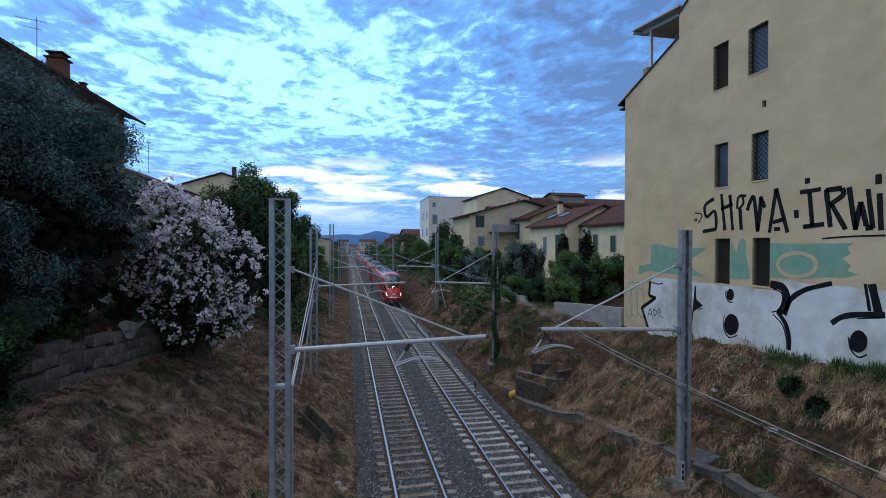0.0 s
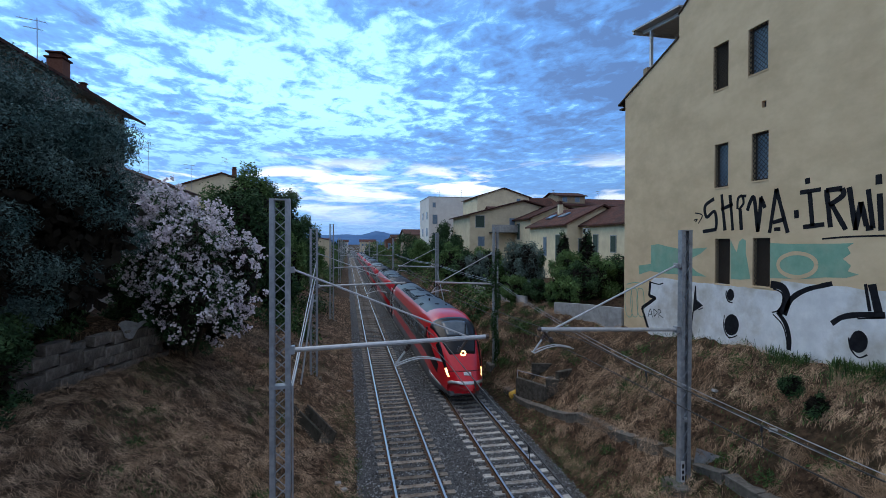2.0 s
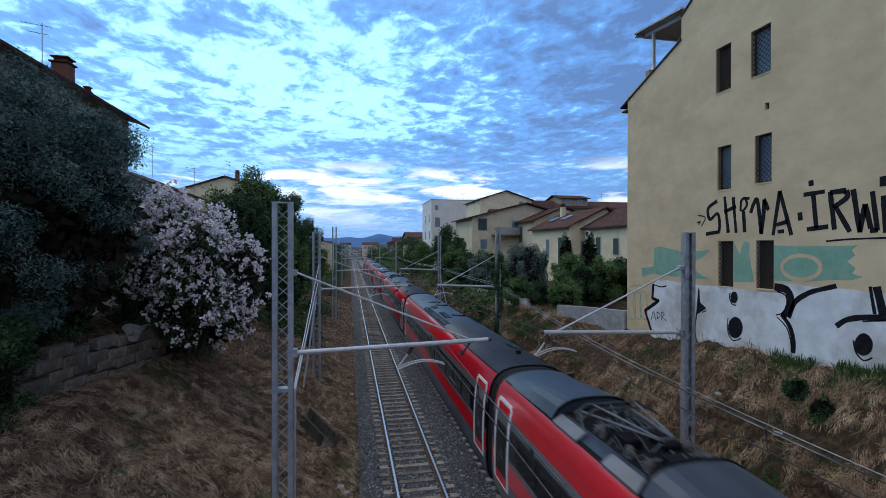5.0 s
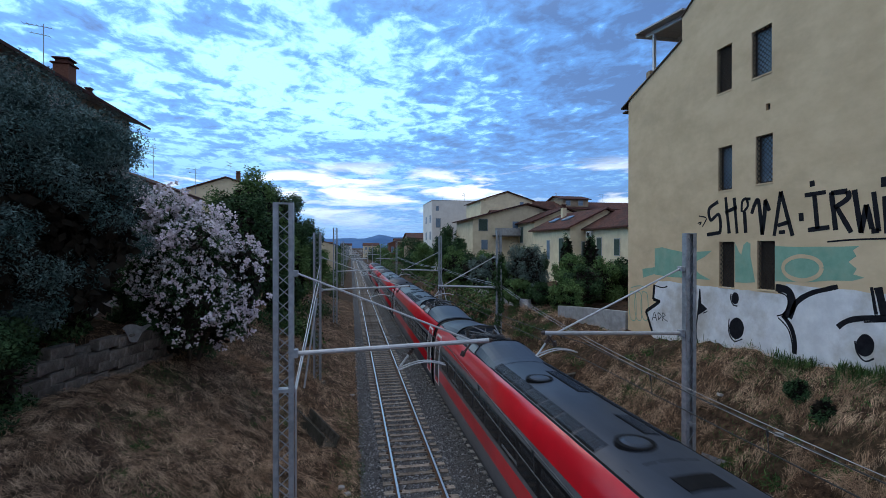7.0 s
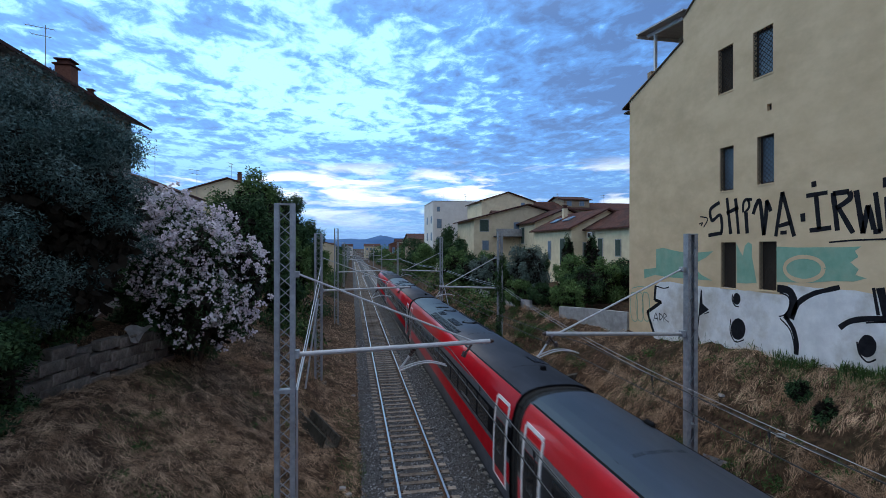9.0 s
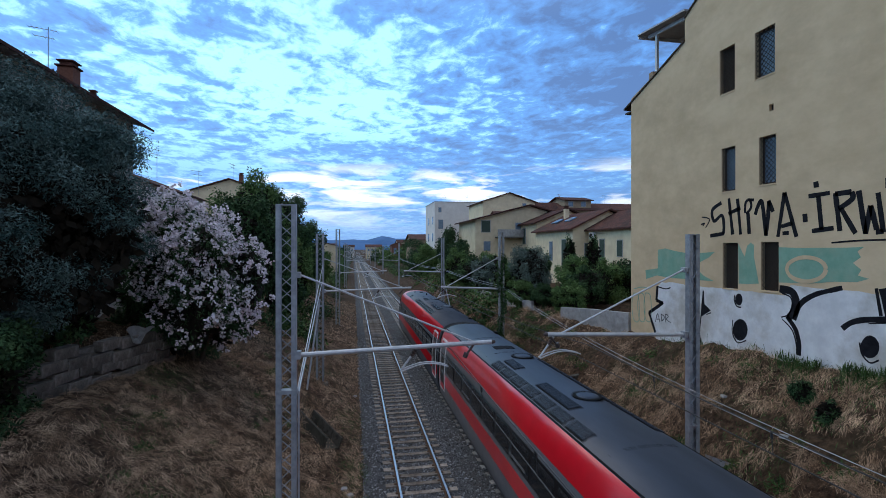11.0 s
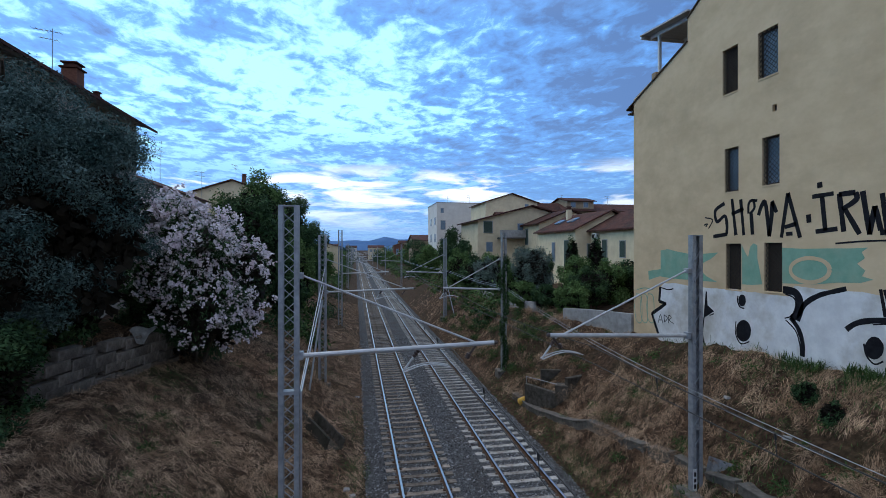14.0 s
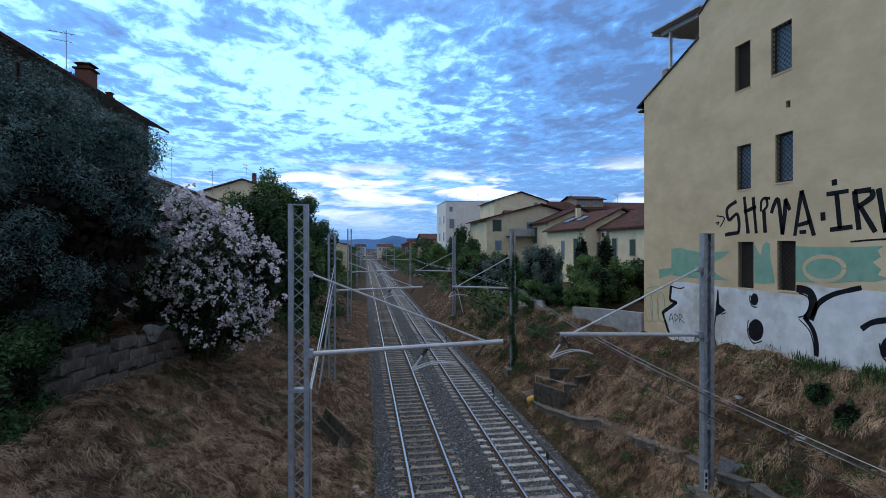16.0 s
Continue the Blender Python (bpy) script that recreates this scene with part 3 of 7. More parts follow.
def patch(name, s0, s1, k0, k1, off, material, parent, label="", ns=10, nk=8, taper=0.0):
    """A thin plate lying on the nose's shell."""
    vs, fs = [], []
    for lay in (off, off - 0.03):
        for j in range(ns + 1):
            for i in range(nk + 1):
                s = s0 + (s1 - s0) * j / ns
                mid = (k0 + k1) / 2
                k = mid + (k0 + (k1 - k0) * i / nk - mid) * (1 - taper * (1 - j / ns))
                p, ds, dk = shell(s, k), shell(s + 0.02, k) - shell(s, k), shell(s, min(k + 0.05, len(FULL) - 1.001)) - shell(s, k)
                nrm = dk.cross(ds)
                nrm = nrm.normalized() if nrm.length > 1e-9 else Vector((0, 0, 1))
                if nrm.dot(Vector((p.x, 0, p.z - 1.5))) < 0:
                    nrm = -nrm
                vs.append(tuple(p + nrm * lay))
    m, w = (ns + 1) * (nk + 1), nk + 1
    for j in range(ns):
        for i in range(nk):
            a = j * w + i
            fs += [(a, a + 1, a + w + 1, a + w), (m + a, m + a + w, m + a + w + 1, m + a + 1)]
    for i in range(nk):
        fs += [(i, m + i, m + i + 1, i + 1), (ns * w + i, ns * w + i + 1, m + ns * w + i + 1, m + ns * w + i)]
    for j in range(ns):
        fs += [(j * w, (j + 1) * w, m + (j + 1) * w, m + j * w), (j * w + nk, m + j * w + nk, m + (j + 1) * w + nk, (j + 1) * w + nk)]
    return link_mesh(name, vs, fs, material, parent, label, smooth=True)


def side_x(z):
    for (a, b), (c, d) in zip(PROFILE, PROFILE[1:]):
        if b <= z <= d:
            return HALF_W * (a + (c - a) * (z - b) / (d - b))
    return HALF_W


def side_plate(name, y0, y1, z0, z1, off, thick, material, parent, side, label=""):
    """A panel on the carriage's flank, following its curve."""
    bm = bmesh.new()
    zs = [z0 + (z1 - z0) * i / 4 for i in range(5)]
    outer = [(side * (side_x(z) + off), z) for z in zs]
    inner = [(side * (side_x(z) + off - thick), z) for z in zs[::-1]]
    slab(bm, [(x, y0, z) for x, z in outer + inner], (0, y1 - y0, 0))
    return part(name, bm, material, parent, label)


def roof_z(x):
    a = abs(x) / HALF_W
    for (p, q), (r, t) in zip(PROFILE[::-1], PROFILE[::-1][1:]):
        if p <= a <= r:
            return q + (t - q) * (a - p) / (r - p)
    return 3.5


def roof_plate(name, x0, x1, y0, y1, high, material, parent, label=""):
    bm = bmesh.new()
    xs = [x0 + (x1 - x0) * i / 5 for i in range(6)]
    slab(bm, [(x, y0, roof_z(x) + high) for x in xs] + [(x, y0, roof_z(x) - 0.03) for x in xs[::-1]], (0, y1 - y0, 0))
    return part(name, bm, material, parent, label)


def roof_grille(parent, x0, x1, y0, y1, n):
    g = roof_plate("roof_grille", x0, x1, y0, y1, 0.012, M_VENT, parent, "black louvred roof vent")
    bm = bmesh.new()
    for i in range(n):
        y = y0 + (y1 - y0) * (i + 0.5) / n
        slab(bm, [(x0 + 0.03, y, roof_z(x0 + 0.03) + 0.014), (x1 - 0.03, y, roof_z(x1 - 0.03) + 0.014), (x1 - 0.03, y, roof_z(x1 - 0.03) + 0.04), (x0 + 0.03, y, roof_z(x0 + 0.03) + 0.04)], (0, (y1 - y0) / n * 0.35, 0))
    tagged(part("louvres", bm, M_TROOF, g), kind="stuff")


def fan(parent, x, y, r):
    bm = bmesh.new()
    z = roof_z(x)
    bmesh.ops.create_cone(bm, cap_ends=True, segments=24, radius1=r, radius2=r * 0.94, depth=0.10, matrix=Matrix.Translation((x, y, z - 0.012)))
    f = part("roof_fan", bm, M_VENT, parent, "round black fan housing on the roof")
    bm = bmesh.new()
    bmesh.ops.create_cone(bm, cap_ends=True, segments=24, radius1=r * 0.72, radius2=r * 0.5, depth=0.03, matrix=Matrix.Translation((x, y, z + 0.048)))
    part("fan_cover", bm, M_TROOF, f, "dark metal fan cover")


def door(parent, y0, side):
    w, z0, z1 = 0.98, 0.98, 3.22
    side_plate("door_frame", y0 - 0.14, y0 - 0.01, z0 - 0.04, z1 + 0.05, 0.022, 0.05, M_TWHITE, parent, side, "white door surround")
    side_plate("door_frame", y0 + w + 0.01, y0 + w + 0.14, z0 - 0.04, z1 + 0.05, 0.022, 0.05, M_TWHITE, parent, side)
    side_plate("door_frame", y0 - 0.07, y0 + w + 0.07, z1 + 0.051, z1 + 0.14, 0.022, 0.05, M_TWHITE, parent, side)
    side_plate("door_frame", y0 - 0.01, y0 + w + 0.01, z0 - 0.05, z0, 0.022, 0.05, M_TWHITE, parent, side)
    d = side_plate("door", y0, y0 + w, z0 + 0.004, z1 - 0.004, 0.012, 0.04, M_RED, parent, side, "red plug door with a dark window")
    side_plate("door_band", y0 + 0.005, y0 + w - 0.005, 2.72, 2.98, 0.016, 0.03, M_TGREY, d, side)
    side_plate("door_band", y0 + 0.005, y0 + w - 0.005, 1.25, 2.70, 0.016, 0.03, M_TBLACK, d, side)
    side_plate("door_window", y0 + 0.24, y0 + w - 0.24, 1.75, 2.62, 0.02, 0.03, M_TGLASS, d, side)


def underframe(car, y0, y1):
    for yb in (y0 + 3.6, y1 - 3.6):
        b = part("bogie", boxes((-1.15, 1.15, yb - 1.6, yb + 1.6, 0.35, 0.75), bevel=0.05), M_RUBBER, car, "dark bogie frame")
        for dy in (-1.25, 1.25):
            for sx_ in (-0.76, 0.76):
                bm = bmesh.new()
                bmesh.ops.create_cone(bm, cap_ends=True, segments=20, radius1=0.46, radius2=0.45, depth=0.13, matrix=Matrix.Translation((sx_, yb + dy, 0.46)) @ Matrix.Rotation(math.pi / 2, 4, "Y"))
                part("wheel", bm, M_RAIL, b, "steel wheel")


def windows_row(car, y0, y1, n):
    step = (y1 - y0) / n
    for side in (-1, 1):
        for i in range(n):
            a = y0 + step * i + 0.12
            side_plate("window", a, a + step - 0.24, 1.99, 2.72, 0.006, 0.02, M_TGLASS, car, side, "" if i else "dark tinted carriage window")


def decals(car, y):
    for side in (-1, 1):
        side_plate("marking", y, y + 1.3, 2.06, 2.14, 0.009, 0.01, M_TGREY, car, side)


def roof_kit(car, y0, kind):
    for sx_ in (-1, 1):
        a, b = sorted((sx_ * 1.02, sx_ * 0.70))
        for k in range(7):
            roof_grille(car, a, b, y0 + 9.7 + 1.0 * k, y0 + 10.6 + 1.0 * k, 7)
        roof_plate("roof_edge_strip", *sorted((sx_ * 1.08, sx_ * 1.05)), y0 + 0.5, y0 + CAR - 0.5, 0.015, M_VENT, car)
    roof_grille(car, -0.62, -0.25, y0 + 11.2, y0 + 13.4, 14)
    roof_grille(car, -0.62, -0.25, y0 + 15.2, y0 + 16.4, 8)
    fan(car, 0.28, y0 + 12.0, 0.42)
    fan(car, 0.22, y0 + 16.8, 0.42)
    roof_plate("roof_hatch", -0.35, 0.45, y0 + 18.2, y0 + 18.7, 0.02, M_VENT, car)
    part("roof_aerial", boxes((0.78, 0.92, y0 + 22.0, y0 + 22.35, 3.55, 3.95), bevel=0.02), M_VENT, car)
    if kind != "panto":
        part("roof_aerial", boxes((0.15, 0.32, y0 + 1.9, y0 + 2.05, 3.93, 4.10), bevel=0.02), M_VENT, car)
        roof_grille(car, 0.35, 0.95, y0 + 3.0, y0 + 3.9, 6)
    # shallow seams across the roof
    for y in (2.6, 8.8, 17.6, 20.6):
        if kind != "panto" or y > 8:
            roof_plate("roof_seam", -0.9, 0.9, y0 + y, y0 + y + 0.03, 0.006, M_VENT, car)


def fairing(car, ya, yb, end_a, end_b):
    """A raised hood over the roof: end_a and end_b are its heights above the roof at the two ends."""
    xs = [-1.08 + 2.16 * i / 12 for i in range(13)]
    rows_ = [ya + (yb - ya) * k / 8 for k in range(9)]

    def lift(y, x):
        u = (y - ya) / (yb - ya)
        u = u * u * (3 - 2 * u)
        return (end_a + (end_b - end_a) * u) * (1 - (abs(x) / 1.12) ** 6)
    rings = [[(x, y, roof_z(x) + 0.012 + lift(y, x)) for x in xs] for y in rows_]
    n = len(xs)
    vs = [p for r in rings for p in r] + [(x, y, roof_z(x) - 0.02) for y in (ya, yb) for x in xs]
    m = n * len(rows_)
    fs = [(j * n + i, j * n + i + 1, (j + 1) * n + i + 1, (j + 1) * n + i) for j in range(len(rows_) - 1) for i in range(n - 1)]
    fs += [(m + i, m + i + 1, i + 1, i) for i in range(n - 1)] + [(m - n + i, m - n + i + 1, m + n + i + 1, m + n + i) for i in range(n - 1)]
    ob = link_mesh("roof_fairing", vs, fs, M_TROOF, car, "raised blue-grey roof fairing", smooth=False)
    # dark rim round the arched mouth
    y, up = (yb, end_b) if end_b > end_a else (ya, end_a)
    part("fairing_rim", tubes(([(x, y, roof_z(x) + 0.012 + lift(y, x)) for x in xs], 0.035), n=6), M_VENT, ob)


def pantograph(car, y0):
    """An open well with two folded pantographs' worth of rods, between two hoods."""
    y1 = y0 + 3.5
    roof_plate("pantograph_well", -1.06, 1.06, y0 + 0.003, y1 - 0.003, 0.012, M_VENT, car, "black well on the roof")
    for sx_ in (-1, 1):
        for ya, yb in ((y0 + 0.05, y0 + 1.25), (y0 + 2.3, y1 - 0.05)):
            roof_plate("well_flap", *sorted((sx_ * 1.10, sx_ * 0.86)), ya, yb, 0.07, M_TGREY, car, "pale grey side flap")
    zt = 4.30
    p = part("pantograph", tubes(([(-0.62, y0 + 0.5, 4.12), (-0.16, y0 + 2.7, zt), (0.16, y0 + 2.7, zt), (0.62, y0 + 0.5, 4.12)], 0.028), ([(-0.16, y0 + 2.7, zt + 0.02), (-0.5, y0 + 0.9, zt + 0.08)], 0.022), ([(0.16, y0 + 2.7, zt + 0.02), (0.5, y0 + 0.9, zt + 0.08)], 0.022), ([(0.0, y0 + 0.4, 4.1), (0.05, y0 + 2.7, zt - 0.04)], 0.02),
                                  ([(-0.75, y0 + 1.7, 4.05), (0.75, y0 + 1.4, 4.12)], 0.022), ([(-0.7, y0 + 2.9, 4.05), (0.7, y0 + 3.0, 4.05)], 0.025), n=6), M_TGREY, car, "folded steel pantograph")
    for dy in (0.8, 1.15):
        part("collector_bar", tubes(([(-0.9, y0 + dy, 4.18), (-0.62, y0 + dy, zt + 0.06), (0.62, y0 + dy, zt + 0.06), (0.9, y0 + dy, 4.18)], 0.028), n=6), M_DARKWIRE, p)
    rr = random.Random(61)
    runs = []
    for k in range(26):
        a = Vector((rr.uniform(-0.9, 0.9), y0 + rr.uniform(0.2, 3.2), 3.98))
        b = a + Vector((rr.uniform(-0.5, 0.5), rr.uniform(-0.7, 0.7), 0))
        b.x, b.y = max(-0.95, min(0.95, b.x)), max(y0 + 0.15, min(y1 - 0.15, b.y))
        runs.append(([tuple(a), tuple(a.lerp(b, 0.5) + Vector((0, 0, rr.uniform(0.10, 0.26)))), tuple(b)], rr.uniform(0.010, 0.02)))
    part("cables", tubes(*runs, n=5), M_TGREY, car, "grey looping cables and rods")
    ins = None
    for x in (-0.62, 0.62):
        for y in (0.5, 1.5, 2.5, 3.1):
            if ins is None:
                bm = bmesh.new()
                for k in range(4):
                    bmesh.ops.create_cone(bm, cap_ends=True, segments=10, radius1=0.10, radius2=0.05, depth=0.07, matrix=Matrix.Translation((0, 0, -0.12 + 0.075 * k)))
                ins = part("roof_insulator", bm, M_INSUL, car)
                ins.location = (x, y0 + y, 4.0)
            else:
                again("roof_insulator", ins, pose(x, y0 + y, 4.0), car)
    for bx_ in ((-0.45, -0.1, y0 + 2.0, y0 + 2.6, 3.9, 4.12), (0.2, 0.55, y0 + 1.8, y0 + 2.3, 3.9, 4.14), (-0.2, 0.3, y0 + 2.95, y0 + 3.35, 3.9, 4.16)):
        part("switch_box", boxes(bx_, bevel=0.03), M_VENT, car)
    fairing(car, y0 - 3.4, y0, 0.0, 0.26)
    fairing(car, y1, y1 + 2.4, 0.26, 0.0)


def middle_car(kind, name="train_carriage"):
    c = thing(name, "red and grey high-speed train carriage with a dark roof", "train carriage", group="carriages of the train")
    y0, y1 = 0.36, CAR - 0.36
    swept("body", [[(a * HALF_W, y, b) for a, b in FULL] for y in (y0, y1)], lambda j, i: FULL_STRIPS[i], c, [M_RED, M_TGREY, M_TROOF, M_TBLACK])
    part("gangway", boxes((-1.2, 1.2, 0, y0, 0.5, 3.5)), M_RUBBER, c)
    swept("gangway_hood", [[(a * HALF_W * 0.955, y, 0.35 + (b - 0.35) * 0.985) for a, b in FULL] for y in (y1 + 0.002, CAR)], lambda j, i: 0, c, [M_RUBBER, M_RUBBER], label="black rubber gangway bellows")
    swept("gangway_hood", [[(a * HALF_W * 0.955, y, 0.35 + (b - 0.35) * 0.985) for a, b in FULL] for y in (0.0, y0 - 0.002)], lambda j, i: 0, c, [M_RUBBER, M_RUBBER])
    for side in (-1, 1):
        for y in (0.75, CAR - 1.75):
            door(c, y, side)
    windows_row(c, 2.4, CAR - 2.4, 13)
    for i in (5.0, 12.0, 18.0):
        decals(c, i)
    roof_kit(c, 0, kind)
    if kind == "panto":
        pantograph(c, 4.0)
    underframe(c, 0, CAR)
    return c


def end_car(label):
    c = thing("train_end_car", label, "train carriage", group="carriages of the train")
    st = [0.0, 0.05, 0.15, 0.3, 0.5, 0.8, 1.1, 1.5, 1.9, 2.4, 2.9, 3.5, 4.1, 4.7, 5.3, 6.0, 6.7, 7.4, END - 0.36]

    def paint(j, i):
        s = st[j]
        i = min(i, len(FULL_STRIPS) - 1 - i)
        if i >= 11:
            return 0 if s < 6.6 else 2
        if i >= 8:
            return 0
        if i in (5, 6):
            return 3 if s > 1.1 else 0
        if i == 7:
            return 1 if s > 5.0 else 0
        if i == 3:
            return 0
        if i == 4:
            return 1 if s > 7 else (3 if s > 3.4 else 0)
        return STRIPS[i]
    rings = [[shell(s, k) if s < 8 else Vector((FULL[k][0] * HALF_W, s, FULL[k][1])) for k in range(len(FULL))] for s in st]
    swept("body", rings, paint, c, [M_RED, M_TGREY, M_TROOF, M_TBLACK], dome=True)
    mid = (len(FULL) - 1) / 2
    sur = patch("windscreen_surround", 1.55, 4.45, mid - 5.6, mid + 5.6, 0.012, M_TBLACK, c, "black windscreen surround", 16, 16, taper=0.5)
    patch("windscreen", 2.75, 4.0, mid - 2.5, mid + 2.5, 0.022, M_SCREEN, sur, "sloping windscreen reflecting the sky", 10, 10, taper=0.1)
    part("wiper", tubes(([tuple(shell(1.95, mid - 0.6) + Vector((0, 0, 0.05))), tuple(shell(2.9, mid - 1.6) + Vector((0, 0, 0.06))), tuple(shell(3.6, mid - 2.1) + Vector((0, 0, 0.06)))], 0.025), n=6), M_RUBBER, sur)
    p = shell(1.55, mid) + Vector((0, 0, 0.03))
    part("top_headlight", tubes(([tuple(p + Vector((0.13 * math.sin(q), 0.10 * math.cos(q), 0.085 * math.cos(q)))) for q in (math.tau * k / 16 for k in range(17))], 0.045), n=6), M_LAMP, c, "lit amber ring-shaped upper headlight")
    for sd in (-1, 1):
        k0, k1 = (mid + sd * 5.7, mid + sd * 4.1) if sd < 0 else (mid + 4.1, mid + 5.7)
        h = patch("headlight_cover", 0.45, 2.6, k0, k1, 0.012, M_TGLASS, c, "dark headlight glass", 8, 5, taper=0.5)
        k0, k1 = (mid + sd * 5.5, mid + sd * 4.6) if sd < 0 else (mid + 4.6, mid + 5.5)
        patch("headlight", 0.36, 0.85, k0, k1, 0.024, M_LAMP, h, "lit amber headlight", 5, 4, taper=0.3)
        k0, k1 = (1.9, 2.9) if sd < 0 else (len(FULL) - 3.9, len(FULL) - 2.9)
        patch("flank_stripe", 0.9, 3.4, k0, k1, 0.012, M_SILVER, c, "silver stripe along the nose", 14, 4)
        side_plate("cab_window", 5.3, 6.2, 2.1, 2.75, 0.02, 0.03, M_TGLASS, c, sd)
        side_plate("mirror_flap", 4.9, 5.15, 2.5, 3.15, 0.03, 0.06, M_TBLACK, c, sd)
    patch("nose_band", 0.0, 0.14, mid - 6.8, mid + 6.8, 0.012, M_SILVER, c, "silver band round the nose", 3, 30)
    patch("badge", 0.42, 0.58, mid - 0.9, mid + 0.9, 0.012, M_SILVER, c, "small silver badge", 3, 4)
    patch("coupler_seam", 0.62, 0.66, mid - 6, mid + 6, 0.008, M_TBLACK, c, "", 2, 12)
    part("gangway", boxes((-1.2, 1.2, END - 0.36, END, 0.5, 3.5)), M_RUBBER, c)
    swept("gangway_hood", [[(a * HALF_W * 0.95, y, 0.36 + (b - 0.36) * 0.98) for a, b in FULL] for y in (END - 0.358, END)], lambda j, i: 0, c, [M_RUBBER, M_RUBBER], label="black rubber gangway bellows")
    for sd in (-1, 1):
        door(c, END - 1.75, sd)
    step = (END - 2.4 - 8.2) / 9
    for sd in (-1, 1):
        for i in range(9):
            a = 8.2 + step * i + 0.12
            side_plate("window", a, a + step - 0.24, 1.99, 2.72, 0.006, 0.02, M_TGLASS, c, sd)
    for sx_ in (-1, 1):
        for k in range(8):
            a, b = sorted((sx_ * 1.02, sx_ * 0.70))
            roof_grille(c, a, b, 12.7 + 1.02 * k, 13.62 + 1.02 * k, 7)
        a, b = sorted((sx_ * 1.02, sx_ * 0.78))
        roof_grille(c, a, b, 9.6, 10.3, 4)
    roof_grille(c, 0.1, 0.52, 17.6, 20.2, 18)
    roof_grille(c, 0.1, 0.45, 13.3, 14.6, 8)
    fan(c, -0.42, 18.7, 0.44)
    fan(c, -0.42, 13.8, 0.36)
    fan(c, -0.1, 8.6, 0.15)
    for dims in ((-0.30, -0.22, 10.6, 10.68, 3.9, 4.12), (0.35, 0.42, 8.0, 8.07, 3.85, 4.05), (-0.75, -0.60, 24.0, 24.35, 3.6, 3.98)):
        part("roof_aerial", boxes(dims, bevel=0.01), M_VENT, c)
    for y in (11.6, 16.2, 21.4):
        roof_plate("roof_seam", -0.9, 0.9, y, y + 0.03, 0.006, M_VENT, c)
    underframe(c, 1.5, END)
    return c


first_car = end_car("red streamlined leading car of a high-speed train with lit headlights")
plain = middle_car("plain")
panto = middle_car("panto")
carriages = [(first_car, 0.0, 0.0)]
kinds = ["panto", "plain", "panto", "panto", "plain", "plain"]
used = set()
for i, k in enumerate(kinds):
    base = plain if k == "plain" else panto
    turned = i in (0, 2)                                  # two of the pantograph cars run the other way round
    carriages.append((base if k not in used else copy_thing(base, pose(0, 0, 0)), END + CAR * (i + (1 if turned else 0)), 180.0 if turned else 0.0))
    used.add(k)
tail_car = copy_thing(first_car, pose(0, 0, 0))
tail_car["label"] = "red streamlined rear car of a high-speed train"
carriages.append((tail_car, 2 * END + CAR * len(kinds), 180.0))
NOSE = [(0.0, 59.3), (1.0, 40.8), (2.0, 21.95), (3.0, 2.7), (3.725, -11.65), (5.0, -36.1), (6.283, -61.2), (7.56, -85.7), (8.875, -110.4), (10.2, -135.5), (11.52, -160.5), (12.855, -185.0), (14.0, -207.5), (16.0, -245.0)]


def motions():
    for car, behind, turn in carriages:
        walk(car, [(t, pose(TRACK_R, y + behind, 0, 0, 0, turn)) for t, y in NOSE])
# ---- overhead line masts ----
SPAN_Y = [11.4, 28.0, 49.0, 97.0, 150.0, 205.0, 260.0, 315.0]
LEFT_MX, RIGHT_MX = -1.49, 9.15
ARM_Z, WIRE_Z = 5.5, 4.98


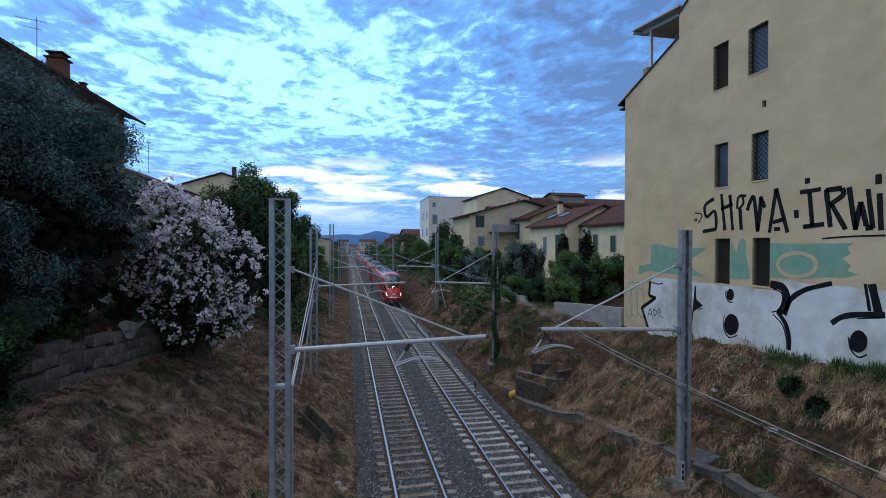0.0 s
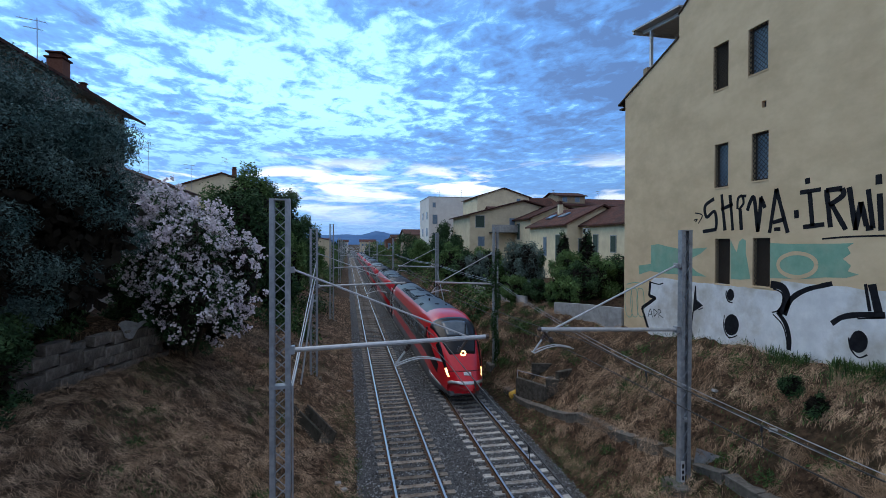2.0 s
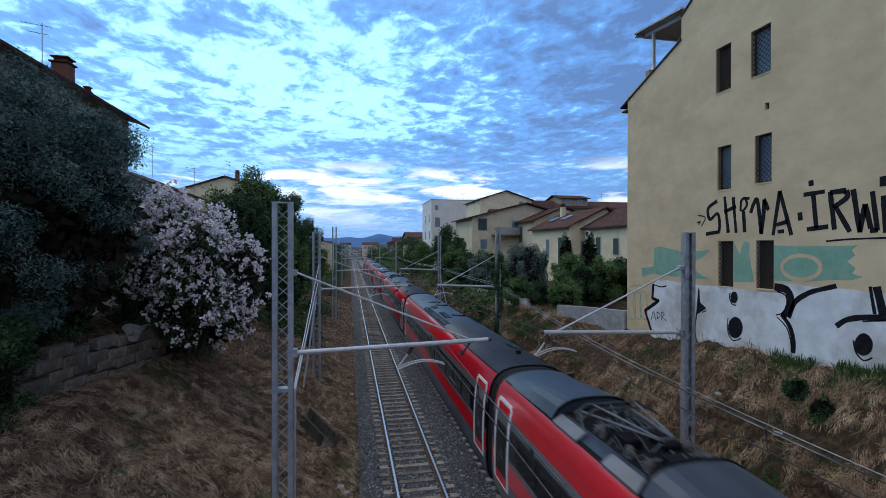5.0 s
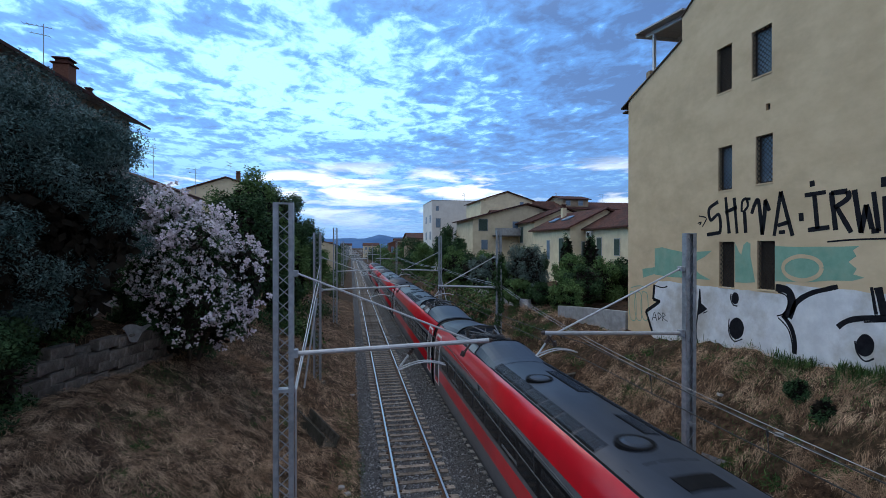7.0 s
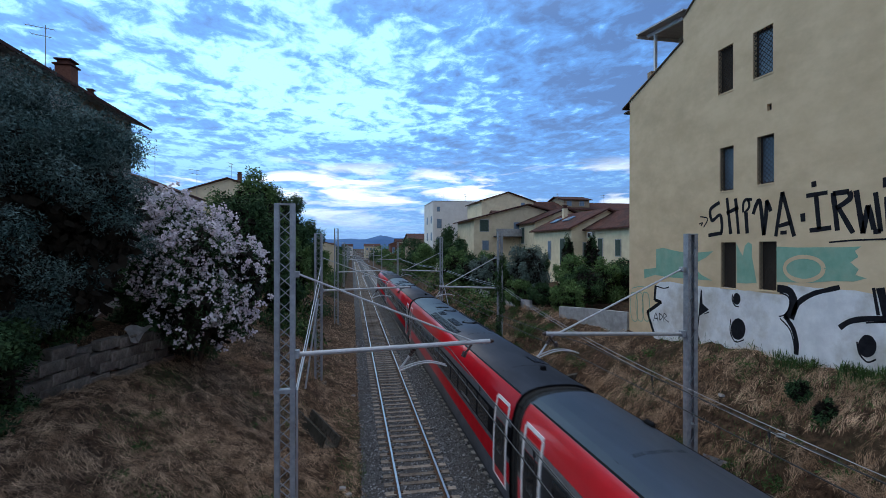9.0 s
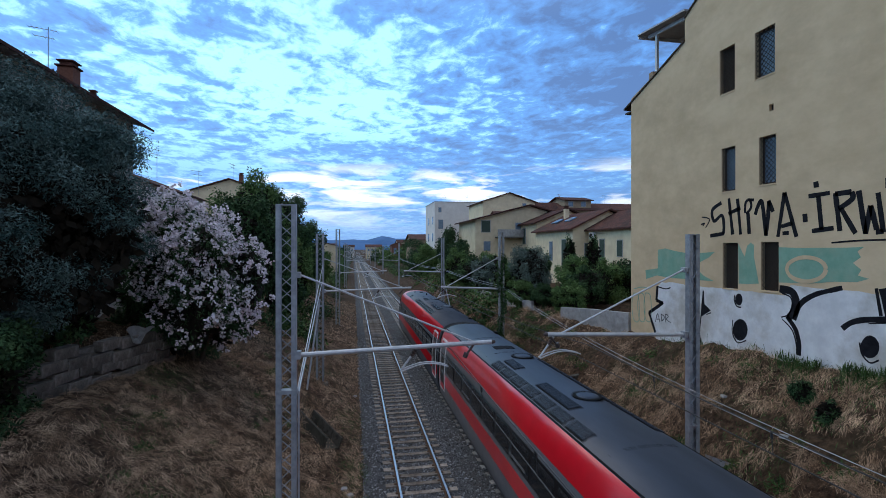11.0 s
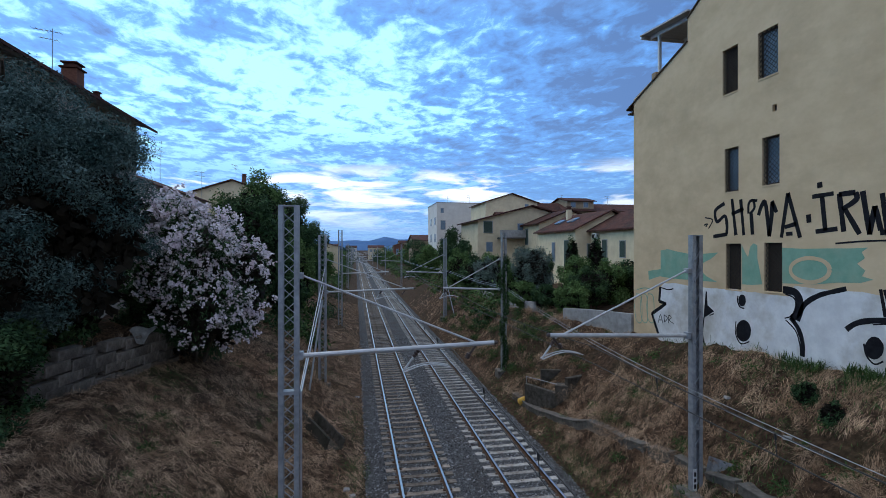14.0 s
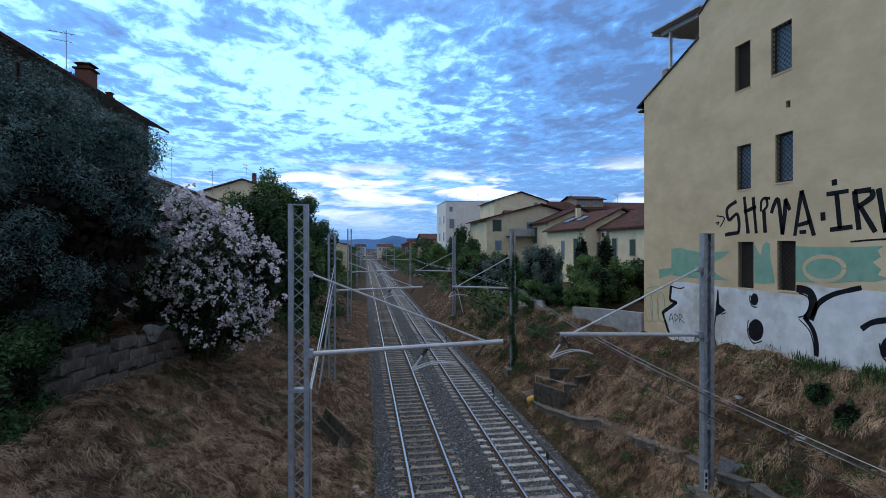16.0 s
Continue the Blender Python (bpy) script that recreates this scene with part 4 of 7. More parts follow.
def mast(x, y, side, top, reach, fine, gap=0.17, name="catenary_mast"):
    """side: +1 when the arm points to +x. reach: x of the arm's end."""
    z0 = ground_z(x, y) - 0.4
    m = thing(name, "galvanised lattice mast carrying the overhead line beside the track", "catenary mast", (x, y, 0), "overhead line masts")
    for s in (-1, 1):
        bm = bmesh.new()
        slab(bm, [(s * gap - 0.055, -0.09, z0), (s * gap + 0.055, -0.09, z0), (s * gap + 0.055, -0.075, z0), (s * gap - 0.04 * s * 1.0, -0.075, z0), (s * gap - 0.04 * s, 0.075, z0), (s * gap + 0.055, 0.075, z0), (s * gap + 0.055, 0.09, z0), (s * gap - 0.055, 0.09, z0)] if s < 0 else
             [(s * gap + 0.055, -0.09, z0), (s * gap + 0.055, 0.09, z0), (s * gap - 0.055, 0.09, z0), (s * gap - 0.055, 0.075, z0), (s * gap + 0.04, 0.075, z0), (s * gap + 0.04, -0.075, z0), (s * gap - 0.055, -0.075, z0), (s * gap - 0.055, -0.09, z0)], (0, 0, top - z0))
        part("upright", bm, M_GALV, m)
    if fine:
        for yy, k in ((-0.097, 1), (0.097, -1)):
            zig, zz = [], z0 + 0.2
            while zz < top - 0.1:
                zig.append((k * (gap - 0.01), yy, zz))
                zz += 0.29
                k = -k
            part("lacing", tubes((zig, 0.016), n=5), M_GALV, m, "zigzag lacing bar")
        for za, zb, e in ((top - 0.03, top - 0.004, 0.05), ((4.6, 4.68, 0.065) if side > 0 else (2.82, 2.90, 0.05))):
            part("batten", boxes((-gap - e, gap + e, -0.105, 0.105, za, zb)), M_GALV, m)
        part("foundation", boxes((-0.45, 0.45, -0.4, 0.4, z0 - 0.4, z0 + 0.36), bevel=0.03), M_CONC, m)
    r = reach - x
    a = part("cantilever_arm", tubes(([(side * 0.26, 0, ARM_Z - 0.04), (r, 0, ARM_Z + 0.10)], 0.055), n=10), M_TUBE, m, "pale tubular cantilever arm")
    part("end_cap", tubes(([(r, 0, ARM_Z + 0.10), (r + side * 0.09, 0, ARM_Z + 0.104)], [0.06, 0.035]), n=10), M_INSUL, a)
    for za, zb in ((ARM_Z - 0.13, ARM_Z + 0.06), (7.22, 7.36)):
        part("clamp", boxes((side * 0.26 - 0.06, side * 0.26 + 0.06, -0.09, 0.09, za, zb), bevel=0.01), M_GALV, m)
    part("stay_rod", tubes(([(side * 0.28, 0, 7.3), (side * 0.28 + (r - side * 0.28) * 0.90, 0, ARM_Z + 0.12)], 0.026), n=6), M_TUBE, m, "diagonal stay rod")
    track_x = (TRACK_L if side > 0 else TRACK_R) - x
    # registration arm: a strut with an insulator, then two curved rods to the wire
    lead = -1.15 if side > 0 else -0.90
    q0 = (track_x + lead + 0.42, 0.1, ARM_Z + 0.03)
    q1 = (track_x + lead, 0.1, WIRE_Z - 0.02)
    st = part("strut", tubes(([q0, q1], 0.026), n=6), M_TUBE, m)
    part("insulator", tubes(([tuple(Vector(q0).lerp(Vector(q1), t)) for t in (0.10, 0.12, 0.2, 0.22, 0.30, 0.32, 0.40)], [0.03, 0.065, 0.04, 0.065, 0.04, 0.065, 0.03]), n=8), M_INSUL, st, "brown ribbed insulator")
    for dy in (0.02, 0.19):
        pts = [(track_x + lead + 1.15 * t, dy, WIRE_Z - 0.02 + 0.17 * math.sin(t * math.pi * 0.86)) for t in (0, 0.12, 0.25, 0.4, 0.55, 0.7, 0.85, 1)]
        part("registration_rod", tubes((pts, 0.017), n=6), M_TUBE, m)
    part("hanger", tubes(([(track_x + side * 0.62, 0, ARM_Z + 0.04), (track_x + side * 0.45, 0, ARM_Z - 0.18)], 0.03), ([(track_x + side * 0.45, 0, ARM_Z - 0.14), (track_x + side * 0.40, 0, ARM_Z - 0.26)], 0.06), n=7), M_INSUL, m)
    return m


for i, y in enumerate(SPAN_Y):
    mast(LEFT_MX - (0.35 if i == 1 else 0), y, 1, (8.9, 8.7, 9.8, 9.0, 8.8, 8.8, 8.8, 8.8)[i], 3.35, True)
    mast(RIGHT_MX + (0.33 if i == 0 else -0.3 if i == 1 else 0), y + (0.7 if i == 0 else 0), -1, (8.3, 8.9, 9.0, 9.0, 8.8, 8.8, 8.8, 8.8)[i], 5.1, True, 0.11)

# guy wires and conduit at the near masts
tagged(part("conduit", tubes(([(LEFT_MX + 0.28, 11.28, 0.2), (LEFT_MX + 0.28, 11.28, 4.66), (LEFT_MX - 0.25, 27.8, 5.9)], 0.022), n=6), M_WIRE), "pale cable clipped to the mast and running on to the next", "cable")
tagged(part("guy_wire", tubes(([(LEFT_MX + 0.22, 11.38, 4.55), (LEFT_MX - 0.2, 27.9, 6.9)], 0.016), n=5), M_WIRE), "thin wire strung between two masts", "wire")
sign_ = thing("mast_sign", "small white number plate on the mast's foot", "sign", (RIGHT_MX + 0.22, 11.99, 1.42))
part("plate", boxes((-0.06, 0.06, -0.012, 0.0, -0.3, 0.3), bevel=0.004), M_STEELWHITE, sign_)
for za, zb in ((0.10, 0.22), (-0.06, 0.04), (-0.24, -0.12)):
    part("mark", boxes((-0.03, 0.03, -0.02, -0.012, za, zb)), M_BLACKPAINT, sign_)

# ---- wires ----
def sag(a, b, drop, n=14):
    a, b = Vector(a), Vector(b)
    return [tuple(a.lerp(b, i / n) - Vector((0, 0, 4 * drop * (i / n) * (1 - i / n)))) for i in range(n + 1)]


spans = [-8.0] + SPAN_Y + [370.0]
for tx in (TRACK_L, TRACK_R):
    line = thing("overhead_line", "dark contact and carrier wires above the track", "overhead line", (tx, 0, 0), "overhead lines")
    low_run, high_run, hangs = [], [], []
    for i, (a, b) in enumerate(zip(spans, spans[1:])):
        oa, ob_ = (0.15 if i % 2 else -0.15), (-0.15 if i % 2 else 0.15)
        low = sag((oa, a, WIRE_Z), (ob_, b, WIRE_Z), 0.02)
        high = sag((oa * 0.6, a, WIRE_Z + 0.45), (ob_ * 0.6, b, WIRE_Z + 0.45), 0.17 if i < 1 else 0.22)
        low_run += low[:-1]
        high_run += high[:-1]
        if i < 3:
            hangs += [(high[k], low[k]) for k in range(2, 13, 2)]
    for nm, run in (("contact_wire", low_run), ("carrier_wire", high_run)):
        part(nm, tubes((run, [0.011 if p[1] < 30 else 0.018 for p in run]), n=5), M_DARKWIRE, line)
    for p, q in hangs:
        part("dropper", tubes(([p, tuple(Vector(p).lerp(Vector(q), 0.3)), tuple(Vector(p).lerp(Vector(q), 0.32)), q], [0.02, 0.02, 0.007, 0.007]), n=5), M_DARKWIRE, line)
for k, (dx, dz) in enumerate(((0.0, 0.0), (0.03, -0.14))):
    tagged(part("feeder_cable", tubes((sag((9.0 + dx, 28.0, 5.6 + dz), (9.1 + dx, -6.0, 4.45 + dz), 1.0, 24), 0.0075), (sag((9.15 + dx, 49, 5.8 + dz), (9.0 + dx, 28.0, 5.6 + dz), 0.12), 0.012), (sag((9.3 + dx, 97, 5.9 + dz), (9.15 + dx, 49, 5.8 + dz), 0.3), 0.016), n=5), M_WIRE), "pale feeder cable slung along the masts", "cable", "feeder cables")
# ---- ochre building beside the cutting ----
def wall_with_holes(name, plane_x, thick, y0, y1, z0, z1, holes, material, parent, roofline=None):
    """A wall facing -x. holes: (ya, yb, za, zb). roofline(y) gives the top."""
    ys = sorted({y0, y1, *[h[0] for h in holes], *[h[1] for h in holes], *([k for k in roofline[1]] if roofline else [])})
    zs = sorted({z0, z1, *[h[2] for h in holes], *[h[3] for h in holes]})
    nz = len(zs) - 1
    top = [roofline[0](y) if roofline else z1 for y in ys]
    full = {}
    for i, (a, b) in enumerate(zip(ys, ys[1:])):
        for j in range(nz + (1 if roofline else 0)):
            c, d = zs[j], (zs[j + 1] if j < nz else z1 + 1)
            full[i, j] = not any(h[0] <= a and b <= h[1] and h[2] <= c and d <= h[3] for h in holes)
    bm = bmesh.new()
    known = {}

    def vert(i, j, back):
        z = zs[j] if j <= nz else max(top[i], z1 + 0.002)
        if (i, j, back) not in known:
            known[i, j, back] = bm.verts.new((plane_x + (thick if back else 0), ys[i], z))
        return known[i, j, back]
    for (i, j), solid in full.items():
        if not solid:
            continue
        for back in (0, 1):
            q = [vert(i, j, back), vert(i + 1, j, back), vert(i + 1, j + 1, back), vert(i, j + 1, back)]
            bm.faces.new(q)
        for di, dj, p, q in ((-1, 0, (i, j), (i, j + 1)), (1, 0, (i + 1, j), (i + 1, j + 1)), (0, -1, (i, j), (i + 1, j)), (0, 1, (i, j + 1), (i + 1, j + 1))):
            if not full.get((i + di, j + dj), False):
                bm.faces.new((vert(*p, 0), vert(*q, 0), vert(*q, 1), vert(*p, 1)))
    return part(name, bm, material, parent)


B_Y0, B_Y1, B_EAVE, B_RIDGE_Y = -1.5, 21.6, 14.95, 10.0
PITCH, STEP_Y = 0.60, 17.7


def roof_at(y):
    if y > STEP_Y:
        return B_EAVE + 0.33 + 0.30 * (B_Y1 - y)          # low terrace roof
    return 17.4 + PITCH * (STEP_Y - max(y, 2 * B_RIDGE_Y - y))


ob_b = thing("ochre_building", "tall ochre rendered building with barred windows and a graffitied base", "building", (0, 0, 0))
WIN = [(15.05, 15.78, 13.62, 15.28), (13.38, 14.18, 13.66, 15.24), (15.02, 15.68, 10.0, 11.6), (13.33, 14.0, 10.04, 11.64), (14.9, 15.62, 6.44, 8.10), (13.23, 13.92, 6.5, 8.11)]
VENT = (13.43, 13.60, 12.42, 12.64)
b_wall = wall_with_holes("wall", WALL_X, 0.4, B_Y0, B_Y1, 2.2, B_EAVE, WIN + [VENT], M_RENDER, ob_b, (roof_at, [B_RIDGE_Y, STEP_Y, STEP_Y + 0.002]))
for dims in ((WALL_X + 0.4, 26, B_Y1 - 0.4, B_Y1, 2.2, B_EAVE), (WALL_X + 0.4, 26, B_Y0, B_Y0 + 0.4, 2.2, B_EAVE), (25.6, 26, B_Y0 + 0.4, B_Y1 - 0.4, 2.2, B_EAVE)):
    part("wall", boxes(dims), M_RENDER, ob_b)
part("attic_floor", boxes((WALL_X + 0.4, 25.6, B_Y0 + 0.4, B_Y1 - 0.4, 12.0, 12.2)), M_CONC, ob_b)
bm = bmesh.new()
for ya, yb in ((B_Y1, STEP_Y + 0.01), (STEP_Y, B_RIDGE_Y), (B_Y0, B_RIDGE_Y)):
    za, zb = roof_at(ya), roof_at(yb)
    if ya == B_Y1:
        ya, za = ya + 0.6, za - 0.42
    slab(bm, [(WALL_X - 0.05, ya, za), (26.3, ya, za), (26.3, yb, zb), (WALL_X - 0.05, yb, zb)], (0, 0, 0.07))
part("roof", bm, M_FRAME, ob_b, "dark roof with a thin verge")
part("eave_board", boxes((WALL_X - 0.08, 26, B_Y1, B_Y1 + 0.40, B_EAVE - 0.36, B_EAVE - 0.29)), M_FRAME, ob_b)
# mesh over each cell of wall keeps the daylight out
for k, (a, b, c, d) in enumerate(WIN):
    w = part("window", boxes((WALL_X + 0.16, WALL_X + 0.22, a, a + 0.06, c, d), (WALL_X + 0.16, WALL_X + 0.22, b - 0.06, b, c, d), (WALL_X + 0.16, WALL_X + 0.22, a + 0.06, b - 0.06, c, c + 0.06), (WALL_X + 0.16, WALL_X + 0.22, a + 0.06, b - 0.06, d - 0.06, d)), M_FRAME, ob_b, "narrow dark window behind an iron lattice")
    # panes 1 to 3 take the painted sky reflection, the others stay dark brown
    part("pane", boxes((WALL_X + 0.18, WALL_X + 0.195, a + 0.06, b - 0.06, c + 0.06, d - 0.06)), M_GLASS if k in (1, 2, 3) else M_FRAME, w)
    bm = bmesh.new()
    # diamond lattice clipped to the opening
    step = 0.17
    n = int((b - a + d - c) / step) + 1
    for i in range(1, n):
        u = i * step
        for flip in (0, 1):
            p = [(a + min(u, b - a), c + max(0.0, u - (b - a))), (a + max(0.0, u - (d - c)), c + min(u, d - c))]
            if flip:
                p = [(a + b - yy, zz) for yy, zz in p]
            if abs(p[0][0] - p[1][0]) > 0.02:
                tube(bm, [(WALL_X + 0.06, *p[0]), (WALL_X + 0.06, *p[1])], 0.013, 4)
    part("lattice", bm, M_GRILLE, w, "diagonal iron lattice")
    part("sill", boxes((WALL_X - 0.02, WALL_X + 0.16, a - 0.02, b + 0.02, c - 0.05, c - 0.003)), M_RENDER, w)
part("vent", boxes((WALL_X + 0.10, WALL_X + 0.12, VENT[0], VENT[1], VENT[2], VENT[3])), M_GRILLE, ob_b)
# roof terrace canopy
can = thing("roof_canopy", "white metal canopy over a small roof terrace", "canopy", (0, 0, 0))
C_OUT, C_IN, C_Y0, C_Y1 = 18.10, 17.72, 21.0, 17.66
bm = bmesh.new()
slab(bm, [(WALL_X - 0.05, C_Y0, C_OUT), (18.2, C_Y0, C_OUT), (18.2, C_Y1, C_IN), (WALL_X - 0.05, C_Y1, C_IN)], (0, 0, 0.07))
part("sheet", bm, M_SHEET, can, "grey corrugated roof sheet")
for x in (WALL_X + 0.35, 15.6, 17.6):
    bm = bmesh.new()
    slab(bm, [(x, C_Y0 - 0.25, C_OUT - 0.20), (x, C_Y1, C_IN - 0.17), (x, C_Y1, C_IN - 0.004), (x, C_Y0 - 0.25, C_OUT - 0.034)], (0.09, 0, 0))
    part("rafter", bm, M_STEELWHITE, can, "white metal rafter")
part("edge_beam", boxes((WALL_X - 0.02, 18.1, C_Y0 - 0.09, C_Y0 - 0.01, C_OUT - 0.15, C_OUT - 0.006)), M_STEELWHITE, can)
for x in (WALL_X + 0.42, 17.6):
    part("post", boxes((x - 0.06, x + 0.06, 20.1, 20.22, roof_at(20.2) - 0.1, C_OUT - 0.2)), M_STEELWHITE, can)
part("parapet", boxes((WALL_X + 0.1, 18.0, 20.0, 20.3, roof_at(20.3), roof_at(20.3) + 0.4)), M_BROWNWALL, can)
part("step_wall", boxes((WALL_X + 0.4, 25.6, STEP_Y - 0.3, STEP_Y - 0.01, B_EAVE, 17.35)), M_RENDER, ob_b)

# painted areas on the wall, each a thin coat
PX = WALL_X - 0.004


def coat(name, pts, material, label, lift=0.0):
    bm = bmesh.new()
    slab(bm, [(PX - lift, y, z) for y, z in pts], (0.003, 0, 0))
    return part(name, bm, material, ob_b, label)


def wavy(y0, y1, z, amp, seed, n=40):
    return [(y0 + (y1 - y0) * i / n, z + amp * noise.noise((i * 0.45, seed, 0.5)) + amp * 0.5 * noise.noise((i * 1.7, seed, 2.5))) for i in range(n + 1)]


coat("white_coat", [(20.08, 4.92), (19.09, 5.48), (19.54, 5.53), (19.46, 6.21)] + wavy(19.2, 13.0, 6.42, 0.07, 4.0, 24) + wavy(12.8, 0.5, 6.72, 0.12, 5.0, 30) + [(0.5, 2.4), (19.6, 2.4), (19.64, 4.02)], M_WHITEWASH, "whitewashed band at the foot of the wall")


def stroke(pts, width, material=M_BLACKPAINT, name="paint_stroke", lift=0.006, n=7):
    """A brushed line on the wall: pts are (y, z), drawn as a smooth ribbon of the given width (m), thinner at its ends."""
    P = [Vector((y, z)) for y, z in pts]
    line = []
    for i in range(len(P) - 1):
        p0, p1, p2, p3 = P[max(i - 1, 0)], P[i], P[i + 1], P[min(i + 2, len(P) - 1)]
        for k in range(n):
            t = k / n
            line.append(0.5 * ((2 * p1) + (p2 - p0) * t + (2 * p0 - 5 * p1 + 4 * p2 - p3) * t * t + (3 * p1 - p0 - 3 * p2 + p3) * t ** 3))
    line.append(P[-1])
    a, b = [], []
    for i, p in enumerate(line):
        d = (line[min(i + 1, len(line) - 1)] - line[max(i - 1, 0)]).normalized()
        nrm = Vector((-d.y, d.x))
        w = width / 2 * (0.9 + 0.2 * noise.noise((p.x * 3, p.y * 3, 4.4)))
        a.append(p + nrm * w)
        b.append(p - nrm * w)
    m = len(line)
    vs = [(WALL_X - lift, q.x, q.y) for q in a + b] + [(WALL_X - lift + 0.005, q.x, q.y) for q in a + b]
    fs = []
    for i in range(m - 1):
        fs += [(i, i + 1, m + i + 1, m + i), (2 * m + i, 3 * m + i, 3 * m + i + 1, 2 * m + i + 1), (i, 2 * m + i, 2 * m + i + 1, i + 1), (m + i, m + i + 1, 3 * m + i + 1, 3 * m + i)]
    return link_mesh(name, vs, fs, material, ob_b)

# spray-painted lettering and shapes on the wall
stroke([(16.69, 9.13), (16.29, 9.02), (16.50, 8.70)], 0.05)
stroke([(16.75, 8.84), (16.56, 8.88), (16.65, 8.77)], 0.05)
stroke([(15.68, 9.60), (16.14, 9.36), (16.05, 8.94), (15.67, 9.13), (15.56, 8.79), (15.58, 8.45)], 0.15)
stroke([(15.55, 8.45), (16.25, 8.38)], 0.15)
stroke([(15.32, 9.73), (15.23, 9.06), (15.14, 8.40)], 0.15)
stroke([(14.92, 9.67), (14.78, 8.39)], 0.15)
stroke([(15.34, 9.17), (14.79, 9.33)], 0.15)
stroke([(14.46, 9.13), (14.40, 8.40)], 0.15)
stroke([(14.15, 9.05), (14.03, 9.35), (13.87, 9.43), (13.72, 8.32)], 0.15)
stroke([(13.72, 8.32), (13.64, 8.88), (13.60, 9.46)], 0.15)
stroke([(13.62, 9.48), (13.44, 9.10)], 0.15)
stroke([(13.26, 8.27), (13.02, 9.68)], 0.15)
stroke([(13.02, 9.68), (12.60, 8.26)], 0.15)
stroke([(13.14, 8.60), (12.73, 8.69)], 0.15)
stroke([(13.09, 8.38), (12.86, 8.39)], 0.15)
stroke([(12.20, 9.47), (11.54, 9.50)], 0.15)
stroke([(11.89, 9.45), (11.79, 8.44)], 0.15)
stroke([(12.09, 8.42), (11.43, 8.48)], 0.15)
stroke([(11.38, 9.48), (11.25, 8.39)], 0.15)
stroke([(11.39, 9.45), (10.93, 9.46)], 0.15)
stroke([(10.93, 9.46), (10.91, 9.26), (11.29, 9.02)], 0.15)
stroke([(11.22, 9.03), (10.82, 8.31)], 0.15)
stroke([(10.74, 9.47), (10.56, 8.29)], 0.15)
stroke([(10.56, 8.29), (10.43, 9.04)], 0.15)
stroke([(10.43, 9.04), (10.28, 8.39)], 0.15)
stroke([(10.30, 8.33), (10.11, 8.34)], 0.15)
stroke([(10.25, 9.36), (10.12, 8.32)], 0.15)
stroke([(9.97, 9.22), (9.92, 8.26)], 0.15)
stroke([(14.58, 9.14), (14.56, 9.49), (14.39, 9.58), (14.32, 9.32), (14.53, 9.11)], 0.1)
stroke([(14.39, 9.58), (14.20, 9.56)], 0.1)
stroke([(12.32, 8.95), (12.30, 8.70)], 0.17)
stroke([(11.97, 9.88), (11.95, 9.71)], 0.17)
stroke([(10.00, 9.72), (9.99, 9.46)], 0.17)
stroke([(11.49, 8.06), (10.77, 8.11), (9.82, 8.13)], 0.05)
stroke([(19.50, 6.20), (19.58, 5.53)], 0.17)
stroke([(19.58, 5.55), (19.09, 5.48)], 0.17)
stroke([(19.09, 5.50), (20.13, 4.91)], 0.17)
stroke([(20.13, 4.94), (19.64, 4.05)], 0.17)
stroke([(19.50, 6.18), (18.94, 6.12), (18.59, 6.20)], 0.06)
stroke([(16.62, 6.25), (16.74, 5.25), (16.82, 4.56), (16.72, 4.06)], 0.06)
stroke([(19.65, 4.56), (19.49, 4.95), (19.32, 4.59)], 0.04)
stroke([(19.57, 4.70), (19.36, 4.73)], 0.04)
stroke([(19.24, 4.98), (19.20, 4.66)], 0.04)
stroke([(19.24, 4.98), (19.00, 4.86), (19.20, 4.66)], 0.04)
stroke([(18.92, 4.65), (18.92, 5.00), (18.73, 4.93), (18.88, 4.80), (18.57, 4.68)], 0.04)
stroke([(15.04, 6.22), (15.06, 6.04), (14.95, 5.84), (14.75, 5.81)], 0.05)
stroke([(15.13, 5.31), (15.15, 4.85), (14.91, 4.54), (14.53, 4.68)], 0.05)
stroke([(10.71, 5.35), (10.64, 5.04), (10.44, 4.86), (10.22, 4.98)], 0.05)
stroke([(13.11, 6.46), (12.82, 6.38), (12.74, 6.16), (12.87, 5.82), (13.14, 5.69)], 0.05)
stroke([(13.10, 5.64), (12.75, 5.35), (12.60, 4.93), (12.58, 4.62)], 0.05)
stroke([(16.45, 5.33), (16.21, 5.43)], 0.05)
stroke([(10.48, 5.90), (9.80, 6.03)], 0.05)
stroke([(13.20, 6.60), (12.78, 6.55), (12.62, 6.31), (12.64, 5.99), (12.89, 5.69)], 0.26)
stroke([(12.93, 5.74), (12.65, 5.42), (12.51, 4.99), (12.52, 4.60)], 0.17)
stroke([(12.67, 5.67), (12.46, 6.19), (12.00, 6.52), (11.48, 6.70), (11.18, 6.79)], 0.17)
stroke([(11.18, 5.65), (10.90, 5.87), (10.45, 6.01), (9.80, 6.09)], 0.17)
stroke([(10.13, 6.86), (9.96, 6.14)], 0.22)
stroke([(10.29, 6.85), (10.17, 6.14)], 0.1)
stroke([(21.34, 5.92), (20.68, 6.06), (20.05, 6.03)], 0.04, M_GREENPAINT)
stroke([(21.38, 5.72), (21.52, 5.15), (21.37, 4.44), (20.98, 4.39), (20.90, 4.95), (21.00, 5.65), (21.38, 5.72)], 0.04, M_GREENPAINT)
stroke([(20.90, 5.77), (21.04, 5.21), (20.89, 4.51), (20.52, 4.46), (20.44, 5.01), (20.54, 5.69), (20.90, 5.77)], 0.04, M_GREENPAINT)
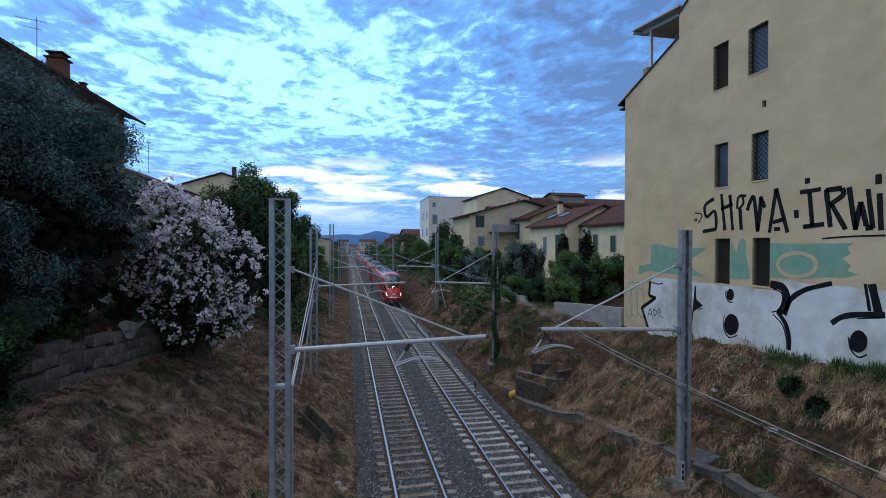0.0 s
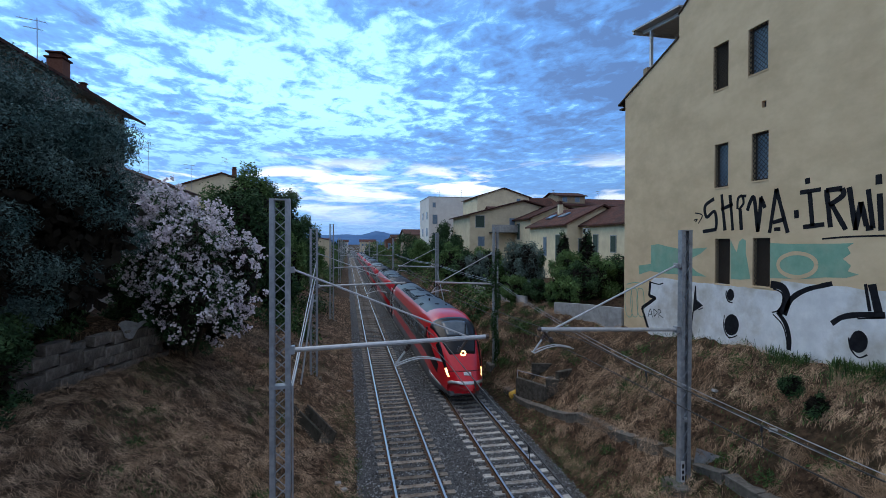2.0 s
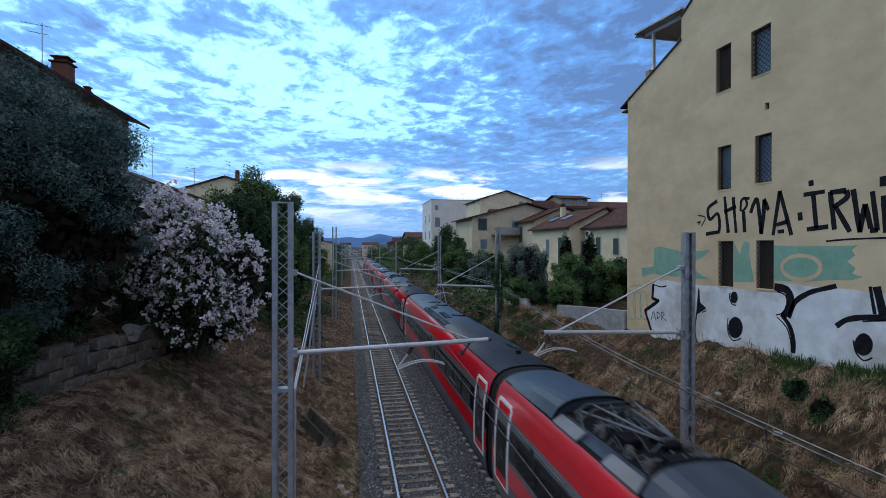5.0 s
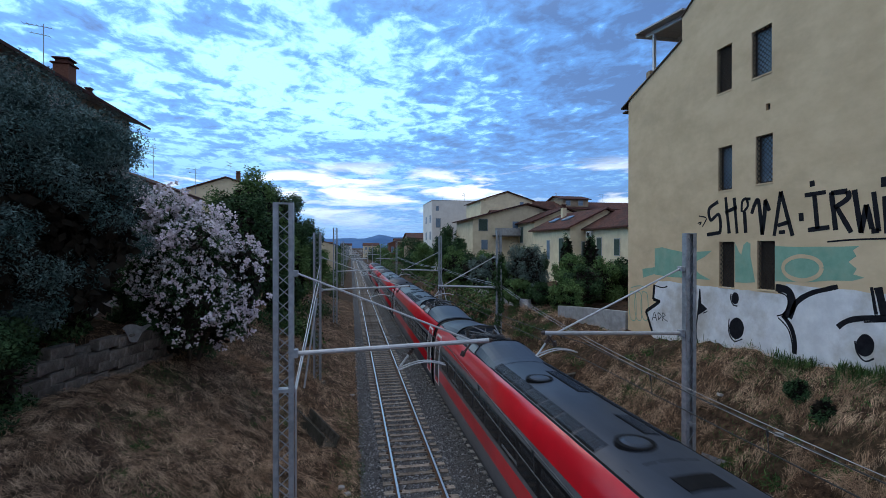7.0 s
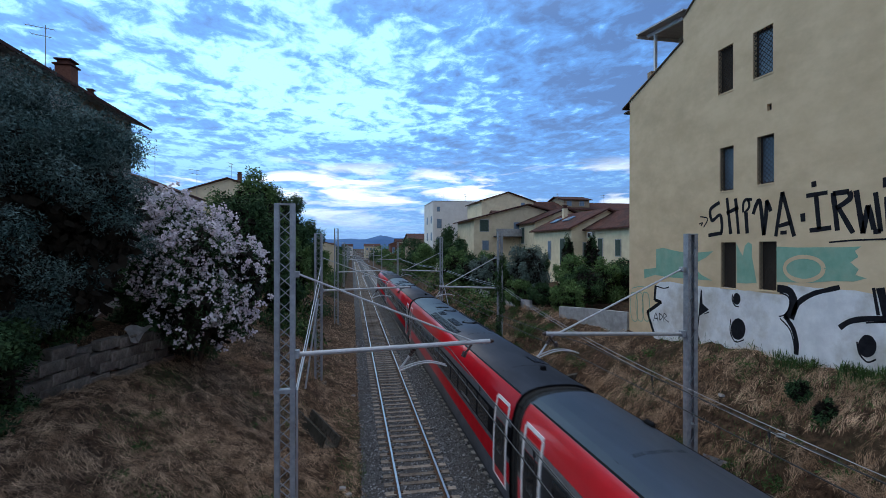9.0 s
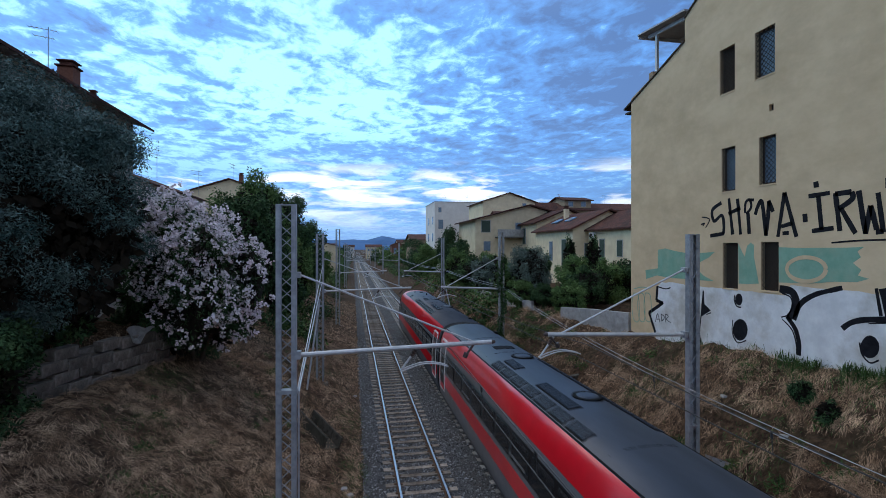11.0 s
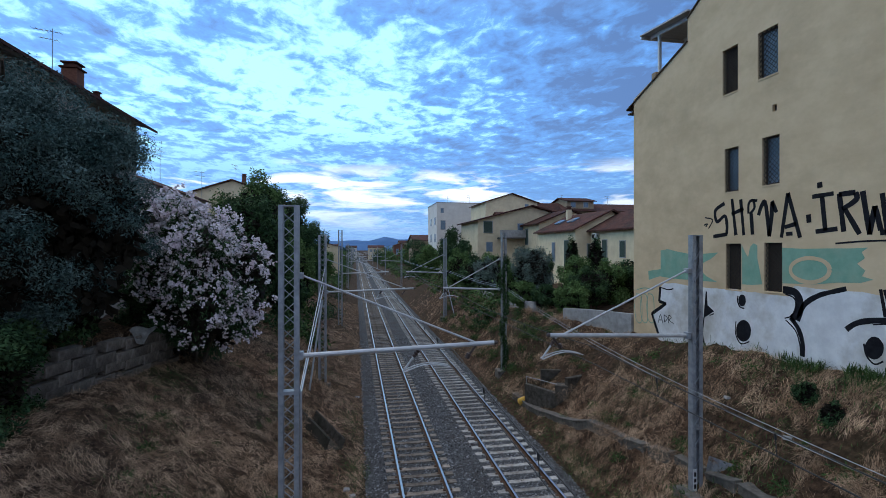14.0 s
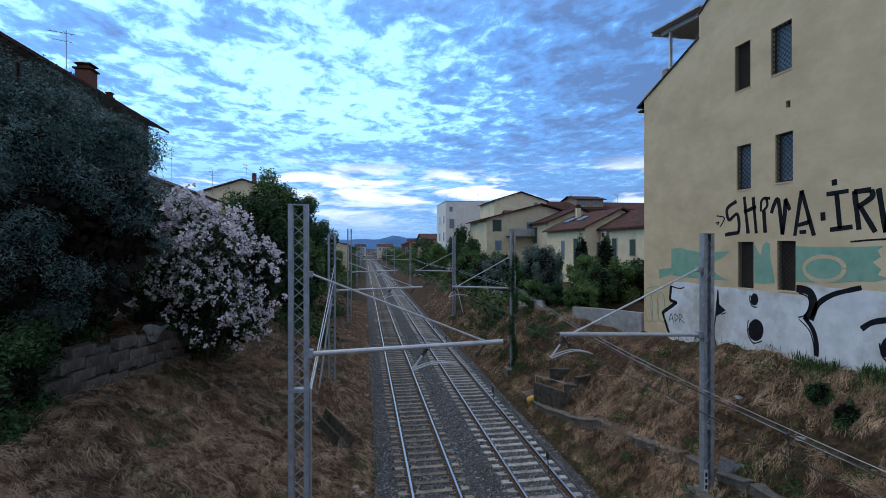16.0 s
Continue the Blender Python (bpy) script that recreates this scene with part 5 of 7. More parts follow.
stroke([(20.40, 5.81), (20.53, 5.26), (20.39, 4.59), (20.03, 4.53), (19.95, 5.07), (20.05, 5.74), (20.40, 5.81)], 0.04, M_GREENPAINT)
coat("painted_eye", [(14.69, 6.10), (14.69, 6.03), (14.72, 5.97), (14.75, 5.92), (14.80, 5.88), (14.85, 5.87), (14.90, 5.87), (14.95, 5.89), (14.99, 5.94), (15.01, 5.99), (15.02, 6.06), (15.02, 6.13), (14.99, 6.19), (14.95, 6.24), (14.91, 6.28), (14.86, 6.29), (14.80, 6.29), (14.76, 6.26), (14.72, 6.22), (14.70, 6.16)], M_BLACKPAINT, "black sprayed oval", 0.004)
coat("painted_eye", [(14.46, 5.07), (14.48, 4.95), (14.52, 4.83), (14.59, 4.74), (14.68, 4.67), (14.78, 4.63), (14.89, 4.63), (14.98, 4.66), (15.06, 4.74), (15.11, 4.84), (15.13, 4.96), (15.11, 5.08), (15.07, 5.20), (14.99, 5.29), (14.90, 5.36), (14.79, 5.40), (14.69, 5.39), (14.60, 5.35), (14.53, 5.28), (14.48, 5.18)], M_BLACKPAINT, "black sprayed oval", 0.004)
coat("painted_eye", [(10.21, 5.33), (10.22, 5.23), (10.25, 5.14), (10.30, 5.07), (10.37, 5.01), (10.44, 4.98), (10.51, 4.98), (10.58, 5.01), (10.63, 5.06), (10.66, 5.14), (10.68, 5.23), (10.67, 5.33), (10.63, 5.42), (10.58, 5.50), (10.52, 5.56), (10.44, 5.59), (10.37, 5.58), (10.31, 5.55), (10.26, 5.49), (10.22, 5.42)], M_BLACKPAINT, "black sprayed oval", 0.004)
coat("painted_spike", [(16.59, 6.25), (16.55, 5.72), (16.21, 5.52), (16.77, 5.18), (16.68, 5.75)], M_BLACKPAINT, "black sprayed spike", 0.004)
coat("green_coat", [(19.48, 7.84), (18.96, 7.90), (18.38, 7.80), (17.49, 7.69), (16.73, 7.72), (16.00, 7.77), (16.36, 7.53), (16.79, 7.36), (16.98, 7.08), (16.60, 6.83), (16.05, 6.65), (16.78, 6.64), (17.51, 6.64), (18.56, 6.62), (19.47, 6.67)], M_GREENPAINT, "green painted patch", 0.0)
coat("green_coat", [(20.41, 6.88), (19.47, 7.00), (19.47, 6.69), (19.89, 6.59), (20.36, 6.46)], M_GREENPAINT, "green painted patch", 0.0)
coat("green_coat", [(14.88, 8.06), (14.69, 7.74), (14.59, 7.62), (14.50, 7.98), (14.35, 8.10), (14.20, 8.02), (14.20, 7.59), (14.10, 7.17), (14.00, 6.71), (14.41, 6.66), (14.86, 6.65)], M_GREENPAINT, "green painted patch", 0.0)
coat("green_coat", [(13.23, 7.94), (12.48, 7.91), (11.75, 7.92), (11.08, 7.92), (10.60, 7.94), (10.77, 7.82), (10.68, 7.66), (10.89, 7.50), (10.67, 7.32), (10.76, 7.16), (10.46, 7.09), (10.79, 6.98), (11.39, 6.95), (12.09, 6.85), (13.22, 6.80)], M_GREENPAINT, "green painted patch", 0.0)
stroke([(11.65, 7.30), (11.71, 7.14), (11.87, 7.01), (12.12, 6.92), (12.40, 6.90), (12.67, 6.96), (12.86, 7.08), (12.93, 7.24), (12.87, 7.41), (12.68, 7.54), (12.41, 7.62), (12.13, 7.62), (11.88, 7.56), (11.71, 7.44), (11.65, 7.30)], 0.13, M_RENDER, lift=0.008)
# ---- plants ----
def leaf_mesh(n, blobs, size, aspect, seed, shell_=0.4, rough=0.34, droop=0.0):
    """n leaves over a set of lumpy blobs (x, y, z, rx, ry, rz): vertices and faces of bent quads."""
    r = np.random.RandomState(seed)
    B = np.array(blobs, float)
    w = (B[:, 3] * B[:, 4] + B[:, 4] * B[:, 5] + B[:, 3] * B[:, 5])
    pick = r.choice(len(B), n, p=w / w.sum())
    d = r.normal(size=(n, 3))
    d /= np.linalg.norm(d, axis=1)[:, None]
    lump = 1 + rough * (np.sin(d[:, 0] * 5 + pick * 1.7) * np.sin(d[:, 1] * 6 + pick) + np.sin(d[:, 2] * 7 + pick * 2.3) * np.sin(d[:, 0] * 9 + 1.0) * 0.7 + 0.6 * r.normal(size=n) * 0.16)
    rad = (1 - shell_ * r.rand(n) ** 1.6) * lump
    c = B[pick, :3] + d * B[pick, 3:] * rad[:, None]
    # blades face outwards and up, as leaves turn to the light
    nrm = d * 0.75 + r.normal(size=(n, 3)) * 0.50
    nrm[:, 2] += 0.35
    ax = r.normal(size=(n, 3)) * 0.8 + d * 0.35
    ax[:, 2] -= droop
    ax = np.cross(nrm, np.cross(ax, nrm))
    ax /= np.linalg.norm(ax, axis=1)[:, None]
    sd = np.cross(nrm, ax)
    sd /= np.linalg.norm(sd, axis=1)[:, None]
    L = size * r.uniform(0.6, 1.35, n)[:, None]
    W = L * aspect
    v = np.stack([c, c + ax * L * 0.5 + sd * W * 0.5, c + ax * L, c + ax * L * 0.5 - sd * W * 0.5], 1)
    f = np.arange(4)[None] + 4 * np.arange(n)[:, None]
    return v.reshape(-1, 3), f, c


def lumps(cx, cy, cz, rx, ry, rz, n, seed, size=0.5, core=0.72):
    """Blobs scattered over an ellipsoid, for an uneven crown."""
    r = np.random.RandomState(seed)
    out = [(cx, cy, cz, rx * core, ry * core, rz * core)]
    for _ in range(n):
        d = r.normal(size=3)
        d /= np.linalg.norm(d)
        k = r.uniform(0.5, 0.88)
        s = size * r.uniform(0.55, 1.2)
        out.append((cx + d[0] * rx * k, cy + d[1] * ry * k, cz + d[2] * rz * k, rx * s * 0.6, ry * s * 0.6, rz * s * 0.55))
    return out


def trunk_bm(base, top, r0, seed, limbs=5, reach=1.5):
    rr = random.Random(seed)
    bm = bmesh.new()
    base, top = Vector(base), Vector(top)
    pts = [base.lerp(top, t) + Vector((rr.uniform(-0.12, 0.12), rr.uniform(-0.12, 0.12), 0)) * (t > 0) for t in (0, 0.25, 0.5, 0.75, 1)]
    tube(bm, pts, [r0, r0 * 0.8, r0 * 0.66, r0 * 0.5, r0 * 0.3], 8)
    for i in range(limbs):
        t = rr.uniform(0.4, 0.95)
        p = base.lerp(top, t)
        a = rr.uniform(0, math.tau)
        q = p + Vector((math.cos(a) * reach, math.sin(a) * reach, reach * rr.uniform(0.4, 0.9)))
        tube(bm, [p, p.lerp(q, 0.5) + Vector((0, 0, 0.15)), q], [r0 * 0.4, r0 * 0.28, r0 * 0.12], 6)
    return bm


def tree(name, label, category, base, crown, n, leaf, material, seed, aspect=0.45, trunk=0.2, blobs=12, size=0.5, group="", droop=0.0, trunk_top=0.3, more=(), core=0.72):
    """crown: centre height above the base and its three radii, with an offset (dx, dy)."""
    x, y = base
    z = ground_z(x, y)
    h, rx, ry, rz, dx, dy = crown
    t = thing(name, label, category, (x, y, z), group)
    v, f, _ = leaf_mesh(n, lumps(dx, dy, h, rx, ry, rz, blobs, seed, size, core) + list(more), leaf, aspect, seed, droop=droop)
    link_mesh("crown", v, f, material, t)
    if y < 60:
        # near-black leaves fill the core and paint the shade between clumps
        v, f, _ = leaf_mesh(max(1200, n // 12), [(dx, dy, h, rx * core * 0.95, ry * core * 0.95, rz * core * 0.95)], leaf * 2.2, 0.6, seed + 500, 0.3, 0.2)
        link_mesh("inner_wood", v, f, M_CROWNSHADE, t, "near-black leaf filling that paints the shade inside a crown")
    part("trunk", trunk_bm((0, 0, -0.3), (dx * 0.6, dy * 0.6, h + rz * trunk_top), trunk, seed, 6, min(rx, rz) * 0.6), M_BARK, t)
    return t


# big feathery tree over the wall: boughs of fine spray round a filling coloured as shade
ev_x, ev_y = -10.9, 16.6
ev_z = ground_z(ev_x, ev_y)
ev = thing("evergreen_tree", "large grey-green feathery evergreen leaning over a wall", "tree", (ev_x, ev_y, ev_z))
er = np.random.RandomState(31)
boughs = []
while len(boughs) < 66:
    d = er.normal(size=3)
    d /= np.linalg.norm(d)
    if d[1] > 0.55:
        continue
    k = er.uniform(0.72, 1.0)
    c = np.array((0.35, 0.1, 8.9 - ev_z)) + d * k * np.array((4.1, 3.8, 4.0))
    if d[2] < 0:
        c[0] -= 2.0 * (-d[2]) * max(0.0, d[0])           # drawn in below
    g = er.uniform(0.55, 1.0)
    boughs.append((*c, g * 1.15, g * 1.15, g * 0.8))
boughs += [(0.2, -0.6, 13.2 - ev_z, 0.8, 0.8, 0.6), (-0.5, -0.8, 13.7 - ev_z, 0.8, 0.8, 0.6), (1.2, -0.5, 12.8 - ev_z, 0.9, 0.9, 0.7), (2.2, -0.6, 12.2 - ev_z, 0.9, 0.9, 0.7), (3.2, -0.6, 11.5 - ev_z, 0.85, 0.9, 0.6), (4.0, -0.6, 10.7 - ev_z, 0.75, 0.8, 0.55), (4.2, -0.4, 9.7 - ev_z, 0.7, 0.8, 0.5), (3.9, -0.6, 8.8 - ev_z, 0.7, 0.8, 0.5), (2.8, -1.0, 11.0 - ev_z, 0.9, 0.9, 0.6), (1.4, -1.2, 12.0 - ev_z, 0.9, 0.9, 0.6), (3.0, -1.6, 9.8 - ev_z, 0.9, 0.9, 0.6), (2.3, -2.2, 10.9 - ev_z, 0.9, 0.9, 0.6), (1.6, -3.0, 9.6 - ev_z, 0.9, 0.9, 0.65), (0.6, -2.8, 11.2 - ev_z, 0.9, 0.9, 0.65)]
v, f, _ = leaf_mesh(250000, boughs, 0.10, 0.28, 31, 0.5, 0.22)
link_mesh("crown", v, f, M_OLIVE, ev)
# dark filling behind the boughs, painting the shade in their gaps
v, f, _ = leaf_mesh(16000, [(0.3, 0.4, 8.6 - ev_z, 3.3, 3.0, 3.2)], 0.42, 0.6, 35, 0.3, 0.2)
link_mesh("inner_wood", v, f, M_CROWNSHADE, ev, "near-black leaf filling that paints the shade inside a crown")
part("trunk", trunk_bm((0, 0, -0.3), (0.3, 0.3, 12.0 - ev_z), 0.3, 31, 7, 2.6), M_BARK, ev)
tree("evergreen_shrub", "dense dark green shrub under a large tree", "shrub", (-9.9, 13.4), (0.6, 2.1, 3.4, 2.9, 0, 0), 60000, 0.14, M_LEAF, 32, 0.4, 0.12, 34, 0.36, core=0.6)
tree("evergreen_shrub", "dense dark green shrub beside a wall", "shrub", (-10.8, 19.5), (1.3, 2.4, 3.4, 2.6, 0, 0), 40000, 0.17, M_LEAF, 33, 0.4, 0.12, 26, 0.38, core=0.6)
# this shrub is added to make the black shade below the oleander
tree("evergreen_shrub", "added dark shrub standing in for the shade behind a flowering bush", "shrub", (-8.8, 25.2), (1.3, 2.0, 2.2, 2.2, 0, 0), 22000, 0.17, M_LEAF, 34, 0.4, 0.12, 12, 0.5)

# oleander in flower
ole = thing("oleander", "big oleander bush covered in pale pink blossom", "flowering bush", (-7.1, 23.4, ground_z(-6.9, 23.4) - 0.1))
ole_blobs = lumps(0.0, 0, 3.7, 3.5, 3.4, 3.9, 60, 41, 0.36) + [(-1.9, -0.4, 6.0, 1.3, 1.3, 1.2), (-2.6, -0.6, 5.0, 1.3, 1.3, 1.3), (-0.8, -0.4, 6.6, 1.2, 1.2, 1.0), (-2.9, -0.8, 3.8, 1.1, 1.1, 1.2)]
v, f, c = leaf_mesh(80000, ole_blobs, 0.19, 0.26, 42, 0.6)
ok = c[:, 2] > 1.0 - 0.9 * c[:, 0]                      # the bush overhangs, open beneath towards the wall
v = v.reshape(-1, 4, 3)[ok].reshape(-1, 3)
f = f[: int(ok.sum())]
link_mesh("foliage", v, f, M_LEAF, ole, "narrow dark green leaves")
r_ = np.random.RandomState(43)
# the bush's inner shade, painted as a core of near-black leaves
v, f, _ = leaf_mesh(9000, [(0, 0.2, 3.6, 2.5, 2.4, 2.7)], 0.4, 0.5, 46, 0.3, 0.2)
link_mesh("inner_wood", v, f, M_CROWNSHADE, ole, "near-black leaf filling that paints the shade inside the bush")
_, _, c = leaf_mesh(5600, ole_blobs, 0.1, 1, 44, 0.05)
c = c[(c[:, 2] > 1.5 - 1.0 * c[:, 0]) & (r_.rand(len(c)) < 0.45 + 0.09 * c[:, 2])]
blooms = (c - np.array((0, 0, 3.0))) * 1.035 + np.array((0, 0, 3.0))
fv, ff = [], []
for p in blooms:
    for _ in range(r_.randint(5, 12)):
        q = p + r_.normal(size=3) * 0.062
        a1 = r_.normal(size=3)
        a1 /= np.linalg.norm(a1)
        a2 = np.cross(a1, r_.normal(size=3))
        a2 /= np.linalg.norm(a2)
        s = r_.uniform(0.05, 0.08)
        i = len(fv)
        nn = np.cross(a1, a2) * s * 0.4
        fv += [tuple(q + a1 * s + nn), tuple(q + a2 * s + nn), tuple(q - a1 * s + nn), tuple(q - a2 * s + nn), tuple(q)]
        ff += [(i, i + 1, i + 4), (i + 1, i + 2, i + 4), (i + 2, i + 3, i + 4), (i + 3, i, i + 4)]
link_mesh("blossom", fv, ff, M_FLOWER, ole, "pale pink blossom clusters")
for k in range(7):
    part("stem", tubes(([(0.15 * math.cos(k), 0.15 * math.sin(k), -0.4), (0.9 * math.cos(k), 0.9 * math.sin(k), 1.6), (1.7 * math.cos(k * 1.1), 1.7 * math.sin(k * 1.1), 3.6)], [0.07, 0.05, 0.025]), n=6), M_BARK, ole)

# trees further along the near bank
for k, (x, y, h, rx, rz, mat_) in enumerate(((-7.2, 34, 5.2, 3.0, 4.6, M_LEAF), (-8.0, 42, 6.6, 3.6, 5.0, M_LEAF2), (-7.4, 52, 7.0, 3.6, 5.2, M_LEAF), (-5.8, 48, 3.8, 2.2, 3.6, M_LEAF2), (-6.2, 62, 5.4, 3.2, 4.6, M_LEAF), (-6.0, 75, 4.0, 3.0, 3.6, M_LEAF2), (-5.4, 40, 2.4, 1.7, 2.2, M_LEAF))):
    tree("broadleaf_tree", "dark green broadleaf tree on the bank", "tree", (x, y), (h, rx, rx, rz, 0, 0), 26000, 0.22, mat_, 50 + k, 0.5, 0.16, 30, 0.36, "trees on the bank", core=0.62)
# shrubs and trees along the far bank
FAR = [(13.6, 28.4, 0.9, 1.3, 1.2, M_LEAF2), (15.0, 29.0, 1.3, 1.6, 1.6, M_LEAF), (17.0, 31, 1.5, 1.8, 1.9, M_LEAF2), (19.5, 31, 1.4, 2.0, 1.8, M_LEAF), (15.6, 32, 1.8, 1.5, 2.0, M_LEAF2), (13.6, 35.5, 2.5, 1.7, 2.6, M_LEAF3), (12.9, 39, 1.6, 1.6, 1.8, M_LEAF2), (14.8, 38.5, 2.0, 1.5, 2.2, M_LEAF), (12.4, 44, 1.8, 1.6, 2.0, M_LEAF3), (14.0, 47, 2.2, 1.8, 2.3, M_LEAF2)]
FAR += [(12.6, 50, 1.9, 1.9, 2.0, M_LEAF), (12.2, 57, 2.4, 2.0, 2.5, M_LEAF2), (13.6, 61, 3.4, 2.5, 3.4, M_LEAF), (15.2, 72, 4.0, 3.2, 4.2, M_LEAF), (13.0, 84, 3.4, 3.0, 3.2, M_LEAF2), (14.5, 100, 3.0, 3.4, 3.2, M_LEAF), (17.0, 43, 2.0, 1.6, 2.2, M_LEAF), (12.0, 33, 1.0, 1.1, 1.2, M_LEAF2), (12.8, 31, 0.8, 1.0, 1.0, M_LEAF), (17, 130, 4.6, 5, 5.0, M_LEAF), (-9, 130, 3.5, 4, 4, M_LEAF2), (-12, 100, 4.5, 4, 4.5, M_LEAF)]
for k, (x, y, h, rx, rz, mat_) in enumerate(FAR):
    tree("shrub" if rz < 2.5 else "broadleaf_tree", "dense green shrub at the top of the bank" if rz < 2.5 else "broadleaf tree before the houses", "shrub" if rz < 2.5 else "tree", (x, y), (h, rx, rx, rz, 0, 0), 18000 if y < 40 else 9500, 0.13 if y < 40 else 0.19 if y < 60 else 0.32, mat_, 80 + k, 0.45, 0.1, 26, 0.40, "shrubs along the bank", core=0.6)
# dark narrow cypresses in the gardens
for k, (x, y) in enumerate(((17.6, 37), (19.4, 36.5))):
    tree("cypress", "slim dark cypress in a garden", "tree", (x, y), (2.6, 0.5, 0.5, 2.6, 0, 0), 4000, 0.16, M_LEAF, 120 + k, 0.35, 0.07, 8, 0.5)
for k, (x, y) in enumerate(((12.4, 11.4), (12.1, 10.35))):
    tree("small_bush", "small dark bush on the dry bank", "bush", (x, y), (0.24, 0.30, 0.26, 0.36, 0, 0), 1500, 0.08, M_LEAF, 130 + k, 0.4, 0.03, 7, 0.8, core=0.45)

# dry and green brush tufts over the banks
tv, tf = [], []
r_ = np.random.RandomState(77)
tuft = []
for _ in range(240):
    if r_.rand() < 0.72:
        x, y = r_.uniform(8.6, 13.0), 9 + 38 * r_.rand() ** 1.2
    else:
        x, y = r_.uniform(-7.0, -0.8), 12 + 26 * r_.rand()
    s_ = r_.uniform(0.10, 0.34)
    tuft.append((x, y, ground_z(x, y) + s_ * 0.3, s_ * 1.3, s_ * 1.3, s_ * 0.75))
scrubby = []
for _ in range(70):
    x, y, s_ = r_.uniform(8.8, 12.2), r_.uniform(26, 52), r_.uniform(0.18, 0.5)
    scrubby.append((x, y, ground_z(x, y) + s_ * 0.25, s_ * 1.5, s_ * 1.5, s_ * 0.7))
v, f, _ = leaf_mesh(42000, tuft[:90] + scrubby, 0.13, 0.22, 78, 0.6, 0.4)
tagged(link_mesh("brush_tufts", v, f, M_WEED), "dark green brush tufts on the dry bank", "brush", kind="stuff")
v, f, _ = leaf_mesh(60000, [(a + r_.uniform(-0.8, 0.8), b + r_.uniform(-0.8, 0.8), ground_z(a, b) + 0.05, d * 1.6, e * 1.6, g) for a, b, c_, d, e, g in tuft], 0.24, 0.036, 79, 0.7, 0.4)
tagged(link_mesh("hay_heaps", v, f, M_STRAW), "heaps of cut dry hay on the banks", "hay", kind="stuff")
# tall weeds against the foot of the painted wall
r_ = np.random.RandomState(87)
wy = np.concatenate([r_.uniform(9.0, 11.0, 1500), r_.uniform(11.7, 13.1, 700), r_.uniform(13.1, 19, 250)])
blades("wall_weeds", WALL_X - 0.05 - np.abs(r_.normal(0, 0.2, len(wy))), wy, (0.12, 0.5), (0.006, 0.014), 0.05, M_WEED, 88, "tall green weeds at the foot of the wall", "weeds", 1.1)

# low scrub along the line into the distance
for seed, mat_, n in ((91, M_LEAF2, 26000), (92, M_LEAF, 26000), (93, M_WEED, 20000)):
    r_ = np.random.RandomState(seed)
    sc = []
    for _ in range(75):
        y = 36 + 260 * r_.rand() ** 1.7
        x = -2.6 - abs(r_.normal(0, 3.0)) if r_.rand() < 0.5 else 9.8 + 0.012 * y + abs(r_.normal(0, 3.2))
        s_ = r_.uniform(0.35, 1.1) * (1 + y / 220)
        sc.append((x, y, ground_z(x, y) + s_ * 0.35, s_ * 1.2, s_ * 1.3, s_))
    v, f, _ = leaf_mesh(n, sc, 0.30, 0.45, seed, 0.6, 0.4)
    tagged(link_mesh("scrub", v, f, mat_), "low green scrub along the railway", "scrub", kind="stuff")

# ivy up one of the masts
ivy = thing("ivy", "dark ivy climbing a catenary mast", "climbing plant", (RIGHT_MX - 0.3, 28.0, ground_z(RIGHT_MX - 0.3, 28.0)))
v, f, _ = leaf_mesh(5000, [(0.12 * math.sin(k), -0.05, 0.3 + 0.45 * k, 0.20, 0.20, 0.36) for k in range(15)], 0.10, 0.7, 95, 0.6, 0.35)
link_mesh("foliage", v, f, M_LEAF, ivy)
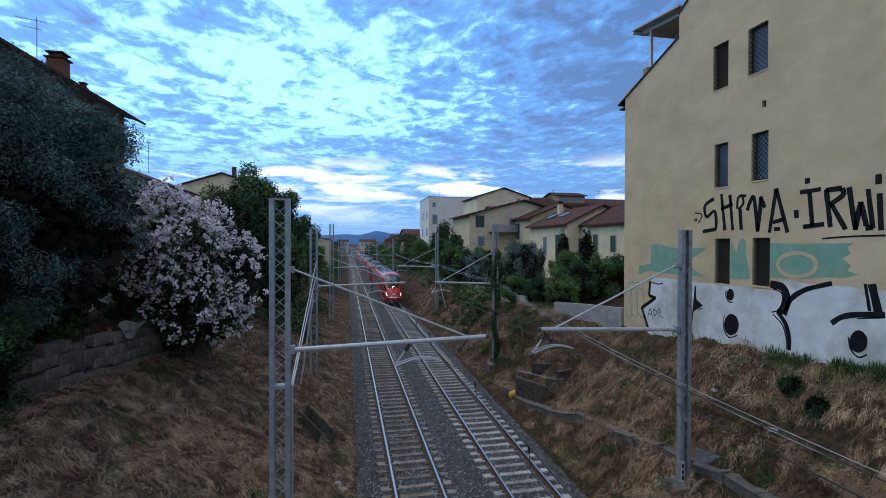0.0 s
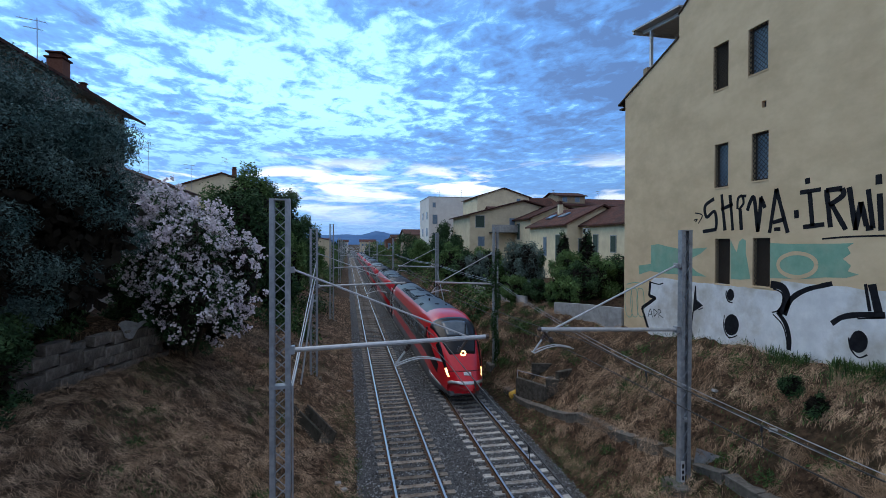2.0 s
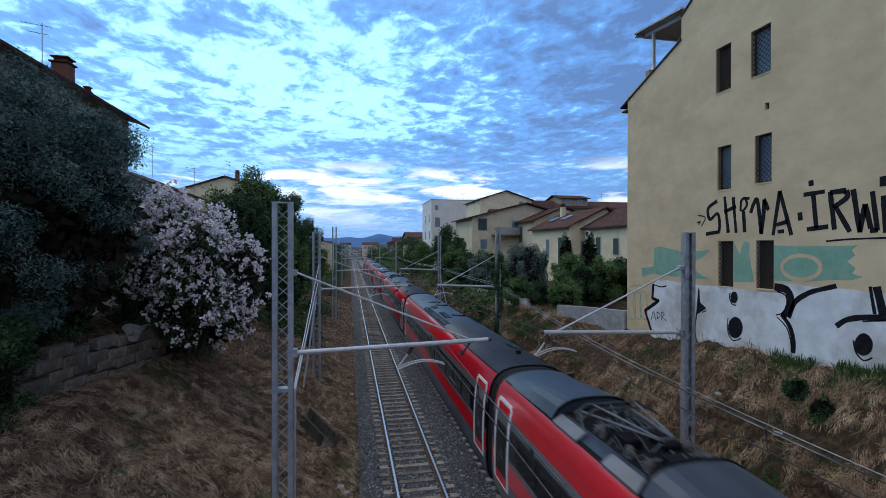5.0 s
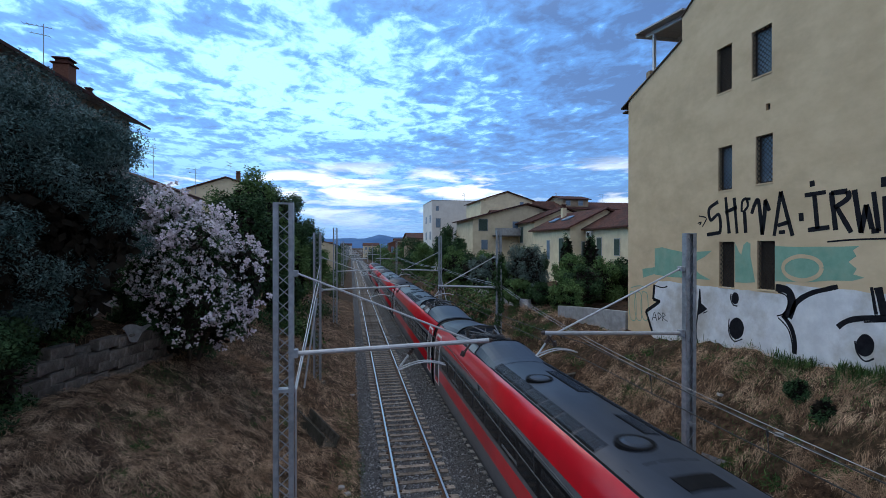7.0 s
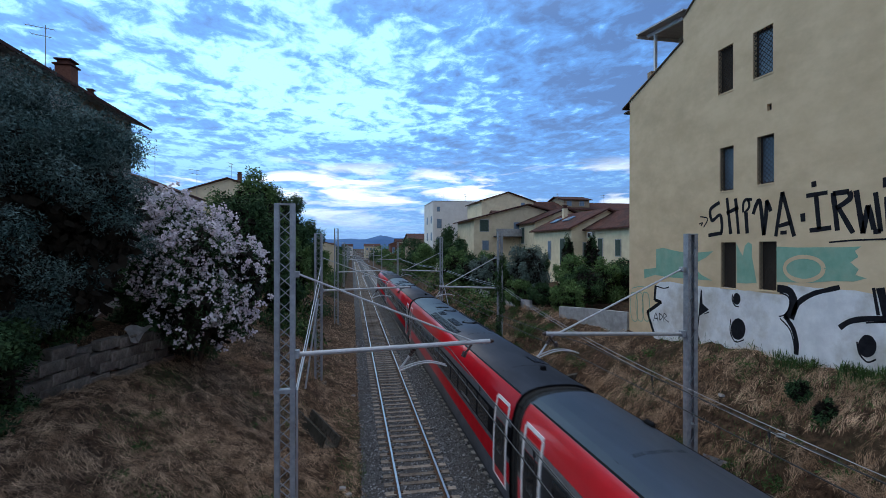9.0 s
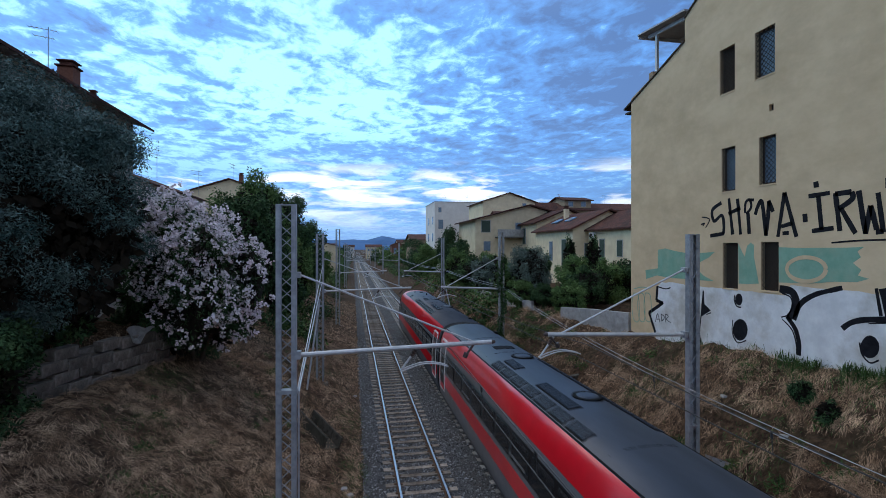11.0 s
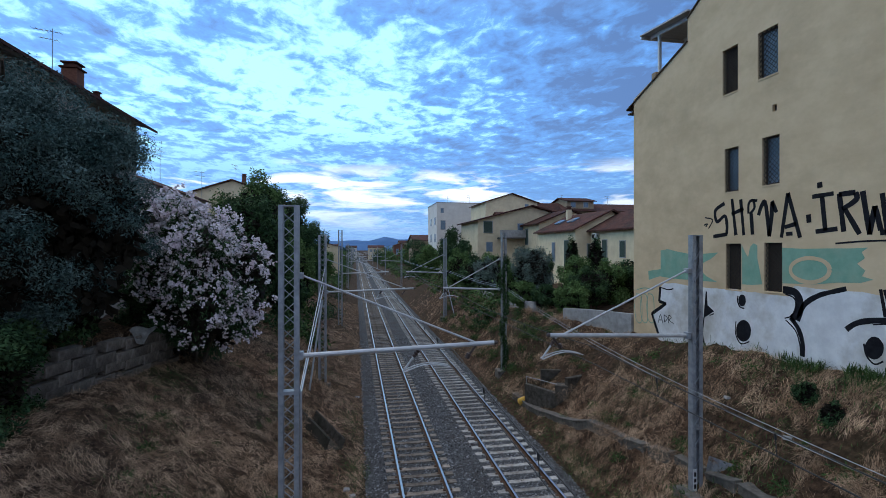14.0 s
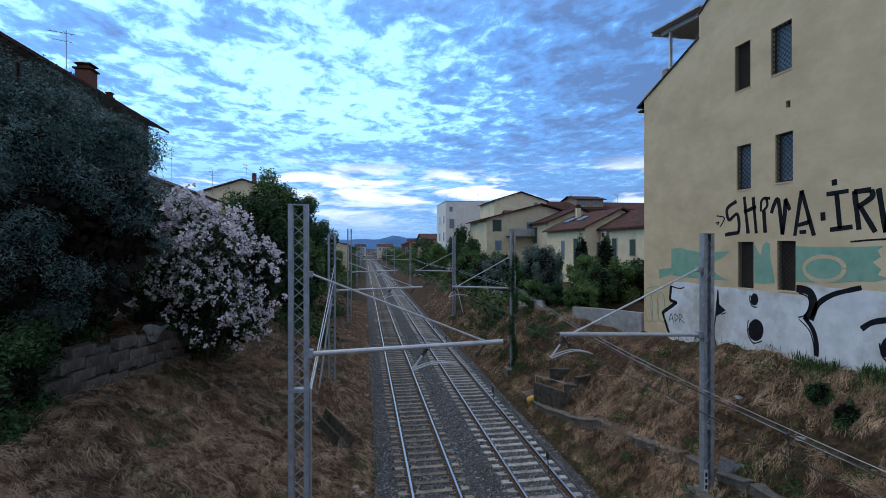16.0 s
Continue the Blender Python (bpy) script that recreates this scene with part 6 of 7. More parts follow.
# ---- houses ----
def house(label, x0, x1, y0, y1, z0, eave, ridge, along, wall, windows=(), shutters=(), over=0.5, roof_mat=M_TERRA, name="house"):
    """along: 'x' or 'y', the ridge's way. windows: (face, a, b, za, zb) with face 'w' (towards -x) or 's' (towards -y)."""
    h = thing(name, label, "house", ((x0 + x1) / 2, y0, z0), "houses by the railway")
    ox, oy = (x0 + x1) / 2, y0

    def L(p):
        return (p[0] - ox, p[1] - oy, p[2] - z0)
    bm = bmesh.new()
    box(bm, x0 - ox, x1 - ox, 0, y1 - oy, -1.5, eave - z0)
    xm, ym = (x0 + x1) / 2, (y0 + y1) / 2
    if ridge > eave + 0.3:
        if along == "x":
            for xa, s in ((x0, 1), (x1, -1)):
                slab(bm, [L((xa, y0, eave)), L((xa, y1, eave)), L((xa, ym, ridge - 0.05))], (0.3 * s, 0, 0))
        else:
            for ya, s in ((y0, 1), (y1, -1)):
                slab(bm, [L((x0, ya, eave)), L((x1, ya, eave)), L((xm, ya, ridge - 0.05))], (0, 0.3 * s, 0))
    w = part("wall", bm, wall, h)
    bm = bmesh.new()
    if ridge > eave + 0.3:
        if along == "x":
            k = (ridge - eave) / (ym - y0)
            for ya, s in ((y0 - over, 1), (y1 + over, -1)):
                slab(bm, [L((x0 - over, ya, eave - over * k)), L((x1 + over, ya, eave - over * k)), L((x1 + over, ym, ridge)), L((x0 - over, ym, ridge))], (0, 0, 0.16))
        else:
            k = (ridge - eave) / (xm - x0)
            for xa in (x0 - over, x1 + over):
                slab(bm, [L((xa, y0 - over, eave - over * k)), L((xa, y1 + over, eave - over * k)), L((xm, y1 + over, ridge)), L((xm, y0 - over, ridge))], (0, 0, 0.16))
    else:
        box(bm, x0 - ox - 0.08, x1 - ox + 0.08, -0.08, y1 - oy + 0.08, eave - z0 + 0.003, eave - z0 + 0.12)
    part("roof", bm, roof_mat, h, "terracotta tiled roof" if roof_mat is M_TERRA else "flat roof")
    for k, (face, a, b, za, zb) in enumerate(windows):
        mat_ = M_SHUTTER if k in shutters else M_GLASS
        if face == "w":
            fr = part("window", boxes((x0 - ox - 0.05, x0 - ox + 0.02, a - oy - 0.08, b - oy + 0.08, za - z0 - 0.08, zb - z0 + 0.08)), M_CONC_L, h)
            part("pane", boxes((x0 - ox - 0.07, x0 - ox - 0.051, a - oy, b - oy, za - z0, zb - z0)), mat_, fr)
        else:
            fr = part("window", boxes((a - ox - 0.08, b - ox + 0.08, -0.05, 0.02, za - z0 - 0.08, zb - z0 + 0.08)), M_CONC_L, h)
            part("pane", boxes((a - ox, b - ox, -0.07, -0.051, za - z0, zb - z0)), mat_, fr)
    return h


# near house above the wall, on the left bank
house("three-storey cream house with wide dark eaves behind trees", -26, -15.2, 18, 37.2, 4, 16.8, 19.4, "y", M_SHADOWWALL, [("w", 33, 34.1, 12, 14), ("s", -20, -19, 12, 14)], (0, 1), 1.0)
house("white house with a tiled roof behind a flowering bush", -28, -17.6, 46, 62, 4, 13.6, 15.6, "y", M_PALE, [("s", -20, -19, 9, 11)], (0,), 0.6)
house("cream gabled house behind trees", -23.2, -12.4, 75, 90, 4, 16.2, 18.0, "y", M_CREAM, [], (), 0.5)
house("pale yellow house beside the distant line", -12, -4.5, 130, 145, 1, 8.6, 9.6, "y", M_CREAM, [("s", -8, -7, 5, 7), ("s", -10.5, -9.5, 5, 7)], (), 0.3)
# far side
house("plain pale block of flats with a flat roof", 18.3, 32.9, 108, 121.6, 3, 18.5, 18.5, "x", M_PALE, [("w", 110, 111.2, 13.6, 15.2), ("w", 116, 117.2, 13.6, 15.2), ("w", 110, 111.2, 9.6, 11.4), ("w", 116, 117.2, 9.6, 11.4), ("s", 19.2, 19.8, 16.2, 17.2), ("s", 19.2, 20.2, 12.4, 14.4), ("s", 19.2, 20.2, 8.4, 10.2)], (), 0.2, M_CONC_L, "apartment_block")
house("cream house with a low tiled gable", 16.0, 31.0, 62, 72, 4, 11.7, 13.7, "y", M_CREAM, [("s", 16.85, 18.0, 10.1, 11.6), ("s", 17.2, 18.0, 7.6, 8.8), ("s", 21.6, 22.3, 9.5, 11.3)], (0,), 0.6)
house("cream house with a sloping tiled roof", 21.7, 29.5, 45, 55, 4, 9.94, 11.8, "y", M_CREAM, [("w", 46.5, 47.5, 6.2, 8.8), ("w", 50, 50.7, 6.6, 8.6), ("s", 23.0, 23.6, 6.8, 8.4)], (0, 2), 0.45)
house("cream house with a tiled roof behind another", 22.3, 30.5, 56.2, 66, 4, 11.1, 12.75, "y", M_CREAM, [("w", 60, 61, 8.5, 10.5)], (0,), 0.45)
house("cream house wing with a dark tiled roof and a brown door", 23.3, 29.7, 36.0, 44.9, 4, 9.8, 11.5, "y", M_CREAM, [("w", 41.7, 42.5, 6.2, 8.75), ("w", 44.1, 44.5, 7.0, 7.9), ("w", 38.6, 39.4, 7.2, 8.6)], (0, 2), 0.4)
house("cream gabled house above lower roofs", 23.4, 33.4, 85, 96, 4, 16.5, 18.1, "y", M_CREAM, [("s", 31, 31.6, 15.2, 16.2)], (), 0.4)
house("long row of houses under brown tiled roofs", 36, 75, 95, 106, 4, 16.1, 17.9, "x", M_BROWNWALL, [("s", 38 + 3.6 * k, 39.4 + 3.6 * k, 13.6, 15.4) for k in range(9)], (), 0.6)
house("brown attic storey rising above a long roof", 44.5, 50.5, 96, 104, 15, 18.2, 19.1, "x", M_BROWNWALL, [("s", 45.3, 46.3, 16.9, 17.9), ("s", 48.2, 49.2, 16.9, 17.9)], (), 0.5)
house("brown tiled house beside a long roof", 33.8, 40.0, 90, 94, 4, 15.6, 16.9, "x", M_CREAM, [("s", 35.0, 36.0, 13.4, 15.0), ("s", 37.6, 38.6, 13.4, 15.0)], (), 0.5)
house("brown house under a low roof beside the line", 18.2, 24, 150, 166, 2, 10.6, 12.4, "x", M_BROWNWALL, [], (), 0.5)
house("brick house at the end of the line", 19.0, 25.4, 240, 250, 1, 9.6, 10.8, "y", M_BRICK, [("s", 20, 21.2, 5, 8), ("s", 23, 24.2, 5, 8)], (), 0.4)
house("long tiled garden building", 23, 33, 73, 80, 4, 12.6, 13.9, "x", M_CREAM, [], (), 0.4)

# distant hills, coloured with the haze in front of them
for k, (yy, amp, base, seed) in enumerate(((3900, 70, 84, 3.0), (2900, 42, 38, 8.0))):
    vs, fs = [], []
    n = 120
    for i in range(n + 1):
        x = -3600 + 7200 * i / n
        h = base + amp * noise.noise((x * 0.0016, seed, 0)) + amp * 0.4 * noise.noise((x * 0.006, seed, 3))
        for q, (dy, s) in enumerate(((0, 0.0), (80, 0.6), (220, 1.0), (700, 0.4))):
            vs.append((x, yy + dy, -5 + (h + 5) * s))
    for i in range(n):
        for q in range(3):
            fs.append((i * 4 + q, i * 4 + 4 + q, i * 4 + 5 + q, i * 4 + 1 + q))
    tagged(link_mesh("hills", vs, fs, M_HILL, smooth=True), "distant wooded hills with blue haze painted into their colour", "hills", kind="structure")
# ---- walls and concrete on the banks ----
def rough_block(lx, ly, lz, seed):
    """A worn stone block, its corners knocked a little."""
    r = random.Random(seed)
    bm = boxes((-lx / 2, lx / 2, -ly / 2, ly / 2, -lz / 2, lz / 2), bevel=0.018)
    for v in bm.verts:
        v.co += Vector((r.uniform(-1, 1), r.uniform(-1, 1), r.uniform(-1, 1))) * 0.012
    return bm


M_BLOCK = surf("grey_wall_block", (0.115, 0.095, 0.08), (0.25, 0.22, 0.19), 4, 0.93, bump=0.8, bump_scale=16, stain=(0.05, 0.046, 0.036), stain_scale=1.3, stain_amount=0.85, vary=0.35)
WALL_A, WALL_B = Vector((-10.6, 8.0)), Vector((-7.75, 22.6))
rw = thing("retaining_wall", "old grey block retaining wall at the top of the bank", "wall", (WALL_A.x, WALL_A.y, 0), kind="structure")
w_len = (WALL_B - WALL_A).length
w_dir = (WALL_B - WALL_A) / w_len
w_turn = math.degrees(math.atan2(w_dir.y, w_dir.x))
rw.rotation_euler = (0, 0, radians(w_turn))
kinds_ = []
for k in range(3):
    o = part("block", rough_block(0.98, 0.36, 0.36, 200 + k), M_BLOCK, rw)
    kinds_.append(o)
k = 0
for course in range(5):
    u = 0.5 * (course % 2)
    while u < w_len - 0.2:
        p = WALL_A + w_dir * u
        z = ground_z(p.x + 0.5, p.y) - 0.25 + 0.38 * course + rs.uniform(-0.008, 0.008)
        z = round(z / 0.02) * 0.02
        if not (course == 4 and rs.rand() < 0.25):
            m = pose(u, rs.uniform(-0.03, 0.03), z, 0, rs.uniform(-1, 1), rs.uniform(-1.2, 1.2))
            if k < 3:
                kinds_[k].matrix_basis = m
            else:
                again("block", kinds_[k % 3], m, rw)
            k += 1
        u += 1.0
part("backing", boxes((-1, w_len + 0.1, 0.12, 0.4, 1.8, 4.55)), M_CONC, rw, "rubble backing behind the blocks")
# pale folded sheet hanging over the wall's top
sh = bmesh.new()
gridp = [[(0.0 + 1.3 * i / 6, -0.28 * j / 3 + 0.05 * math.sin(i * 1.3), 0.10 * math.sin(i * 0.9 + j) - 0.16 * j * (0.4 + 0.6 * (i < 3))) for j in range(4)] for i in range(7)]
vv = [[sh.verts.new(p) for p in row] for row in gridp]
for i in range(6):
    for j in range(3):
        sh.faces.new((vv[i][j], vv[i + 1][j], vv[i + 1][j + 1], vv[i][j + 1]))
bmesh.ops.solidify(sh, geom=sh.faces[:], thickness=0.012)
sheet_ = tagged(part("tarpaulin", sh, M_CONC_L), "pale crumpled sheet draped over the wall", "tarpaulin")
sheet_.matrix_basis = pose(-8.3, 19.7, ground_z(-7.9, 20.6) + 1.62, 0, 0, w_turn - 4)
# bare twigs under the oleander
tw = []
for i in range(26):
    a = rs.uniform(0, 6.28)
    p = Vector((-8.6 + rs.uniform(-0.8, 0.8), 22.3 + rs.uniform(-0.9, 0.9), ground_z(-8.6, 22.3) + 1.2 + rs.uniform(-0.2, 0.5)))
    q = p + Vector((math.cos(a), math.sin(a), rs.uniform(-0.1, 0.4))) * rs.uniform(0.5, 1.3)
    tw.append(([tuple(p), tuple(p.lerp(q, 0.5) + Vector((0, 0, 0.08))), tuple(q)], [0.014, 0.010, 0.005]))
tagged(part("brushwood", tubes(*tw, n=4), M_BARK), "bare grey twigs heaped on the wall", "brushwood", kind="stuff")

# low garden wall running on from the building
lw = thing("low_wall", "low pale concrete garden wall at the top of the bank", "wall", (0, 0, 0), kind="structure")
for (xa, ya, xb, yb, ht) in ((13.42, 21.7, 12.05, 26.6, 0.95), (11.9, 31.0, 11.7, 36.5, 0.8), (11.7, 40.5, 11.6, 45.5, 0.8)):
    d = Vector((xb - xa, yb - ya, 0))
    ln = d.length
    bm = bmesh.new()
    z0, z1 = ground_z(xa - 0.2, ya), ground_z(xb - 0.2, yb)
    slab(bm, [(xa, ya, z0 - 0.6), (xb, yb, z1 - 0.6), (xb, yb, z1 + ht * 0.8), (xa + d.x * 0.55, ya + d.y * 0.55, (z0 + z1) / 2 + ht * 0.92), (xa, ya, z0 + ht)], (0.22, 0.06, 0))
    part("wall_length", bm, M_CONC_L, lw)

# concrete drain chamber in the bank
ch = thing("drain_chamber", "weathered concrete drain chamber dug into the bank", "drain", (0, 0, 0))


def stub(x0, y0, x1, y1, z0, z1, t, name="chamber_wall"):
    d = Vector((x1 - x0, y1 - y0, 0)).normalized()
    n = Vector((-d.y, d.x, 0)) * t
    bm = bmesh.new()
    slab(bm, [(x0, y0, z0), (x1, y1, z0), (x1 + n.x, y1 + n.y, z0), (x0 + n.x, y0 + n.y, z0)], (0, 0, z1 - z0))
    bmesh.ops.bevel(bm, geom=bm.edges[:], offset=0.02, segments=1, affect="EDGES")
    return part(name, bm, M_CONC_D, ch)


stub(8.35, 23.0, 9.2, 21.2, -0.4, 1.15, 0.22)
stub(9.22, 21.25, 9.75, 20.95, -0.2, 1.5, 0.55, "chamber_pier")
stub(9.78, 21.05, 10.95, 21.5, 0.0, 1.85, 0.22)
stub(9.3, 23.2, 10.9, 22.7, 0.3, 1.75, 0.22)
stub(9.75, 20.75, 10.7, 20.6, 0.55, 0.72, 0.35, "ledge")
part("rail", tubes(([(8.45, 23.0, 1.5), (9.3, 21.2, 1.56)], 0.015), ([(8.45, 23.0, 1.1), (8.45, 23.0, 1.52)], 0.015), n=5), M_WIRE, ch)

# cable trough climbing along the bank, in lengths
KERB = [(8.40, 24.6), (8.52, 22.6), (8.97, 19.8), (9.6, 15.85), (9.89, 13.5), (10.1, 11.1), (10.2, 8.0)]
tr_ = thing("cable_trough", "grey concrete cable trough along the bank", "cable trough", (0, 0, 0))
one = None
for (xa, ya), (xb, yb) in zip(KERB, KERB[1:]):
    n = max(1, round(math.hypot(xb - xa, yb - ya) / 1.0))
    for i in range(n):
        t0, t1 = i / n, (i + 1) / n
        p, q = Vector((xa + (xb - xa) * t0, ya + (yb - ya) * t0, 0)), Vector((xa + (xb - xa) * t1, ya + (yb - ya) * t1, 0))
        p.z, q.z = ground_z(p.x, p.y), ground_z(q.x, q.y)
        d = q - p
        m = Matrix.Translation((p + q) / 2 + Vector((0, 0, 0.03))) @ d.to_track_quat("X", "Z").to_matrix().to_4x4()
        if one is None:
            one = part("trough_length", boxes((-0.5, 0.5, -0.17, 0.17, -0.26, 0.07), (-0.485, 0.485, -0.20, 0.20, 0.074, 0.14), bevel=0.015), M_CONC, tr_)
            one.matrix_basis = m
        else:
            again("trough_length", one, m, tr_)
# broken trough on the other bank
bt = thing("broken_trough", "broken open concrete trough lying on the bank", "cable trough", (-1.4, 20.3, ground_z(-1.4, 20.3) + 0.28))
bt.rotation_euler = (radians(-16), radians(12), radians(-59))
part("trough_base", boxes((-1.25, 1.25, -0.36, 0.36, -0.26, -0.18), bevel=0.01), M_CONC_D, bt)
for s in (-1, 1):
    part("trough_side", boxes((-1.25, 1.25, s * 0.36 - 0.04, s * 0.36 + 0.04, -0.26, 0.22), bevel=0.01), M_CONC_D, bt)

# yellow drum by the track
yd = thing("yellow_marker", "yellow plastic cap lying beside the ballast", "marker", (8.42, 23.3, ground_z(8.42, 23.3) + 0.16))
yd.rotation_euler = (radians(58), 0, radians(38))
bm = bmesh.new()
bmesh.ops.create_cone(bm, cap_ends=True, segments=20, radius1=0.19, radius2=0.17, depth=0.42)
bmesh.ops.bevel(bm, geom=[e for e in bm.edges if e.calc_face_angle(0) > 1], offset=0.03, segments=2, affect="EDGES")
part("cap", bm, M_YELLOW, yd)
part("rim", tubes(([(0, 0, -0.2), (0, 0, -0.24)], 0.20), n=20), M_YELLOW, yd)
# pale stones and litter
for k, (x, y) in enumerate(((-0.3, 16.3), (-0.1, 16.0), (11.8, 13.6), (11.3, 10.9), (0.1, 27.0))):
    tagged(part("loose_stone", rough_block(0.22, 0.14, 0.10, 300 + k), M_CONC_L), "pale broken stone on the bank", "stone", "loose stones").matrix_basis = pose(x, y, ground_z(x, y) + 0.05, 8, 5, k * 37)


# ---- roof fittings ----
def aerial(x, y, z, h, turn):
    a = thing("tv_aerial", "thin television aerial on a roof", "aerial", (x, y, z), "roof aerials")
    a.rotation_euler = (0, 0, radians(turn))
    part("pole", tubes(([(0, 0, -0.6), (0, 0, h)], 0.022), n=5), M_GALV, a)
    for zz, ln in ((h - 0.1, 1.3), (h - 0.55, 0.9)):
        b = part("boom", tubes(([(-ln * 0.7, 0, zz), (ln * 0.3, 0, zz - 0.1)], 0.018), n=4), M_GALV, a)
        part("rods", tubes(*[([(-ln * 0.7 + ln * i / 6, -0.25, zz - 0.1 * i / 6), (-ln * 0.7 + ln * i / 6, 0.25, zz - 0.1 * i / 6)], 0.009) for i in range(7)], n=4), M_GALV, b)


aerial(-16.5, 30, 18.4, 1.7, 10)
aerial(-19.1, 52, 15.3, 2.5, 40)
aerial(-18.0, 78, 18.0, 2.8, 70)
aerial(-17.6, 60, 14.6, 2.4, 20)
aerial(26.0, 108.5, 18.0, 2.4, 30)
aerial(21.5, 112, 18.0, 2.6, 0)
aerial(45, 100, 17.5, 2.4, 50)
aerial(56, 100, 17.5, 2.4, 10)


def chimney(x, y, z, w, h, material, label):
    c = thing("chimney", label, "chimney", (x, y, z), "chimneys")
    part("shaft", boxes((-w / 2, w / 2, -w / 2, w / 2, -0.8, h), bevel=0.02), material, c)
    part("cap", boxes((-w * 0.62, w * 0.62, -w * 0.62, w * 0.62, h + 0.003, h + 0.09), (-w * 0.4, w * 0.4, -w * 0.4, w * 0.4, h + 0.09, h + 0.3), (-w * 0.55, w * 0.55, -w * 0.55, w * 0.55, h + 0.3, h + 0.38), bevel=0.01), M_TERRA, c)


chimney(-16.0, 31.0, 17.3, 0.8, 0.9, M_BRICK, "brick chimney with a tiled cap on the eaves")
chimney(-16.0, 33.6, 17.0, 0.35, 0.4, M_TERRA, "small clay chimney pot on a roof")
chimney(-16.6, 77, 17.2, 0.55, 1.7, M_BRICK, "tall brick chimney on a gabled house")
chimney(24.0, 66, 12.6, 0.5, 0.9, M_CREAM, "rendered chimney on a tiled roof")
chimney(48, 100.5, 17.8, 0.8, 0.9, M_CREAM, "rendered chimney on a long roof")
chimney(24.5, 52.5, 11.7, 0.5, 0.8, M_CREAM, "rendered chimney on a tiled roof")
# rafters under the near eaves
raf = thing("eave_rafters", "pale rafter ends under dark eaves", "rafters", (-15.2, 0, 16.6), kind="structure")
r0 = part("rafter", boxes((0.0, 0.92, -0.05, 0.05, -0.06, 0.06)), M_CONC_L, raf)
r0.matrix_basis = pose(0, 18.5, -0.02, 0, 14, 0)
for i in range(1, 31):
    again("rafter", r0, pose(0, 18.5 + 0.6 * i, -0.02, 0, 14, 0), raf)
# small outdoor unit on a garden house
ac = thing("air_conditioner", "white air conditioning unit on a house wall", "air conditioner", (23.1, 43.6, 9.15))
part("casing", boxes((-0.16, 0.16, -0.42, 0.42, -0.3, 0.3), bevel=0.03), M_STEELWHITE, ac)
bm = bmesh.new()
bmesh.ops.create_cone(bm, cap_ends=True, segments=18, radius1=0.22, radius2=0.22, depth=0.02, matrix=Matrix.Translation((-0.172, 0.1, 0)) @ Matrix.Rotation(math.pi / 2, 4, "Y"))
part("fan_grille", bm, M_GRILLE, ac)

# trees and scrub filling the distance
for k, (x, y, h, rx, rz) in enumerate(((-14, 170, 4, 5, 5), (-9, 190, 3, 4, 4), (20, 185, 4.5, 5, 5), (28, 175, 5, 5, 6), (15, 215, 3, 4, 4), (-12, 230, 4, 6, 5), (33, 230, 5, 6, 6), (26, 270, 5, 7, 6), (-10, 280, 4, 7, 6), (14, 300, 3, 5, 5), (-24, 150, 6, 6, 6), (-16, 115, 4, 4, 5), (30, 140, 5, 5, 6), (-5, 330, 4, 9, 6), (24, 340, 5, 10, 7), (45, 300, 6, 12, 8), (-40, 300, 6, 14, 8))):
    tree("broadleaf_tree", "dark tree in the distance beside the line", "tree", (x, y), (h, rx, rx, rz, 0, 0), 2600, 0.7, M_LEAF if k % 2 else M_LEAF2, 160 + k, 0.6, 0.2, 8, 0.5, "distant trees")
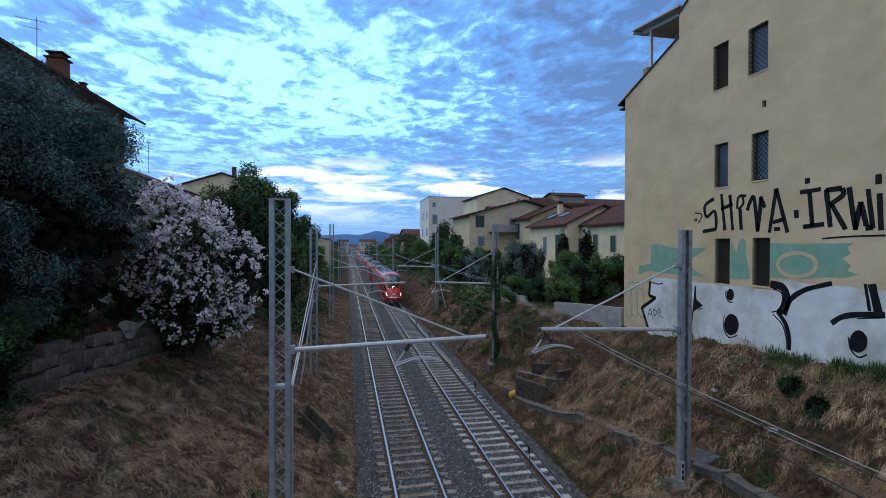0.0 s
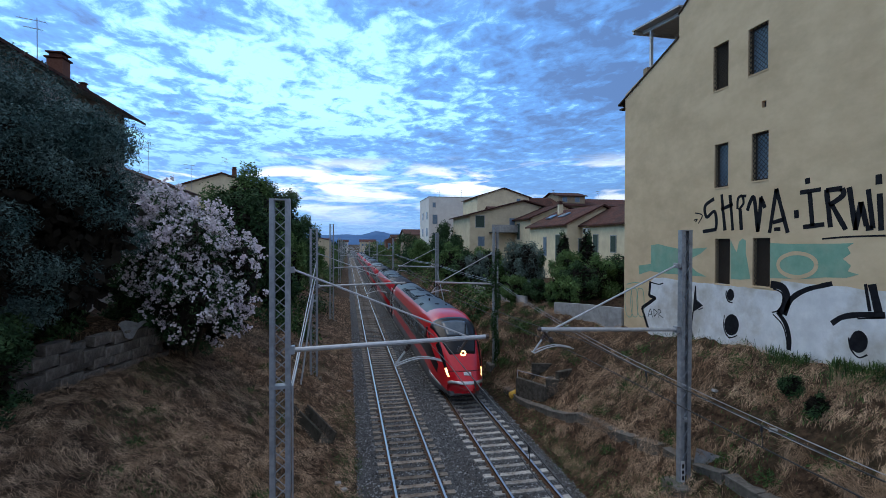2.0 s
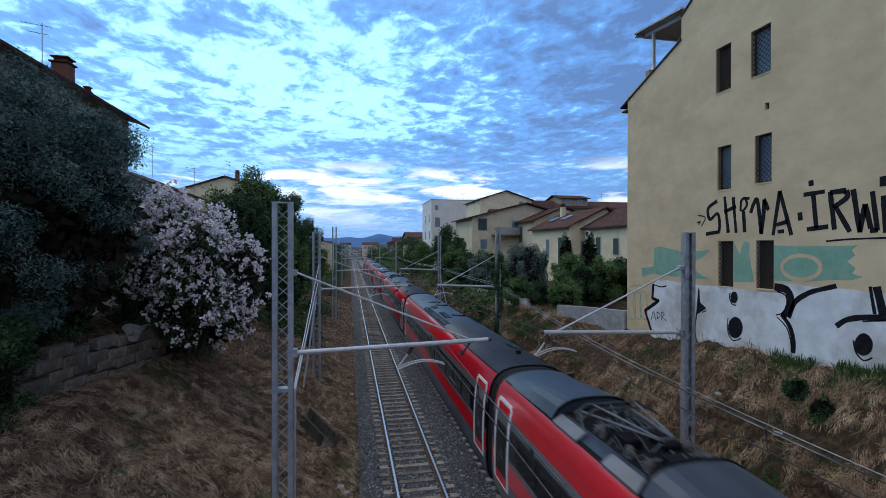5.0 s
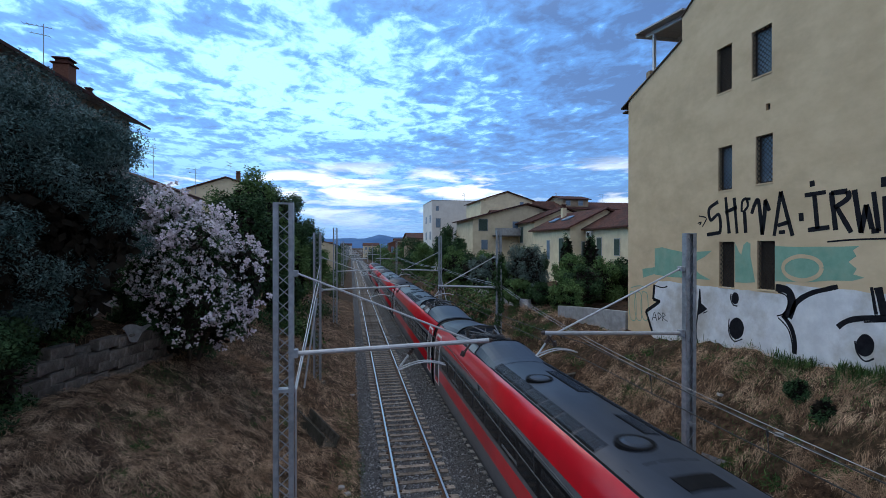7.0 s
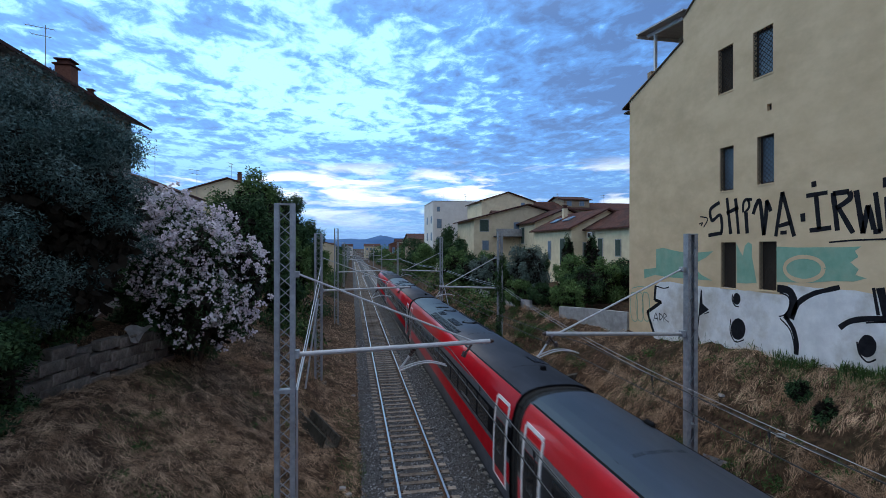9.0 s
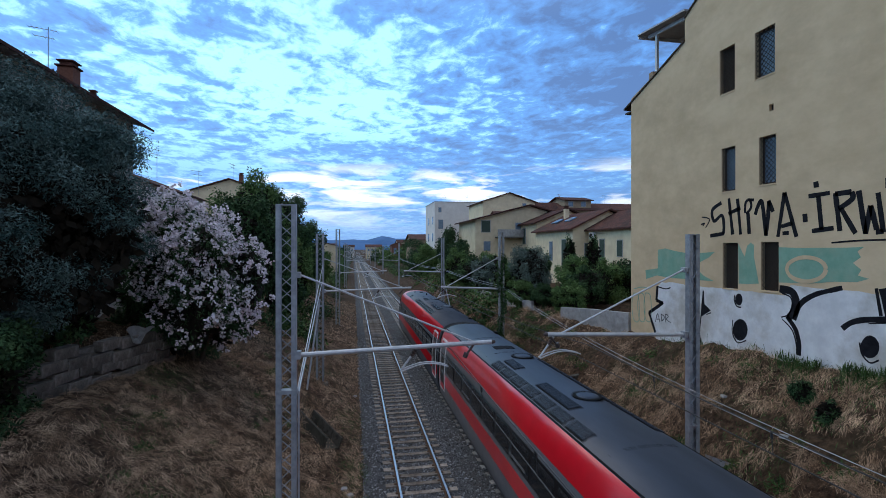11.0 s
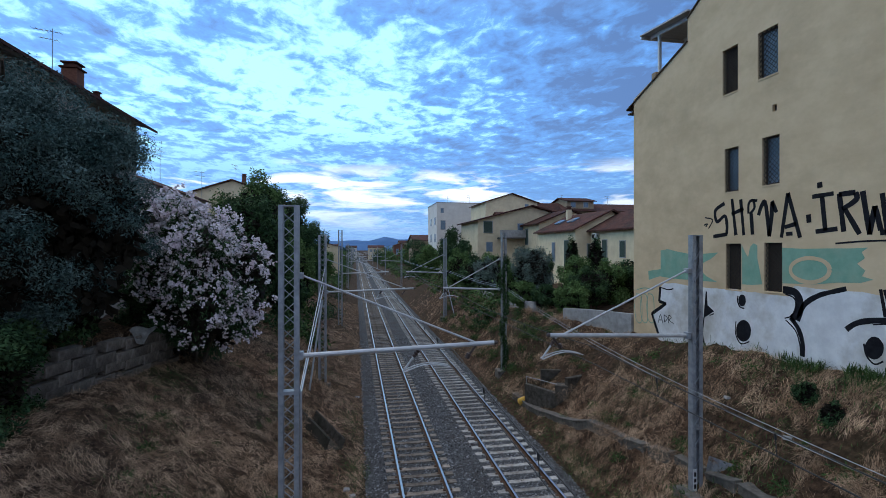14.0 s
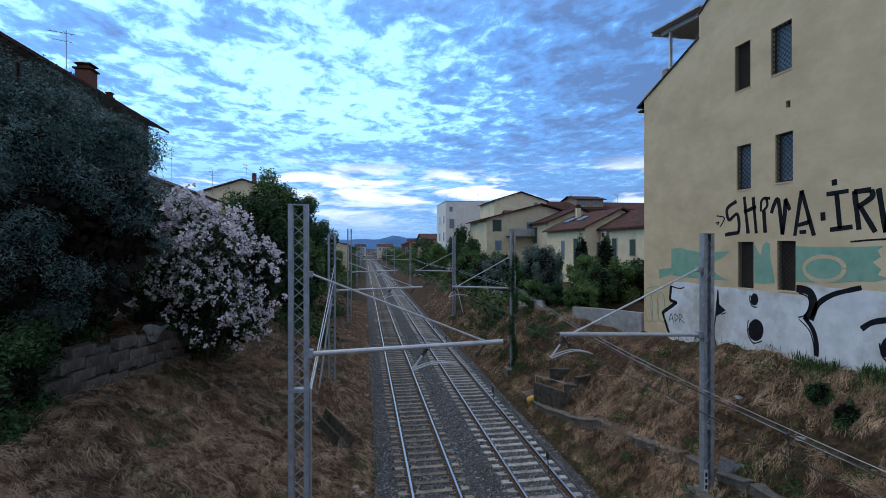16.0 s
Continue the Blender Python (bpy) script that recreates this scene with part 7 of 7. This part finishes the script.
for k, (x0, x1, y, h, mat_) in enumerate(((-30, -18, 200, 9, M_CREAM), (32, 44, 195, 11, M_BROWNWALL), (-20, -11, 300, 9, M_BRICK), (10, 22, 380, 9, M_CREAM), (-8, 1, 420, 9, M_PALE), (30, 46, 330, 12, M_CREAM))):
    house("distant house beside the line", x0, x1, y, y + 12, 0, h, h + 1.8, "x", mat_, [("s", x0 + 1.5 + 2.6 * j, x0 + 2.6 + 2.6 * j, h - 3.2, h - 1.4) for j in range(3)], (), 0.5)

# raking struts at two masts
for x, y in ((RIGHT_MX, 49.0), (LEFT_MX - 0.35, 28.0)):
    d = 1 if x > 0 else -1
    st_ = tagged(part("raking_strut", tubes(([(0, 0, 5.0), (0.5 * d, -2.6, ground_z(x + 0.5 * d, y - 2.6) - 0.2)], 0.05), n=7), M_GALV), "steel strut propping a mast", "strut", "mast struts")
    st_.location = (x, y - 0.1, 0)
# balcony and awning on the cream house
bal = thing("balcony", "small balcony with a pale parapet on a cream house", "balcony", (20.9, 61.2, 9.45))
part("slab", boxes((-2.2, 2.2, -0.6, 0.78, -0.15, 0.0)), M_CONC, bal)
part("parapet", boxes((-2.2, 2.2, -0.6, -0.5, 0.003, 0.95)), M_CONC_L, bal)
# rooflights
for x, y, z in ((23.6, 49.5, 10.95), (23.4, 52.5, 10.88)):
    rl = tagged(part("rooflight", boxes((-0.5, 0.5, -0.7, 0.7, -0.04, 0.09), bevel=0.01), M_GLASS), "flat rooflight in a tiled roof", "rooflight", "rooflights")
    rl.matrix_basis = pose(x, y, z + 0.12, 0, -25.5, 0)

# a bent galvanised sheet by the trough
gs = bmesh.new()
cols = [[(0.08 * i, 0.02 * (i % 2), z) for z in (-0.25, 0.32)] for i in range(14)]
vv = [[gs.verts.new(p) for p in row] for row in cols]
for i in range(13):
    gs.faces.new((vv[i][0], vv[i + 1][0], vv[i + 1][1], vv[i][1]))
bmesh.ops.solidify(gs, geom=gs.faces[:], thickness=0.006)
gsh = tagged(part("metal_sheet", gs, M_GALV), "corrugated galvanised sheet leaning on the bank", "metal sheet")
gsh.matrix_basis = pose(10.0, 12.3, ground_z(10.0, 12.0) + 0.15, -20, 0, -68)

motions()
